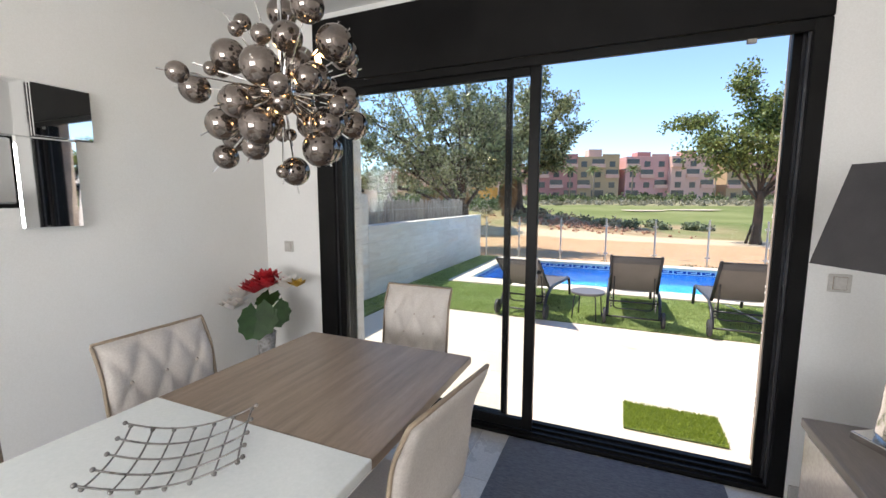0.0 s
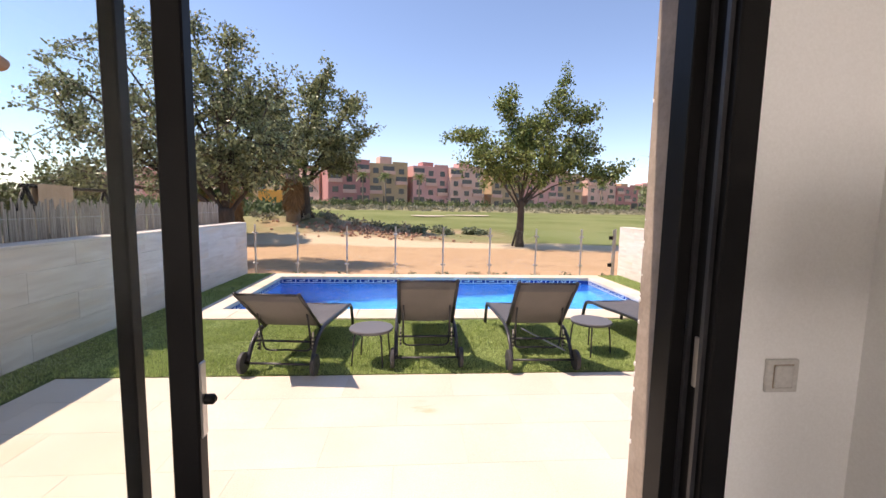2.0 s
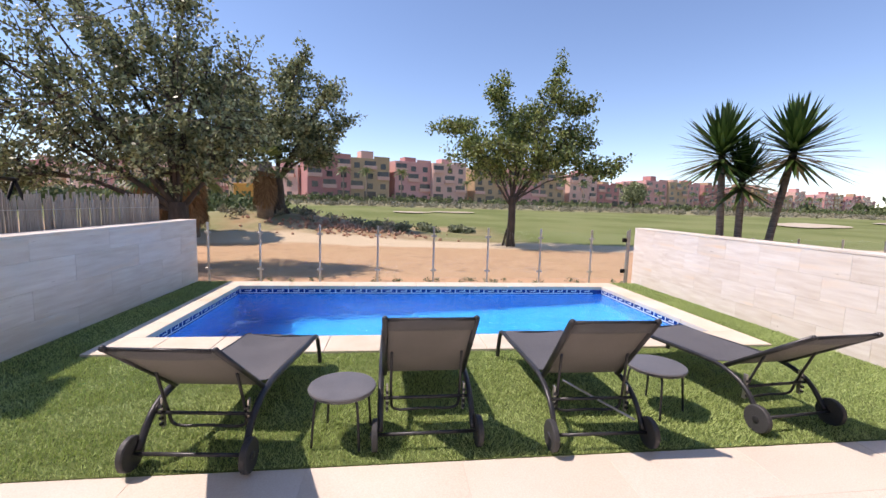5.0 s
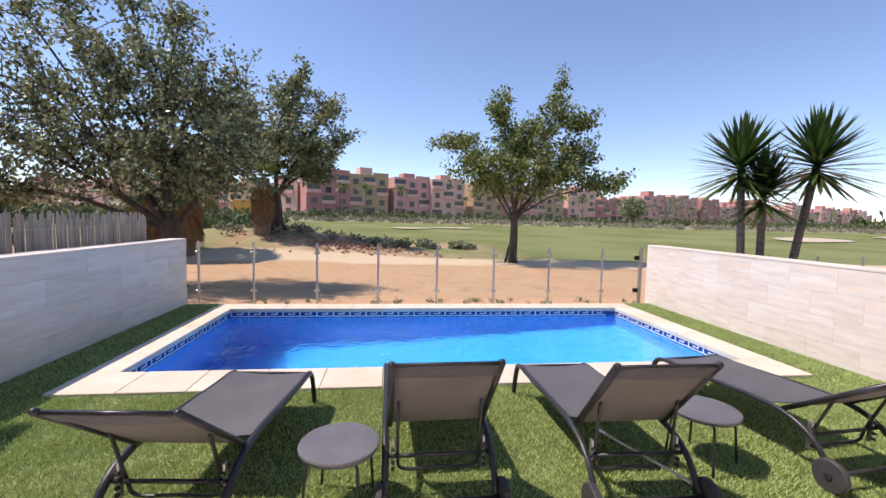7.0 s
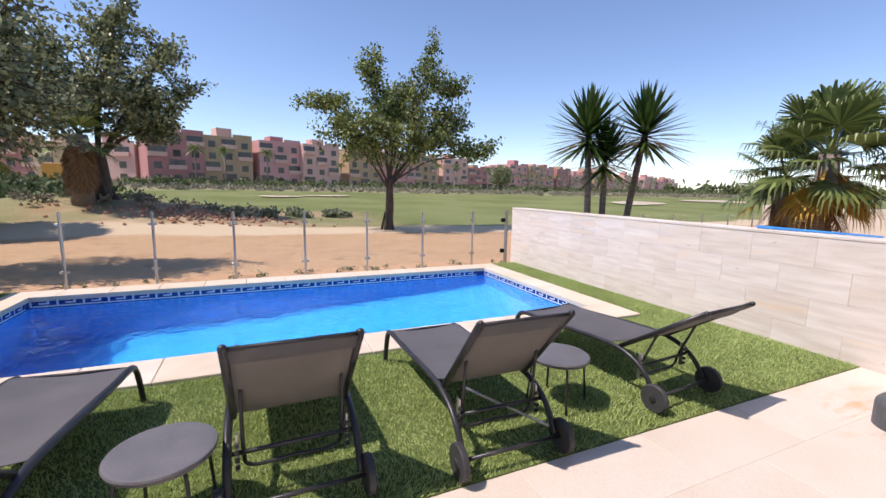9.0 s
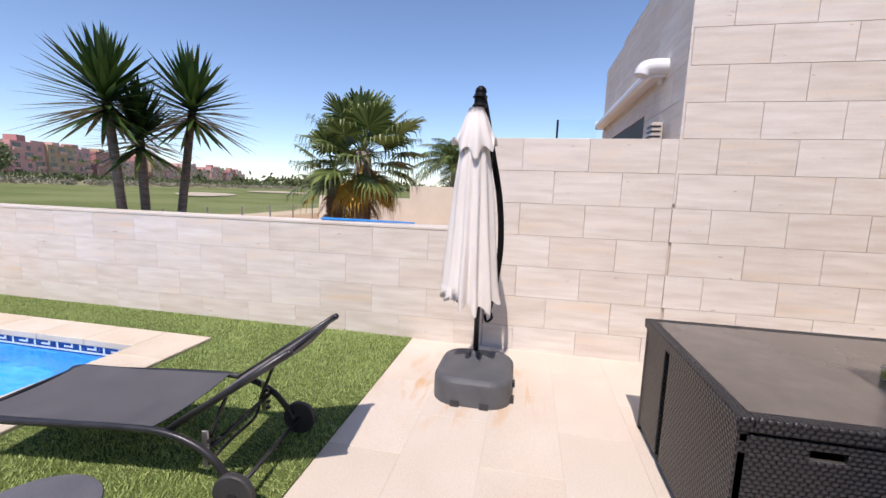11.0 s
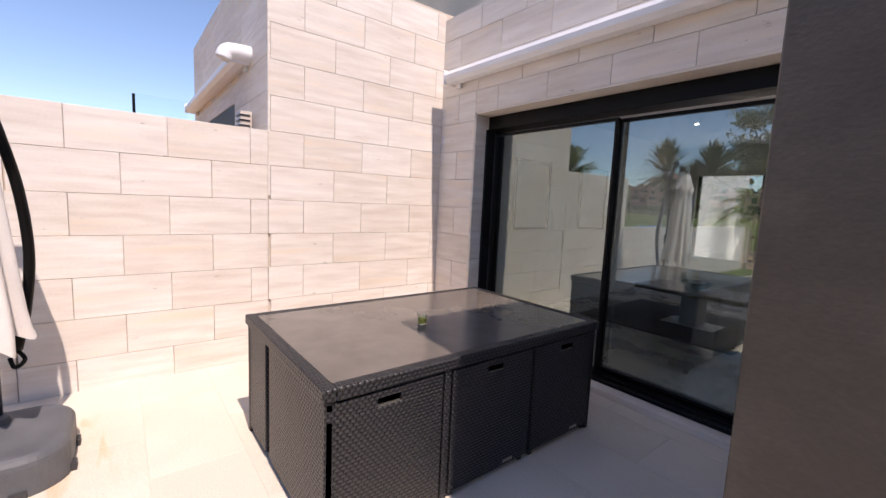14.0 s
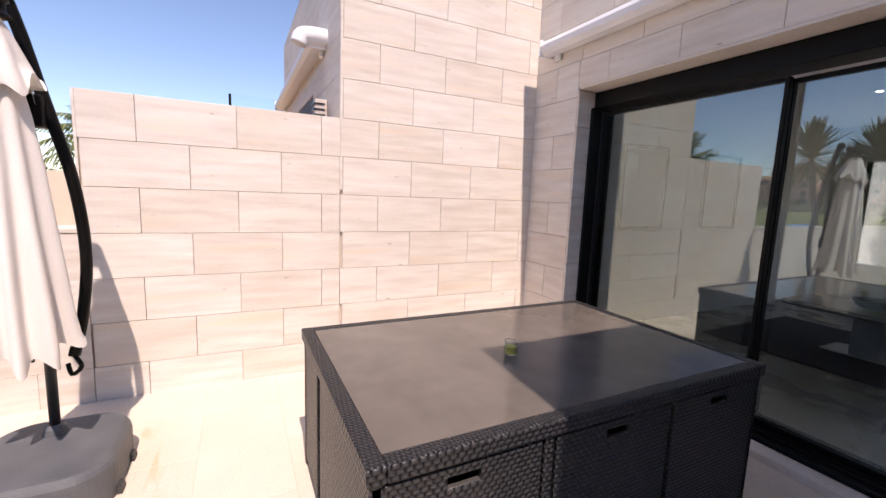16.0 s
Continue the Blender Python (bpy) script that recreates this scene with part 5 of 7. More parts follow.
def grass_mat():
    m = solo("grass_mat", box(0.09, 0.675, 2.765, 3.14, 0.001, 0.012, 0.003, seg=1), TURF_BASE, "small rectangle of artificial turf used as a doormat", "doormat")
    rnd = np.random.default_rng(6)
    n = 9000
    vs, fs = [], []
    for x, y, a, h, lx, ly in zip(rnd.uniform(0.09, 0.675, n), rnd.uniform(2.765, 3.14, n), rnd.uniform(0, 6.28, n), rnd.uniform(0.012, 0.028, n), rnd.normal(0, 0.008, n), rnd.normal(0, 0.008, n)):
        c, s = 0.002 * math.cos(a), 0.002 * math.sin(a)
        k = len(vs)
        vs += [(x - c, y - s, 0.01), (x + c, y + s, 0.01), (x + lx, y + ly, 0.012 + h)]
        fs.append((k, k + 1, k + 2))
    ob = new("turf_pile", sheet_mesh(vs, fs, "mat_blades", MAT_BLADE))
    ob.parent = m
    ob["kind"] = "stuff"


grass_mat()

# ---- things on the terrace and the lawn ----


def sun_lounger(m, label, head_y, head_z, loose=False):
    """A wheeled sun lounger: wheels at local y = 0, foot end at +y. The back leans over the wheels."""
    c = empty("sun_lounger", m, label, "sun lounger", "sun loungers by the pool")
    w = 0.285
    hinge = Vector((0, 0.33, 0.335))
    for s in (-1, 1):
        rail = smooth_path([(s * w, 1.53, 0.012), (s * w, 1.50, 0.14), (s * w, 1.45, 0.26), (s * w, 1.36, 0.30), (s * w, 1.1, 0.305), (s * w, 0.6, 0.33), (s * w, 0.33, 0.325), (s * w, 0.14, 0.25), (s * w, 0.02, 0.10)], 5)
        part("side_rail", tube(rail, 0.017, 8, flat=1.25), GREY_ALU, c, smooth=True)
        whl = bmesh.new()
        merge(whl, lathe([(0.02, -0.018), (0.088, -0.018), (0.094, -0.012), (0.094, 0.012), (0.088, 0.018), (0.02, 0.018)], 24), pose(s * (w + 0.03), 0, 0.094, 0, 90))
        wo = part("wheel", whl, RUBBER, c, smooth=False)
        hub = bmesh.new()
        merge(hub, lathe([(0.012, 0), (0.022, 0.001), (0.02, 0.008), (0.008, 0.010)], 14), pose(s * (w + 0.048), 0, 0.094, 0, 90 * s))
        part("hub_cap", hub, GREY_ALU, wo)
    part("axle", tube([(-w - 0.02, 0, 0.094), (w + 0.02, 0, 0.094)], 0.011, 8), GREY_ALU, c, smooth=True)
    part("cross_bar", tube([(-w, 0.16, 0.245), (w, 0.16, 0.245)], 0.011, 8), GREY_ALU, c, smooth=True)
    part("foot_bar", tube([(-w, 1.40, 0.292), (w, 1.40, 0.292)], 0.012, 8), GREY_ALU, c, smooth=True)
    head = Vector((0, head_y, head_z))
    span = head - hinge
    bw = w - 0.022
    for s in (-1, 1):
        rail = [hinge + Vector((s * bw, 0, 0)), hinge + span * 0.5 + Vector((s * bw, 0, 0)), head + Vector((s * bw, 0, 0))]
        part("back_rail", tube(rail, 0.015, 8, flat=1.3), GREY_ALU, c, smooth=True)
        part("rail_end", ball(0.017, 2, tuple(head + Vector((s * bw, 0, 0)))), GREY_ALU, c, smooth=True)
    part("head_bar", tube([head + Vector((-bw, 0, 0)) - span * 0.02, head + Vector((bw, 0, 0)) - span * 0.02], 0.012, 8), GREY_ALU, c, smooth=True)
    nrm = Vector((0, -span.z, span.y)).normalized()
    if nrm.z < 0:
        nrm = -nrm

    def cloth(a, b, na, sag, name, material, n=10, k=8, thick=0.004):
        vs, fs = [], []
        for side in (1, -1):
            for i in range(n + 1):
                t = i / n
                p = a + (b - a) * t
                for j in range(k + 1):
                    u = -1 + 2 * j / k
                    dip = sag * (1 - u * u) * math.sin(math.pi * min(max(t, 0.03), 0.97))
                    vs.append(tuple(p + Vector((u * (bw - 0.005), 0, 0)) - na * dip + na * (thick * side * 0.5)))
        off = (n + 1) * (k + 1)
        for i in range(n):
            for j in range(k):
                q = (i * (k + 1) + j, i * (k + 1) + j + 1, (i + 1) * (k + 1) + j + 1, (i + 1) * (k + 1) + j)
                fs.append(q)
                fs.append(tuple(off + x for x in reversed(q)))
        for i in range(n):
            for j in (0, k):
                a0, a1 = i * (k + 1) + j, (i + 1) * (k + 1) + j
                fs.append((a0, a1, off + a1, off + a0))
        ob = new(name, sheet_mesh(vs, fs, name, material, True))
        ob.parent = c
        return ob

    back = cloth(hinge + span * 0.05, head, nrm, 0.018, "back_sling", SLING_BACK)
    back["label"] = "taupe mesh backrest"
    # doubled pocket of cloth round the head bar
    fold = cloth(head - span * 0.17 - nrm * 0.010, head - span * 0.01 - nrm * 0.006, nrm, 0.024, "head_fold", SLING, 4)
    fold["label"] = "darker sewn fold at the head"
    seat_pts = [Vector((0, 0.40, 0.345)), Vector((0, 0.75, 0.335)), Vector((0, 1.1, 0.32)), Vector((0, 1.34, 0.318)), Vector((0, 1.42, 0.295)), Vector((0, 1.47, 0.25))]
    vs, fs = [], []
    k = 8
    for side in (1, -1):
        for p in seat_pts:
            for j in range(k + 1):
                u = -1 + 2 * j / k
                vs.append((u * (w - 0.008), p.y, p.z - 0.018 * (1 - u * u) + 0.002 * side))
    off = len(seat_pts) * (k + 1)
    for i in range(len(seat_pts) - 1):
        for j in range(k):
            q = (i * (k + 1) + j, i * (k + 1) + j + 1, (i + 1) * (k + 1) + j + 1, (i + 1) * (k + 1) + j)
            fs += [q[::-1], tuple(off + x for x in q)]
    ob = new("seat_sling", sheet_mesh(vs, fs, "seat_sling", SLING, True))
    ob.parent = c
    ob["label"] = "grey mesh seat"
    # prop: U of tube behind the back, with notched ratchet bars
    mid = hinge + span * 0.45
    u_bot = Vector((0, 0.20, 0.15))
    pr = smooth_path([mid + Vector((-0.22, 0, 0)), Vector((-0.22, 0.18, 0.25)), u_bot + Vector((-0.19, 0, 0)), u_bot, u_bot + Vector((0.19, 0, 0)), Vector((0.22, 0.18, 0.25)), mid + Vector((0.22, 0, 0))], 5)
    part("prop", tube(pr, 0.009, 8), GREY_ALU, c, smooth=True)
    for s in (-1, 1):
        rb = part("ratchet", box(s * 0.245 - 0.006, s * 0.245 + 0.006, 0.16, 0.19, 0.15, 0.33, 0.002, seg=1), STEEL, c)
        for q in range(4):
            part("notch", box(s * 0.245 - 0.009, s * 0.245 + 0.009, 0.146, 0.162, 0.17 + 0.035 * q, 0.185 + 0.035 * q), GREY_ALU, rb)
    if loose:
        part("loose_strut", tube([(-0.12, 0.34, 0.29), (0.20, -0.02, 0.19)], 0.008, 8), STEEL, c, "steel strut hanging loose")
    return c


sun_lounger(pose(-1.10, 5.07, 0.012, 0, 0, -5.5), "grey mesh sun lounger with its back half lowered, on the turf", -0.205, 0.755)
sun_lounger(pose(0.197, 5.19, 0.012, 0, 0, 0.5), "grey mesh sun lounger with its back raised, on the turf", -0.075, 0.828)
sun_lounger(pose(1.265, 5.10, 0.012, 0, 0, -1), "grey mesh sun lounger, back raised, a steel strut hanging loose", -0.075, 0.828, True)
sun_lounger(pose(2.75, 5.225, 0.012, 0, 0, 5), "grey mesh sun lounger with its back half lowered, near the wall", -0.24, 0.735)


def side_table(m, label):
    t = empty("side_table", m, label, "side table", "round tables between the loungers")
    part("tabletop", lathe([(0.19, 0.325), (0.203, 0.328), (0.207, 0.336), (0.203, 0.344), (0.19, 0.346)], 40), TABLE_GREY, t, smooth=False)
    part("rim", tube([(0.195 * math.cos(a), 0.195 * math.sin(a), 0.322) for a in [i * 2 * math.pi / 32 for i in range(33)]], 0.007, 6), TABLE_GREY, t, smooth=True)
    for k in range(4):
        a = k * math.pi / 2 + 0.6
        c, s = math.cos(a), math.sin(a)
        part("leg", tube(smooth_path([(0.10 * c, 0.10 * s, 0.315), (0.165 * c, 0.165 * s, 0.30), (0.185 * c, 0.185 * s, 0.24), (0.205 * c, 0.205 * s, 0.008)], 4), 0.008, 6), GREY_ALU, t, smooth=True)
    return t


tb = side_table(pose(-0.325, 5.34, 0.01), "round grey metal side table with bent legs on the turf")
copy_thing(tb, pose(1.92, 5.56, 0.01, 0, 0, 35))


def parasol():
    p = empty("parasol", pose(3.93, 4.33, 0), "closed cantilever parasol with off-white canvas on a grey base", "parasol")
    bs = box(-0.31, 0.31, -0.275, 0.275, 0.0, 0.19)
    vert = [e for e in bs.edges if abs(e.verts[0].co.z - e.verts[1].co.z) > 0.1]
    bmesh.ops.bevel(bs, geom=vert, offset=0.17, segments=8, affect='EDGES', profile=0.5)
    topf = [e for e in bs.edges if all(v.co.z > 0.18 for v in e.verts) and len(e.link_faces) == 2]
    bmesh.ops.bevel(bs, geom=topf, offset=0.05, segments=4, affect='EDGES', profile=0.5)
    part("base", bs, BASE_GREY, p, "dark grey weighted plastic base")
    for x, y in ((-0.295, 0.1), (-0.295, -0.1), (-0.15, -0.262), (0.1, -0.262)):
        part("base_slot", box(x - 0.03, x + 0.03, y - 0.03, y + 0.03, 0.0, 0.035), RUBBER, p)
    part("socket", lathe([(0.05, 0.185), (0.042, 0.22), (0.032, 0.235)], 20), BASE_GREY, p).location = (0.14, 0.02, 0)
    part("mast", tube([(0.14, 0.02, 0.2), (0.14, 0.02, 1.2), (0.14, 0.02, 1.72)], 0.021, 12), GREY_ALU, p, smooth=True)
    arm = smooth_path([(0.13, 0.055, 2.15), (0.15, 0.02, 2.0), (0.17, -0.03, 1.75), (0.20, -0.10, 1.40), (0.215, -0.125, 1.05), (0.20, -0.10, 0.75), (0.18, -0.06, 0.55)], 6)
    part("bowed_arm", tube(arm, 0.020, 10, flat=1.3), BLACK_ALU, p, "bowed dark arm", True)
    part("joint", box(0.11, 0.20, -0.04, 0.05, 1.62, 1.76, 0.012), BLACK_ALU, p)
    part("crank_box", box(0.11, 0.17, -0.015, 0.055, 0.92, 1.06, 0.01), BLACK_ALU, p)
    part("arm_handle", tube(smooth_path([(0.18, -0.06, 0.55), (0.16, -0.09, 0.50), (0.17, -0.05, 0.46), (0.19, -0.03, 0.51)], 5), 0.010, 8), BLACK_ALU, p, smooth=True)
    hd = bmesh.new()
    merge(hd, ball(0.042, 2, (0.125, 0.065, 2.15)))
    part("head_joint", hd, BLACK_ALU, p, smooth=True)
    part("crown_cup", lathe([(0.035, 2.02), (0.055, 2.03), (0.04, 2.05), (0.04, 2.08), (0.052, 2.09), (0.03, 2.12)], 18), BLACK_ALU, p, smooth=False).location = (0.02, 0.055, -0.0)
    # hanging folded canopy: pleated cone with a skirt cap
    def pleats(r0, zs, depth, ax, folds, wob):
        n = 96
        vs = []
        for k, (r, z) in enumerate(zs):
            for i in range(n):
                a = 2 * math.pi * i / n
                f = 1 + depth * (k / (len(zs) - 1)) * (0.75 * math.sin(folds * a + 1.1 * math.sin(2 * a)) + 0.3 * math.sin(3 * a + wob)) + 0.03 * math.sin(5 * a + k)
                zz = z - (0.035 * math.sin(folds * a + 0.5) + 0.05 * math.sin(2 * a + wob) if k == len(zs) - 1 else 0)
                vs.append((ax[0] + r * f * math.cos(a) + 0.02 * k / len(zs), ax[1] + r * f * math.sin(a), zz))
        fs = [(k * n + i, k * n + (i + 1) % n, (k + 1) * n + (i + 1) % n, (k + 1) * n + i) for k in range(len(zs) - 1) for i in range(n)]
        fs.append(tuple(range(n)))
        return vs, fs
    zs = [(0.045, 1.98), (0.09, 1.80), (0.11, 1.65), (0.13, 1.45), (0.148, 1.2), (0.165, 0.98), (0.178, 0.80), (0.185, 0.70), (0.185, 0.67)]
    vs, fs = pleats(0, zs, 0.26, (-0.02, 0.075), 11, 0.4)
    ob = new("canopy", sheet_mesh(vs, fs, "canopy", CANVAS, True))
    ob.parent = p
    zs = [(0.05, 2.01), (0.072, 1.96), (0.108, 1.86), (0.142, 1.765), (0.148, 1.745)]
    vs, fs = pleats(0, zs, 0.14, (-0.018, 0.070), 8, 1.4)
    ob2 = new("vent_cap", sheet_mesh(vs, fs, "vent_cap", CANVAS, True))
    ob2.parent = ob
    ob2["label"] = "short canvas vent cap"
    for k in range(5):
        a = k * 1.25
        part("rib_tip", tube([(-0.0 + 0.1 * math.cos(a), 0.06 + 0.1 * math.sin(a), 0.72), (-0.0 + 0.11 * math.cos(a), 0.06 + 0.11 * math.sin(a), 0.63)], 0.006, 5), BLACK_ALU, p)


parasol()


def weave_material():
    m, nt, p = nodes_of("woven_black_resin")
    n, ln = nt.nodes, nt.links
    p.inputs["Base Color"].default_value = (0.022, 0.022, 0.025, 1)
    p.inputs["Specular IOR Level"].default_value = 0.32
    p.inputs["Roughness"].default_value = 0.36
    geo = n.new("ShaderNodeNewGeometry")
    sep, nor = n.new("ShaderNodeSeparateXYZ"), n.new("ShaderNodeSeparateXYZ")
    ln.new(geo.outputs["Position"], sep.inputs[0])
    ln.new(geo.outputs["True Normal"], nor.inputs[0])

    def calc(op, a, b=0.0):
        t = n.new("ShaderNodeMath")
        t.operation = op
        for k, v in enumerate((a, b)):
            if isinstance(v, (int, float)):
                t.inputs[k].default_value = v
            else:
                ln.new(v, t.inputs[k])
        return t.outputs[0]

    flat = calc('GREATER_THAN', calc('ABSOLUTE', nor.outputs[2]), 0.7)
    u = calc('MULTIPLY', calc('ADD', sep.outputs[0], sep.outputs[1]), 1 / 0.026)
    across = calc('ADD', calc('MULTIPLY', sep.outputs[2], calc('SUBTRACT', 1.0, flat)), calc('MULTIPLY', calc('SUBTRACT', sep.outputs[0], sep.outputs[1]), flat))
    v = calc('MULTIPLY', across, 1 / 0.0165)
    row_ = calc('FLOOR', v)
    u = calc('ADD', u, calc('MULTIPLY', row_, 0.5))
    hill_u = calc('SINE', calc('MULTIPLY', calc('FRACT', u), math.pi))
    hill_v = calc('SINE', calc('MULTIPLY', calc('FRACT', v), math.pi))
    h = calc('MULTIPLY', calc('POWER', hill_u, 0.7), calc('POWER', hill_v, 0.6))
    # shade in the hollows between strands is put into the base colour
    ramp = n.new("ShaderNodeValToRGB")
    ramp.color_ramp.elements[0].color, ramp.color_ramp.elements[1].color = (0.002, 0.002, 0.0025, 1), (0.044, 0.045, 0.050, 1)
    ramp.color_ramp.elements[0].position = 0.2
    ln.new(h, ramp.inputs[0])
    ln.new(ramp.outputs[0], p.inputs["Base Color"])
    bp = n.new("ShaderNodeBump")
    bp.inputs["Strength"].default_value, bp.inputs["Distance"].default_value = 0.7, 0.005
    ln.new(h, bp.inputs["Height"])
    ln.new(bp.outputs[0], p.inputs["Normal"])
    return m


WEAVE = weave_material()


def rattan_set():
    x0, x1, y0, y1, zt = 2.515, 3.685, 1.465, 3.27, 0.71
    t = empty("rattan_table", pose((x0 + x1) / 2, (y0 + y1) / 2, 0), "black woven resin garden table with a brown-grey glass top", "table")
    hx, hy = (x1 - x0) / 2, (y1 - y0) / 2
    rim = bmesh.new()
    b = 0.055
    for a in ((-hx, hx, -hy, -hy + b), (-hx, hx, hy - b, hy), (-hx, -hx + b, -hy + b, hy - b), (hx - b, hx, -hy + b, hy - b)):
        box(a[0], a[1], a[2], a[3], zt - 0.055, zt, 0.006, rim)
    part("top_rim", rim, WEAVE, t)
    part("glass_top", box(-hx + b + 0.001, hx - b - 0.001, -hy + b + 0.001, hy - b - 0.001, zt - 0.012, zt - 0.003), TABLE_TOP, t, "dusty brown-grey glass")
    for x in (-hx + 0.03, hx - 0.03):
        for y in (-hy + 0.03, hy - 0.60, hy - 0.03):
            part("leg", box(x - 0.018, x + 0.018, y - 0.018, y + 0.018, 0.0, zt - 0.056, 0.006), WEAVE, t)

    def cube_chair(xa, xb, ya, yb, slot, label):
        c = empty("cube_chair", pose((xa + xb) / 2, (ya + yb) / 2, 0), label, "chair", "cube chairs pushed under the table")
        w, d = (xb - xa) / 2, (yb - ya) / 2
        zc = zt - 0.065
        if slot:
            bp_, z0, z1 = bmesh.new(), zc - 0.068, zc - 0.032
            box(-w, -w + 0.02, -d, d, 0.035, z0, 0.004, bp_)
            box(-w, -w + 0.02, -d, d, z1, zc, 0.004, bp_)
            box(-w + 0.0005, -w + 0.0195, -d, -0.055, z0 - 0.005, z1 + 0.005, 0.003, bp_)
            box(-w + 0.0005, -w + 0.0195, 0.055, d, z0 - 0.005, z1 + 0.005, 0.003, bp_)
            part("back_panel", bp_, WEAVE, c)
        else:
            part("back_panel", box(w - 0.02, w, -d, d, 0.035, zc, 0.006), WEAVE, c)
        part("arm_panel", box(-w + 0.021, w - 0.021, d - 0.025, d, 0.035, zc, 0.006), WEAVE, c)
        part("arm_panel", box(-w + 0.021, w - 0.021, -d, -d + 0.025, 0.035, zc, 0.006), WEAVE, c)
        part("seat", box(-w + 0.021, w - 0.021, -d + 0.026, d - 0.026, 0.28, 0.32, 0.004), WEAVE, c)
        if slot:
            part("hole_edge", box(-w + 0.003, -w + 0.017, -0.054, 0.054, zc - 0.068, zc - 0.0655), STEEL, c, "thin steel lip of the hand hole")
            part("maker_plate", box(-w - 0.002, -w + 0.002, -0.16, -0.09, 0.05, 0.066), STEEL, c, "small steel plate")
        for x in (-w + 0.03, w - 0.03):
            for y in (-d + 0.03, d - 0.03):
                part("foot", box(x - 0.012, x + 0.012, y - 0.012, y + 0.012, 0, 0.034), RUBBER, c)

    ys = [(1.485, 2.055), (2.08, 2.64), (2.70, 3.255)]
    for k, (a, bb_) in enumerate(ys):
        cube_chair(x0 + 0.012, x0 + 0.765, a, bb_, True, "black woven cube chair facing the garden" if k == 2 else "black woven cube chair pushed under the table")
        cube_chair(x0 + 0.785, x1 - 0.012, a, bb_, False, "black woven cube chair pushed under the far side of the table")
    cd = empty("candle_glass", pose(3.03, 2.47, zt - 0.0028), "small glass with a yellow candle on the table", "candle")
    g = part("tumbler", lathe([(0.026, 0.0), (0.03, 0.004), (0.031, 0.06), (0.029, 0.06), (0.028, 0.006)], 20), FENCE_GLASS, cd, smooth=True)
    g.visible_shadow = False
    part("wax", lathe([(0.026, 0.006), (0.026, 0.036), (0.01, 0.037)], 18), YELLOW_WAX, cd)
    part("rim", tube([(0.03 * math.cos(a), 0.03 * math.sin(a), 0.06) for a in [i * math.pi / 8 for i in range(17)]], 0.0012, 4), STEEL, cd)


rattan_set()

# ---- glass fence at the end of the plot ----


def glass_fence():
    f = empty("glass_fence", pose(0, 10.66, 0), "glass panel fence on steel posts along the end of the garden", "fence")
    xs = [-3.30] + [-2.41 + 1.058 * k for k in range(7)] + [4.70]
    for x in xs:
        post = part("post", lathe([(0.021, -0.10), (0.021, 1.03), (0.018, 1.037)], 12), STEEL, f, smooth=False)
        post.location = (x, 0, 0)
        if x < 4.5:
            for z in (0.20, 0.86):
                cl = part("clamp", box(-0.055, 0.055, -0.014, 0.014, z - 0.018, z + 0.018, 0.005, seg=1), STEEL, post)
        part("foot_plate", lathe([(0.045, -0.10), (0.045, -0.06)], 14), STEEL, post)
    for a, b in zip(xs, xs[1:]):
        g = part("pane", box(a + 0.035, b - 0.035, -0.005, 0.005, 0.06, 0.99), FENCE_GLASS, f)
        g.visible_shadow = False
    for z in (0.22, 0.85):
        part("gate_hinge", box(4.60, 4.68, -0.03, 0.03, z - 0.04, z + 0.04, 0.01), BLACK_ALU, f, "black gate hinge")
    part("gate_post", lathe([(0.018, -0.1), (0.018, 1.06)], 10), STEEL, f).location = (4.76, 0.03, 0)
    solo("fence_kerb", box(WEST - 0.2, 5.0, 10.46, 10.78, -0.3, -0.085, 0.01), COPING, "narrow concrete strip under the fence", "kerb", kind="structure")


glass_fence()
solo("pool_pole", tube([(4.92, 6.08, LOW + 0.016), (4.92, 5.6, LOW + 0.016), (4.92, 5.10, LOW + 0.016)], 0.016, 8, None, 0.008), BLUE_POLE, "blue pool pole lying on the boundary wall", "pole")


def reed_screen():
    s = empty("reed_screen", pose(-3.78, 0, 0), "dry reed screen behind the boundary wall", "screen")
    r = random.Random(9)
    y, k = 5.15, 0
    bm = bmesh.new()
    while y < 10.05:
        d = r.uniform(0.009, 0.016)
        h = 1.44 + r.uniform(-0.07, 0.07)
        x = r.uniform(-0.008, 0.008)
        tube([(x, y, 0.0), (x + r.uniform(-0.01, 0.01), y + r.uniform(-0.015, 0.015), h)], d, 5, bm, d * 0.7)
        y += d * 1.15
    ob = part("reeds", bm, REED, s)
    ob["kind"] = "stuff"
    for z in (0.45, 0.95, 1.3):
        part("binding_wire", tube([(0.018, 5.15, z), (0.018, 10.0, z)], 0.004, 5), STEEL, s)


reed_screen()

# ---- plants ----


def leaf_cloud(centres, per, spread, size, seed, droop=0.3):
    """Many small pointed leaves strewn round the twig ends; returns vertices and faces."""
    rnd = np.random.default_rng(seed)
    c = np.repeat(np.array(centres), per, axis=0)
    n = len(c)
    p = c + rnd.normal(0, 1, (n, 3)) * np.array([spread, spread, spread * 0.8])
    d = rnd.normal(0, 1, (n, 3))
    d[:, 2] -= droop
    d /= np.linalg.norm(d, axis=1)[:, None]
    s = np.cross(d, rnd.normal(0, 1, (n, 3)))
    s /= np.linalg.norm(s, axis=1)[:, None]
    ln = size * rnd.uniform(0.6, 1.3, n)[:, None]
    v = np.stack([p, p + d * ln * 0.5 + s * ln * 0.32, p + d * ln, p + d * ln * 0.5 - s * ln * 0.32], axis=1).reshape(-1, 3)
    f = np.arange(n * 4).reshape(-1, 4)
    return v.tolist(), f.tolist()


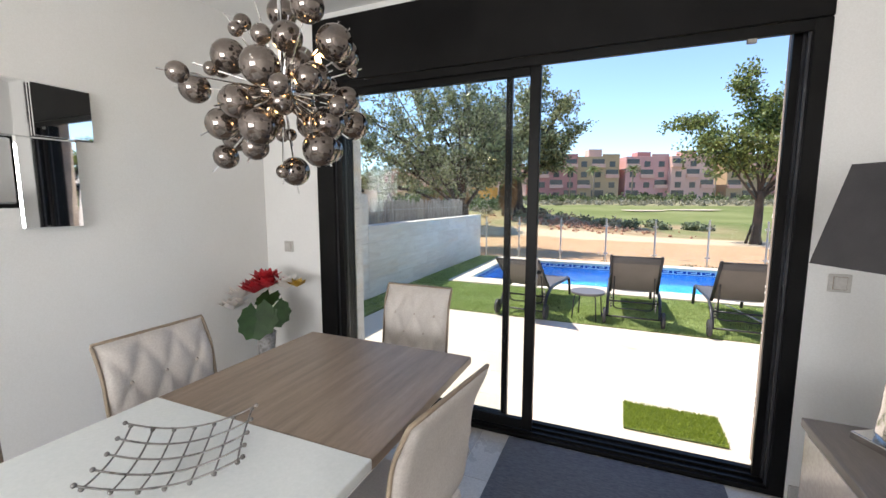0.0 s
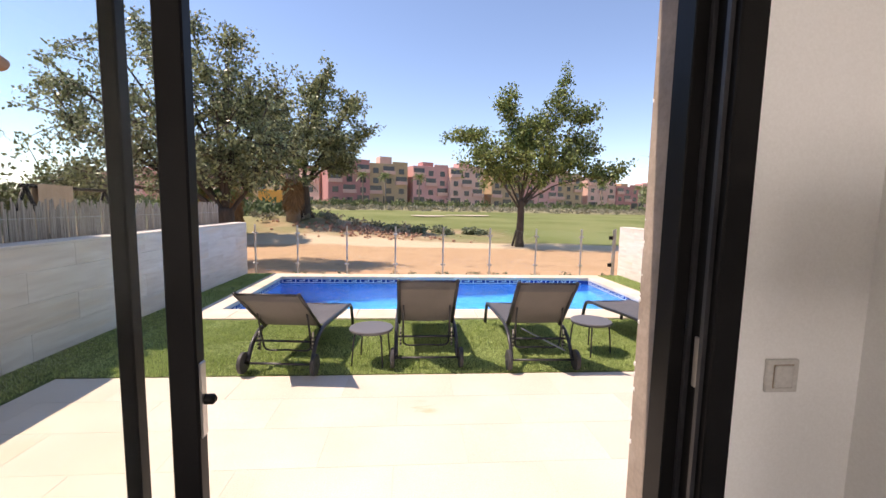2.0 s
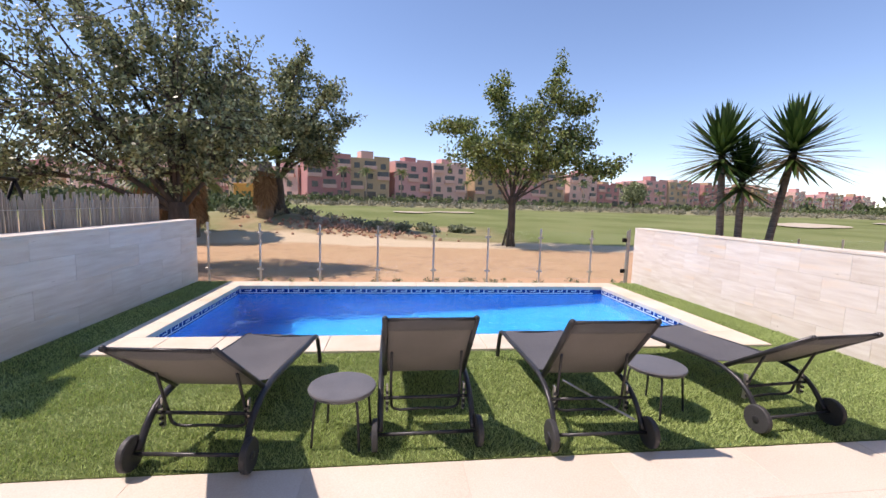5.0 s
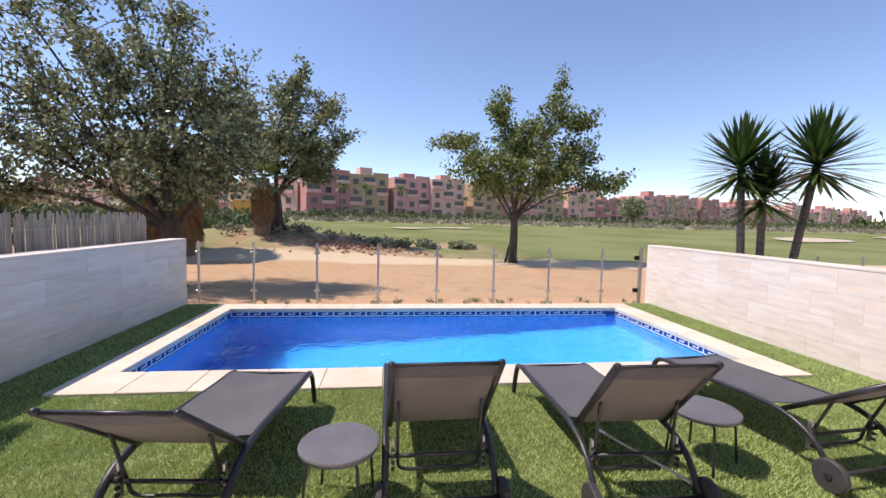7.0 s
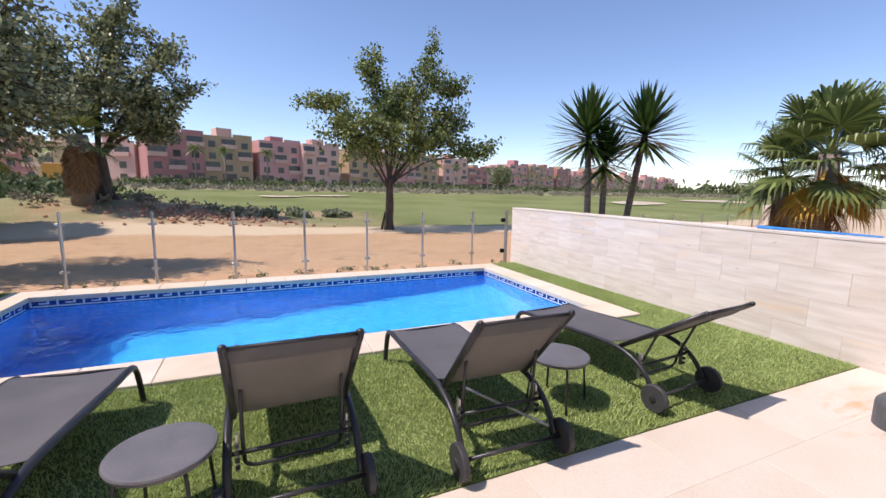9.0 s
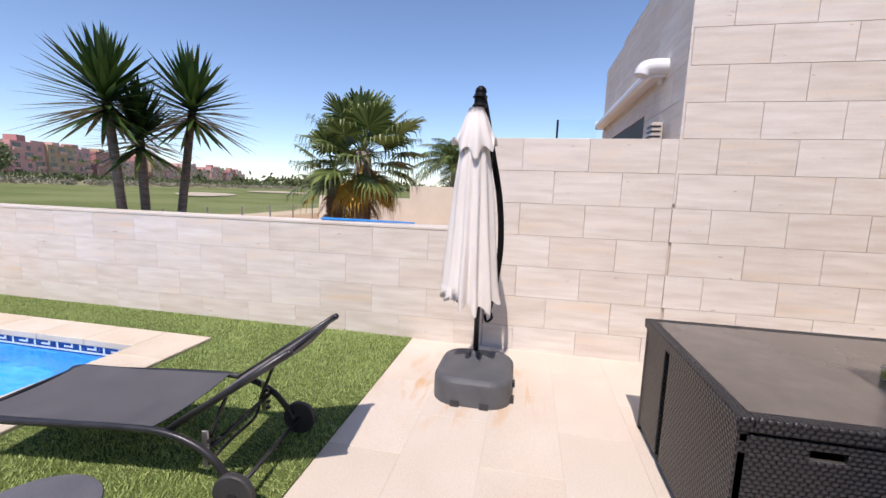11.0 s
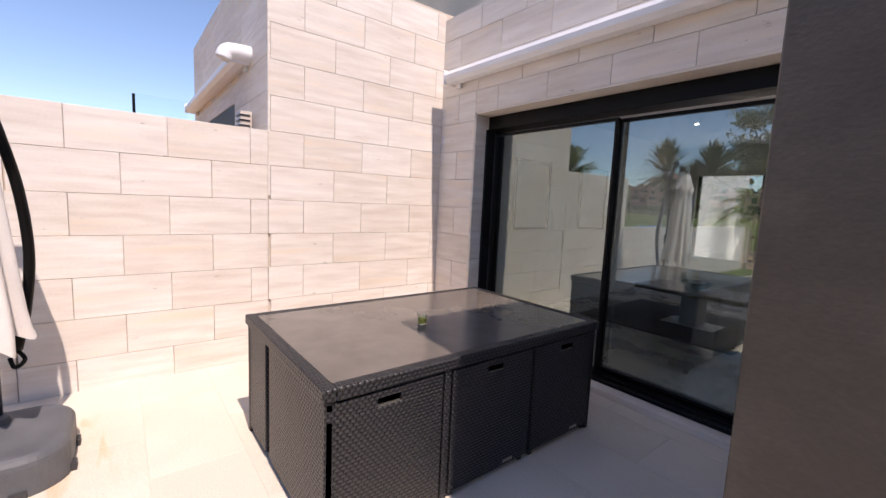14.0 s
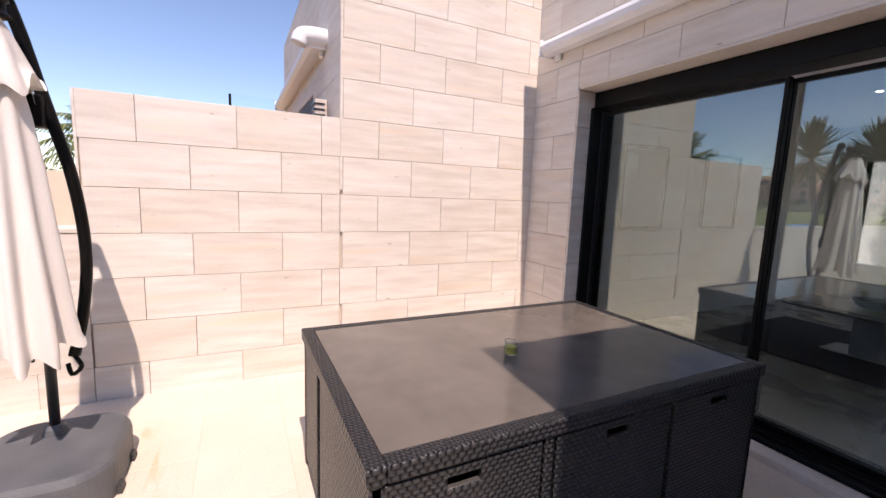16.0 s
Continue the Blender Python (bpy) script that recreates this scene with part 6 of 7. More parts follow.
def tree(m, label, trunk_h, trunk_r, lobes, clumps, leaves, size, material, seed, lean=(0, 0), twig=0.55):
    """Tapered trunk, limbs towards the lobes of the crown, and a twig with leaves along it for each clump.
    Lobes are (x, z, radius across, radius up, share) round the foot of the trunk; the crown is as deep as it is wide."""
    t = empty("tree", m, label, "tree")
    r = random.Random(seed)
    wood = bmesh.new()
    top = Vector((lean[0], lean[1], trunk_h))
    tube(smooth_path([(0, 0, -0.3), (0.03, 0.01, 0.1), (lean[0] * 0.5 + 0.04, lean[1] * 0.5, trunk_h * 0.55), tuple(top)], 4), trunk_r * 1.25, 10, wood, trunk_r * 0.8)
    for k in range(5):
        a = k * 1.2566 + 0.3
        tube([(trunk_r * 1.7 * math.cos(a), trunk_r * 1.7 * math.sin(a), -0.12), (trunk_r * 0.7 * math.cos(a), trunk_r * 0.7 * math.sin(a), trunk_h * 0.35)], trunk_r * 0.35, 6, wood, trunk_r * 0.2)
    boughs = []

    def limb(a, b, rad, bend):
        mid = a.lerp(b, 0.5) + Vector((r.uniform(-1, 1), r.uniform(-1, 1), r.uniform(-0.2, 1.0))) * bend
        pts = smooth_path([a, a.lerp(mid, 0.6) + Vector((0, 0, 0.1 * bend)), mid, b], 4)
        tube(pts, rad, 6, wood, rad * 0.35)
        return pts

    total = sum(l[4] for l in lobes)
    spots = []
    for x, z, rx, rz, share in lobes:
        depth = rx * (1.0 if rx > 0.7 else 1.3)
        y0 = r.uniform(-0.5, 0.5) * min(1.0, abs(x) * 0.5)
        c = Vector((x, y0, z))
        pts = limb(top - Vector((0, 0, r.uniform(0, 0.25) * trunk_h)), c, trunk_r * (0.20 + 0.10 * min(rx, 1.5)), 0.10 * (c - top).length)
        boughs += pts[3:]
        for k in range(max(2, int(rx * 3.2))):
            d = Vector((r.gauss(0, 1), r.gauss(0, 1), r.gauss(0.2, 1))).normalized()
            e = c + Vector((d.x * rx, d.y * depth, d.z * rz)) * 0.75
            boughs += limb(pts[r.randrange(6, len(pts))], e, trunk_r * 0.13, 0.12)[2:]
        for k in range(int(clumps * share / total)):
            d = Vector((r.gauss(0, 1), r.gauss(0, 1), r.gauss(0, 1))).normalized()
            q = r.random() ** 0.42 * (1.0 + 0.22 * max(0, r.gauss(0, 1)))
            spots.append(c + Vector((d.x * rx, d.y * depth, d.z * rz)) * q)
    net = np.array([tuple(b) for b in boughs])
    centres = []
    for p in spots:
        if p.z < 0.55:
            continue
        k = int(np.argmin(((net - np.array(tuple(p))) ** 2).sum(axis=1)))
        a = Vector(net[k])
        if (p - a).length > 3 * twig:
            a = p + (a - p).normalized() * 3 * twig
        e = p + Vector((r.uniform(-0.2, 0.2), r.uniform(-0.2, 0.2), r.uniform(-0.1, 0.35))) * twig
        tube([a, a.lerp(p, 0.5) + Vector((0, 0, 0.05)), p, e], 0.012 * trunk_r / 0.2, 3, wood, 0.004)
        for f in (0.35, 0.6, 0.85, 1.0):
            centres.append(tuple(a.lerp(p, f)))
        centres += [tuple(p.lerp(e, 0.5)), tuple(e)]
    part("trunk", wood, BARK, t, smooth=True)
    vs, fs = leaf_cloud(centres, leaves, size * 0.85, size, seed)
    ob = new("crown", sheet_mesh(vs, fs, "crown", material))
    ob.parent = t
    ob["kind"] = "stuff"
    return t


tree(pose(-5.0, 13.0, hill(-5, 13)), "broad grey-green tree with a short dark trunk behind the reed screen", 1.5, 0.24,
     [(0, 3.0, 1.8, 1.3, 9), (-2.2, 2.9, 1.7, 1.1, 7), (-3.3, 4.4, 1.1, 1.0, 3), (-1.2, 4.7, 1.5, 1.0, 6), (0.8, 4.4, 1.2, 1.0, 5), (1.3, 2.8, 1.1, 0.9, 5),
      (-3.6, 2.0, 1.0, 0.6, 3), (-2.9, 5.8, 0.4, 0.6, 0.8), (-1.9, 6.0, 0.35, 0.5, 0.6), (0.4, 5.7, 0.5, 0.5, 0.9), (-0.6, 6.1, 0.35, 0.5, 0.6)],
     1000, 5, 0.10, LEAF_A, 31, (0.12, 0.0), 0.5)
tree(pose(-5.6, 24.0, hill(-5.6, 24.0)), "grey-green tree on the dry mound", 1.7, 0.30,
     [(0, 4.4, 2.1, 1.6, 8), (1.6, 3.9, 1.5, 1.1, 5), (-1.5, 4.5, 1.5, 1.6, 5), (2.4, 5.5, 0.9, 0.8, 2), (0.6, 6.5, 1.0, 0.9, 3), (1.3, 7.5, 0.35, 0.5, 0.4), (3.2, 4.5, 0.5, 0.4, 0.6), (1.8, 2.9, 1.2, 0.6, 3), (-2.6, 5.4, 1.1, 1.1, 3)],
     660, 5, 0.165, LEAF_A, 44, (0, 0), 0.7)
tree(pose(4.95, 20.0, hill(4.95, 20)), "open-crowned green tree at the edge of the golf turf", 2.1, 0.17,
     [(0.1, 3.7, 2.1, 1.15, 9), (-2.3, 5.0, 1.1, 0.32, 1.8), (-1.6, 3.8, 1.2, 0.7, 3.5), (0.5, 5.1, 1.5, 0.85, 5.5), (1.75, 7.1, 0.22, 0.7, 0.6), (1.5, 6.2, 0.6, 0.6, 1.4),
      (2.9, 6.0, 0.8, 0.4, 1.4), (-0.7, 6.2, 0.55, 0.7, 1.6), (2.8, 4.7, 1.0, 0.6, 2.4), (3.8, 3.4, 1.0, 0.45, 2.2), (2.2, 3.8, 1.2, 0.8, 3.4)],
     760, 5, 0.14, LEAF_B, 57, (0.05, 0.0), 0.5)


def yucca(m, label, h, lean, leaves, reach, seed):
    y = empty("yucca", m, label, "yucca", "yuccas behind the wall")
    r = random.Random(seed)
    tr = smooth_path([(0, 0, 0), (lean[0] * 0.3, lean[1] * 0.3, h * 0.4), (lean[0] * 0.7, lean[1] * 0.7, h * 0.75), (lean[0], lean[1], h)], 5)
    part("trunk", tube(tr, 0.06, 10, None, 0.05), PALM_BARK, y, smooth=True)
    vs, fs = [], []
    top = Vector((lean[0], lean[1], h))
    for k in range(leaves):
        t = k / leaves
        a = k * 2.39996
        el = radians(88 - 112 * t ** 0.85) + r.uniform(-0.08, 0.08)
        d = Vector((math.cos(a) * math.cos(el), math.sin(a) * math.cos(el), math.sin(el)))
        side = Vector((-math.sin(a), math.cos(a), 0))
        ln = reach * r.uniform(0.85, 1.1) * (0.8 + 0.3 * t)
        base = top + Vector((0, 0, 0.16 - 0.34 * t)) + d * 0.03
        w = 0.031
        k0 = len(vs)
        for q, ww, dz in ((0, 0.7, 0), (0.35, 1.0, -0.005), (0.7, 0.75, -0.03)):
            p = base + d * ln * q + Vector((0, 0, dz * ln * (1 + t)))
            vs += [tuple(p - side * w * ww), tuple(p + side * w * ww)]
        vs.append(tuple(base + d * ln + Vector((0, 0, -0.08 * ln * (0.4 + t)))))
        fs += [(k0, k0 + 1, k0 + 3, k0 + 2), (k0 + 2, k0 + 3, k0 + 5, k0 + 4), (k0 + 4, k0 + 5, k0 + 6)]
    ob = new("leaf_rosette", sheet_mesh(vs, fs, "rosette", YUCCA_LEAF))
    ob.parent = y
    return y


yucca(pose(5.34, 8.98, -0.1), "tall yucca with a spiky green head", 2.52, (-0.16, 0.0), 210, 0.80, 1)
yucca(pose(5.52, 8.86, -0.1), "shorter yucca between two taller ones", 2.12, (0.0, 0.05), 150, 0.70, 2)
yucca(pose(5.78, 8.72, -0.1), "tall leaning yucca with a spiky green head", 2.58, (0.36, -0.05), 210, 0.82, 3)


def fan_palm(m, label, h, fronds, reach, seed, skirt=0, yellow=0, trunk_r=0.16):
    """Palm with fan leaves: each fan is a pleated disc of narrow blades on a stalk."""
    p = empty("fan_palm", m, label, "palm")
    r = random.Random(seed)
    part("trunk", tube([(0, 0, -0.2), (0.01, 0.02, h * 0.5), (0, 0, h)], trunk_r, 12, None, trunk_r * 0.85), PALM_BARK, p, smooth=True)
    sets = {"green": ([], []), "dry": ([], []), "yellow": ([], [])}

    def fan(base, d, stalk, rad, key, droop):
        vs, fs = sets[key]
        side = d.cross(Vector((0, 0, 1)))
        side = side.normalized() if side.length > 0.05 else Vector((1, 0, 0))
        up = side.cross(d).normalized()
        c = base + d * stalk - Vector((0, 0, 0.12 * stalk * droop))
        k0 = len(vs)
        vs += [tuple(base - side * 0.022), tuple(base + side * 0.022), tuple(c + side * 0.012), tuple(c - side * 0.012)]
        fs.append((k0, k0 + 1, k0 + 2, k0 + 3))
        n = 32
        for i in range(n):
            a = radians(-140 + 280 * i / (n - 1)) + r.uniform(-0.03, 0.03)
            q = d * math.cos(a) + side * math.sin(a)
            w = d * -math.sin(a) + side * math.cos(a)
            ln = rad * r.uniform(0.85, 1.05) * (0.75 + 0.25 * math.cos(a))
            lift = up * (0.10 * ln * abs(math.sin(a)))
            sag = Vector((0, 0, -1)) * ln * 0.17 * droop
            k0 = len(vs)
            bw = 0.055 * ln
            mid = c + q * ln * 0.55 + lift
            far = c + q * ln * 0.85 + lift * 0.6 + sag * 0.35
            vs += [tuple(c), tuple(mid + w * bw), tuple(far + w * bw * 0.4), tuple(far + q * ln * 0.08 + sag * (1.1 + r.uniform(0, 0.5))),
                   tuple(far - w * bw * 0.4), tuple(mid - w * bw - Vector((0, 0, 0.02 * ln)))]
            fs += [(k0, k0 + 1, k0 + 5), (k0 + 1, k0 + 2, k0 + 4, k0 + 5), (k0 + 2, k0 + 3, k0 + 4)]

    for k in range(fronds):
        t = k / fronds
        a = k * 2.39996
        el = radians(82 - 118 * t)
        d = Vector((math.cos(a) * math.cos(el), math.sin(a) * math.cos(el), math.sin(el)))
        fan(Vector((0, 0, h - 0.05)), d, reach * r.uniform(0.5, 0.65), reach * r.uniform(0.45, 0.6), "green", 0.5 + t)
    for k in range(yellow):
        a = r.uniform(0, 6.28)
        el = radians(r.uniform(-62, -35))
        fan(Vector((0, 0, h - 0.1)), Vector((math.cos(a) * math.cos(el), math.sin(a) * math.cos(el), math.sin(el))), reach * 0.5, reach * 0.42, "yellow", 1.4)
    for k in range(skirt):
        a = k * 2.39996
        el = radians(-72 + r.uniform(-8, 14))
        fan(Vector((0, 0, h - 0.1 - 0.5 * h * (k % 5) / 5)), Vector((math.cos(a) * math.cos(el), math.sin(a) * math.cos(el), math.sin(el))), reach * 0.3, reach * 0.42, "dry", 1.0)
    for key, mtl, name in (("green", PALM_LEAF, "fan_leaves"), ("dry", DRY_LEAF, "dry_skirt"), ("yellow", YELLOW_LEAF, "yellowed_leaves")):
        if sets[key][0]:
            ob = new(name, sheet_mesh(*sets[key], name, mtl))
            ob.parent = p
    return p


fan_palm(pose(8.1, 6.95, -0.1), "fan palm with drooping and yellowed leaves behind the wall", 2.2, 36, 1.2, 5, 5, 7)
fan_palm(pose(8.9, 7.9, -0.1), "short fan palm with a rough trunk behind the wall", 1.9, 16, 1.0, 12, 8, 2)
fan_palm(pose(-8.95, 19.5, hill(-8.95, 19.5)), "fan palm with a brown skirt of dead leaves", 2.7, 26, 1.7, 6, 70, 0, 0.25)
fan_palm(pose(-7.6, 19.7, hill(-7.6, 19.7)), "fan palm with a brown skirt of dead leaves", 2.6, 26, 1.6, 7, 70, 0, 0.25)
fan_palm(pose(-5.85, 22.9, hill(-5.85, 22.9)), "fan palm with a wide brown skirt of dead leaves", 2.5, 22, 1.5, 8, 90, 0, 0.36)


def feather_palm(m, label, h, fronds, reach, seed, group=""):
    p = empty("feather_palm", m, label, "palm", group)
    r = random.Random(seed)
    part("trunk", tube([(0, 0, -0.3), (0.03 * h / 3, 0, h * 0.5), (0, 0, h)], 0.05 * reach + 0.08, 8, None, 0.04 * reach + 0.06), PALM_BARK, p, smooth=True)
    vs, fs = [], []
    for k in range(fronds):
        a = k * 2.39996
        el = radians(75 - 85 * k / fronds)
        prev = None
        for i in range(19):
            s = i / 18
            p0 = Vector((math.cos(a), math.sin(a), 0)) * reach * s * math.cos(el * (1 - 0.2 * s)) + Vector((0, 0, h + reach * (s * math.sin(el) - 0.55 * s * s)))
            side = Vector((-math.sin(a), math.cos(a), 0))
            if prev is not None:
                along = (p0 - prev)
                k0 = len(vs)
                vs += [tuple(prev - side * 0.012 * reach), tuple(prev + side * 0.012 * reach), tuple(p0 + side * 0.010 * reach), tuple(p0 - side * 0.010 * reach)]
                fs.append((k0, k0 + 1, k0 + 2, k0 + 3))
                for sg in (-1, 1):
                    k0 = len(vs)
                    ln = reach * 0.30 * math.sin(math.pi * min(0.12 + 0.85 * s, 1)) * r.uniform(0.85, 1.1)
                    tip = p0 + side * sg * ln * 0.75 + along * 2.0 + Vector((0, 0, -0.55 * ln))
                    half = p0 + side * sg * ln * 0.5 + along * 0.9 + Vector((0, 0, -0.08 * ln))
                    vs += [tuple(prev + along * 0.35), tuple(half), tuple(tip), tuple(half - along * 0.65), tuple(p0)]
                    fs.append((k0, k0 + 4, k0 + 1, k0 + 3))
                    fs.append((k0 + 3, k0 + 1, k0 + 2))
            prev = p0
    ob = new("fronds", sheet_mesh(vs, fs, "fronds", PALM_LEAF))
    ob.parent = p
    return p


feather_palm(pose(21, 7.6, -0.1), "date palm with arching fronds beyond the gardens", 3.0, 30, 2.4, 1)
feather_palm(pose(22.5, 7.0, -0.1), "smaller date palm beyond the gardens", 2.5, 26, 2.0, 2)
feather_palm(pose(4.6, -9.3, 0.0), "slender palm in the front garden", 1.7, 18, 1.0, 3)

# ---- the next plots ----
ng = wall("neighbour_far_wall", 13.0, 13.2, 7.5, END, -0.12, 1.2, "low cream wall of the next garden", CREAM_RENDER)
wall("neighbour_far_wall", 13.0, 13.2, -3.0, 7.499, -0.12, 1.58, "cream wall of the next garden", CREAM_RENDER)
nf = empty("neighbour_fence", pose(0, 10.6, 0), "glass panel fence of the next garden", "fence")
for k in range(8):
    x = 5.3 + 1.08 * k
    part("post", lathe([(0.02, -0.2), (0.02, 0.95)], 8), STEEL, nf).location = (x, 0, 0)
    g = part("pane", box(x + 0.03, x + 1.05, -0.005, 0.005, 0.05, 0.92), FENCE_GLASS, nf)
    g.visible_shadow = False


def west_house():
    h = empty("neighbour_house", pose(-4.5, 6.35, -0.6), "white house with a terracotta tile eave beyond the boundary wall", "house")
    part("wall", box(-6, -0.80, -6, -0.65, 0.48, 3.35), PLASTER, h)
    part("eave", box(-6.2, 0.05, -6.2, 0.0, 3.35, 3.50, 0.01, seg=1), PLASTER, h, "white eave")
    own = bmesh.new()
    v = [own.verts.new(q) for q in ((-6.3, 0.12, 3.51), (0.15, 0.12, 3.51), (0.15, -6.3, 3.51), (-6.3, -6.3, 3.51), (-4.5, -3.0, 5.2), (-2.5, -3.0, 5.2))]
    for f in ((0, 1, 5, 4), (1, 2, 5), (2, 3, 4, 5), (3, 0, 4), (3, 2, 1, 0)):
        own.faces.new([v[i] for i in f])
    roof = part("roof", own, TERRACOTTA, h, "terracotta tile roof")
    tile = mesh_of(tube([(0, 0, 0), (0, -0.3, 0.10), (0, -0.6, 0.26)], 0.075, 8), "roof_tile", TERRACOTTA, True)
    for k in range(24):
        ob = new("roof_tile", tile)
        ob.parent = roof
        ob.location = (-5.3 + 0.235 * k, 0.16, 3.53)
    for k in range(10):
        ob = new("roof_tile", tile)
        ob.parent = roof
        ob.matrix_local = pose(0.18, -0.15 - 0.235 * k, 3.53, 0, 0, -90)


west_house()

def garden_swing():
    """A dark tube frame with a beam on A-shaped legs and a beige canvas hanging over it."""
    g = empty("garden_swing", pose(-5.45, 8.0, -0.12, 0, 0, 17), "dark framed garden swing with beige canvas behind the reed screen", "swing seat")
    part("beam", tube([(0, -0.3, 1.80), (0, 2.75, 1.80)], 0.03, 8), BLACK_ALU, g, smooth=True)
    for y in (-0.2, 2.65):
        for side in (-1, 1):
            part("leg", tube([(0, y, 1.80), (side * 0.55, y, 0.0)], 0.028, 8), BLACK_ALU, g, smooth=True)
        part("brace", tube([(-0.3, y, 0.85), (0.3, y, 0.85)], 0.018, 6), BLACK_ALU, g, smooth=True)
    cl = bmesh.new()
    box(-0.045, 0.045, 0.05, 1.15, 1.832, 1.838, bm=cl)
    box(0.036, 0.044, 0.05, 1.15, 1.05, 1.832, bm=cl)
    box(-0.044, -0.036, 0.05, 1.15, 1.05, 1.832, bm=cl)
    part("canvas", cl, BEIGE_CANVAS, g, "beige canvas draped over the beam")


garden_swing()
fan_palm(pose(-9.0, 10.2, -0.12), "fan palm beyond the neighbour's house", 3.2, 22, 1.0, 17, 14, 0)

# ---- flats across the golf course ----
win_mesh = None


def flats(x, y, turn, blocks, label, ground):
    """Terraced flats: blocks of (offset, width, depth, storeys, colour), with recessed windows, balconies and stepped roofs."""
    global win_mesh
    if win_mesh is None:
        win_mesh = {"win": mesh_of(box(-0.7, 0.7, -0.06, 0.05, 0, 1.35), "window", DARK_GLASS),
                    "gal": mesh_of(box(-1.5, 1.5, -0.06, 0.05, 0, 1.9), "loggia", DARK_GLASS),
                    "par": mesh_of(box(-1.65, 1.65, -0.55, -0.05, -0.15, 0.75), "balcony", PINKS[3])}
    b = empty("apartment_building", pose(x, y, ground, 0, 0, turn), label, "building", "flats across the golf course")
    r = random.Random(int(x * 7 + y))
    for off, w, d, st, col in blocks:
        h = st * 2.55 + 0.6
        dy = r.uniform(-1.2, 1.2)
        wl_ = part("wall", box(off, off + w, dy, dy + d, -1.5, h, 0.04, seg=1), PINKS[col], b)
        part("roof_hut", box(off + w * 0.3, off + w * 0.3 + 3.2, dy + 1.0, dy + 4.5, h, h + r.uniform(1.0, 2.0)), PINKS[(col + 1) % 4], b)
        part("parapet", box(off + w * 0.6, off + w, dy, dy + 0.3, h, h + 0.6), PINKS[col], b)
        cols = max(2, int(w / 3.4))
        for s in range(st):
            for k in range(cols):
                cx = off + (k + 0.5) * w / cols
                kind = "gal" if (k + s + col) % 3 == 0 else "win"
                ob = new("window" if kind == "win" else "loggia", win_mesh[kind])
                ob.parent = wl_
                ob.location = (cx, dy, 0.6 + 2.55 * s)
                if kind == "gal" and s:
                    o2 = new("balcony", win_mesh["par"])
                    o2.parent = wl_
                    o2.location = (cx, dy, 0.6 + 2.55 * s)
    return b


rb = random.Random(77)
row = [(x, 108 + 112 * (x + 12) / 285, 21.5) for x in (-20.0, 0.8, 23.6, 59.25, 94.9, 130.5, 166.1, 201.75, 237.4, 273.0)]
for k, (x, y, a) in enumerate(row):
    bl, off = [], 0.0
    for j in range(3 if k > 1 else 2):
        w = rb.choice((11.0, 12.0, 13.0)) if k > 1 else 10.4
        bl.append((off, w, rb.uniform(8, 11), 4 if j == 0 or k < 3 else rb.choice((3, 4)), (k + 2 * j) % 4 if k > 1 else ((1, 2), (0, 3))[k][j]))
        off += w - 0.02
    flats(x, y, a, bl, "pink and ochre terraced flats across the golf course", 1.35)
for k in range(4):
    x, y = -50 - 27 * k, 122 + 14 * k
    bl, off = [], 0.0
    for j in range(3):
        w = rb.choice((8.0, 9.0, 10.0))
        bl.append((off, w, 9.0, rb.choice((3, 3, 4)), (k + j + 1) % 4))
        off += w - 0.02
    flats(x, y, -20, bl, "pink terraced flats partly hidden by trees", 1.35)
solo("orange_kiosk", box(-32, -27, 92, 96, 0.9, 4.3, 0.05, seg=1), ORANGE, "low orange building behind the trees", "building")
pal = feather_palm(pose(-6, 100, 1.2), "tall slim palm in front of the flats", 7.0, 16, 2.2, 9, "palms in front of the flats")
for k in range(16):
    x = -14 + 15.5 * k + rb.uniform(-4, 4)
    y = 99 + 6.3 * k + rb.uniform(-2, 2)
    copy_thing(pal, pose(x, y, 1.2, 0, 0, rb.uniform(0, 360)) @ Matrix.Scale(rb.uniform(0.75, 1.1), 4))


def scrub(name, label, count, area, size, material, seed, per=22, ground=True):
    r = random.Random(seed)
    cs, sc = [], []
    for k in range(count):
        x, y = r.uniform(area[0], area[1]), r.uniform(area[2], area[3])
        h = size * r.uniform(0.5, 1.3)
        for q in range(3):
            cs.append((x + r.uniform(-h, h) * 0.6, y + r.uniform(-h, h) * 0.6, hill(x, y) + h * r.uniform(0.15, 0.55) + (1.35 if y < -5 else 0)))
    vs, fs = leaf_cloud(cs, per, size * 0.30, size * 0.42, seed, -0.6)
    solo_mesh = new(name, sheet_mesh(vs, fs, name, material))
    tagged(solo_mesh, label, "shrubs", kind="stuff")


scrub("dry_shrubs", "low dry shrubs on the mound", 40, (-9, 0.5, 22.5, 28), 0.34, SCRUB, 61)
scrub("green_shrubs", "low green shrubs on the mound", 16, (-10, 0.0, 24.0, 27), 0.26, SAGE, 62)
for k, (x, y, h) in enumerate(((0.6, 23.5, 0.35), (1.7, 25.0, 0.42), (2.1, 24.3, 0.30), (3.5, 25.2, 0.42), (4.1, 25.6, 0.36), (-1.0, 23.2, 0.28))):
    scrub("sage_bush", "low grey-green tuft on the sandy ground", 3, (x - 0.25, x + 0.25, y - 0.2, y + 0.2), h, SAGE, 80 + k, 60)
scrub("rough_strip", "belt of dry grey grasses along the fairway", 900, (-75, 130, 68, 84), 0.75, SCRUB, 63, 12)
scrub("hedge", "green hedge before the flats", 420, (-80, 150, 88, 104), 1.4, SCRUB_GREEN, 64, 16)
scrub("bushes", "dark green bushes beyond the reed screen", 150, (-60, -14, 40, 60), 1.3, SCRUB_GREEN, 67, 40)


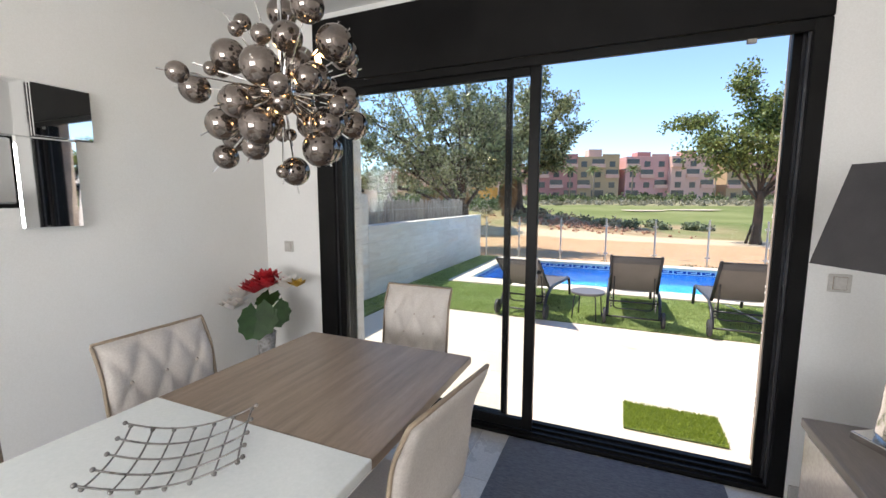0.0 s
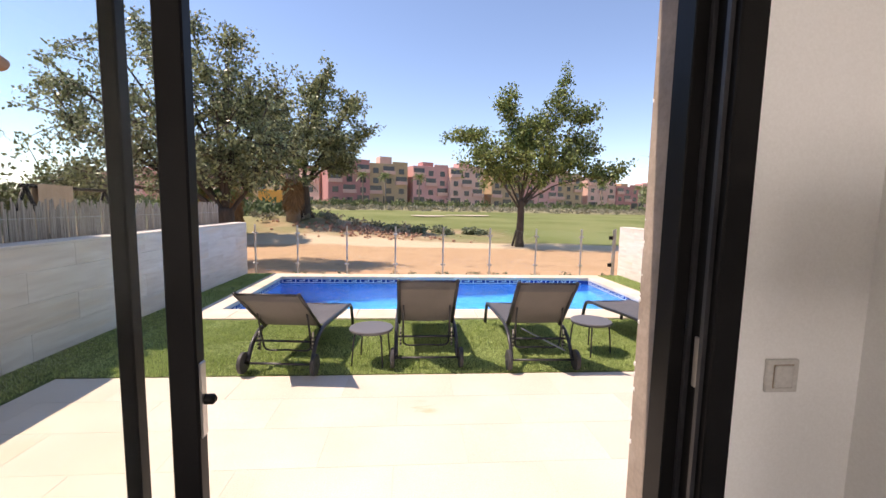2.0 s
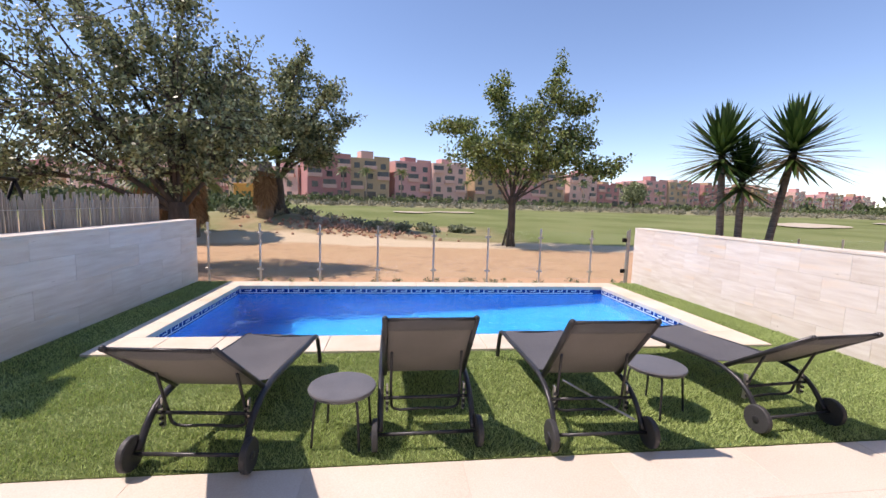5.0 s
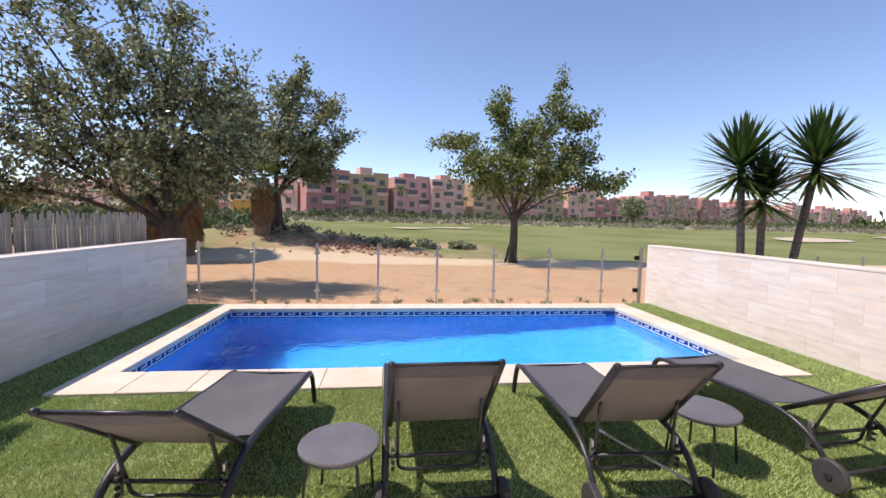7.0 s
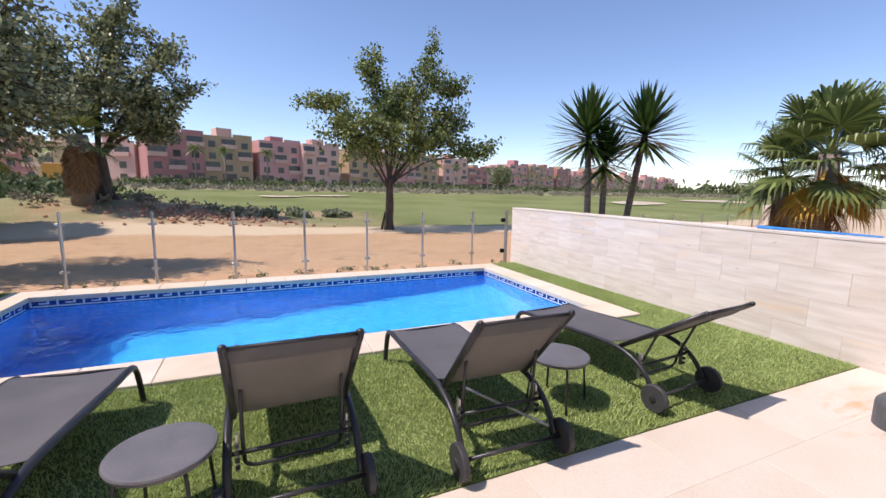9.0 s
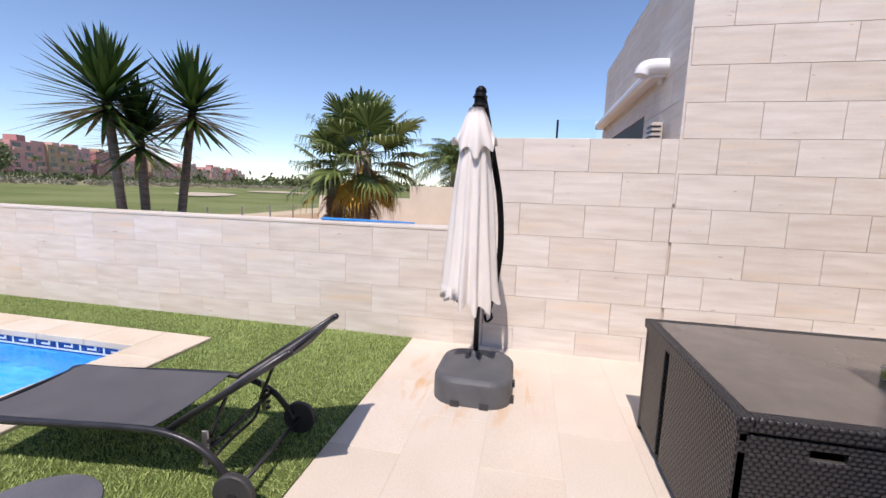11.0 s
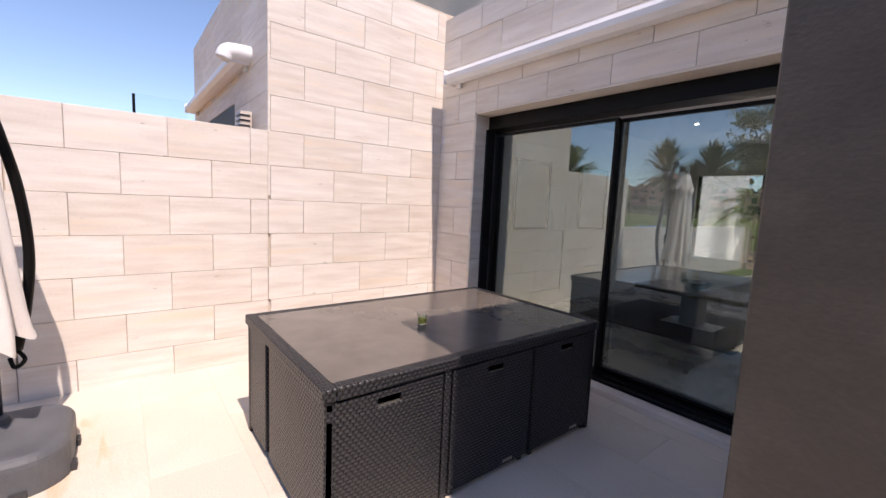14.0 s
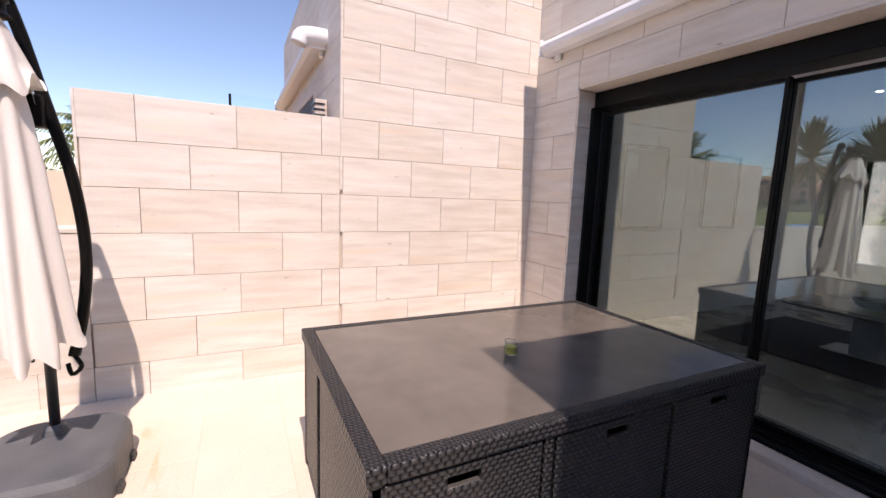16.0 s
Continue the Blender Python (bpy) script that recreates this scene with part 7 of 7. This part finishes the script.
def bunker(x, y, rx, ry, turn, seed):
    """A pale sand hollow with a wavering edge."""
    r = random.Random(seed)
    vs, fs = [(x, y, hill(x, y) + 0.10)], []
    n = 28
    for i in range(n):
        a = 2 * math.pi * i / n
        k = 1 + 0.18 * math.sin(2 * a + seed) + 0.10 * math.sin(3 * a)
        px, py = rx * k * math.cos(a), ry * k * math.sin(a)
        qx, qy = x + px * math.cos(turn) - py * math.sin(turn), y + px * math.sin(turn) + py * math.cos(turn)
        vs.append((qx, qy, hill(qx, qy) + 0.10))
        fs.append((0, i + 1, (i + 1) % n + 1))
    tagged(new("sand_bunker", sheet_mesh(vs, fs, "sand_bunker", SAND)), "pale sand bunker in the golf turf", "bunker", kind="structure")


bunker(2.2, 50.0, 1.9, 2.2, 0.0, 1)
bunker(7.4, 53.5, 2.4, 2.2, 0.2, 2)
bunker(46.0, 43.5, 7.0, 3.2, 0.75, 3)
bunker(72.0, 50.0, 9.0, 4.0, 0.3, 4)
scrub("weeds", "dry weeds along the fence", 26, (-3.4, 5.0, 10.85, 11.3), 0.09, SAGE, 65, 14)
scrub("front_hedge", "green shrubs along the street wall", 34, (2.0, 6.5, -13.2, -11.6), 1.0, SCRUB_GREEN, 68, 40)
tree(pose(-10.6, 12.0, -0.12), "dense dark green shrub beyond the high garden wall", 0.7, 0.10, [(0, 1.5, 1.6, 0.9, 3), (-1.6, 1.7, 1.2, 0.9, 2), (1.3, 1.3, 0.9, 0.7, 1.4)], 330, 5, 0.12, SCRUB_GREEN, 69)
scrub("far_trees", "distant green trees on the horizon", 90, (150, 420, 60, 150), 5.0, SCRUB_GREEN, 66, 20)
tree(pose(46, 78, 1.1), "dark round tree before the flats", 1.4, 0.22, [(0, 3.0, 2.0, 1.6, 1), (0.3, 4.2, 1.2, 1.0, 0.6)], 160, 6, 0.4, LEAF_A, 71)


def rubble():
    r = random.Random(14)
    bm = bmesh.new()
    for k in range(240):
        x, y = r.gauss(-2.2, 1.9), r.gauss(22.3, 0.7)
        s = r.uniform(0.03, 0.11)
        own = bmesh.new()
        bmesh.ops.create_icosphere(own, subdivisions=1, radius=s)
        for v in own.verts:
            v.co *= r.uniform(0.7, 1.2)
        merge(bm, own, pose(x, y, hill(x, y) + s * 0.3, r.uniform(0, 180), r.uniform(0, 180), 0))
    solo("rubble", bm, TERRACOTTA, "scattered reddish stones on the dry mound", "stones", kind="stuff")


rubble()
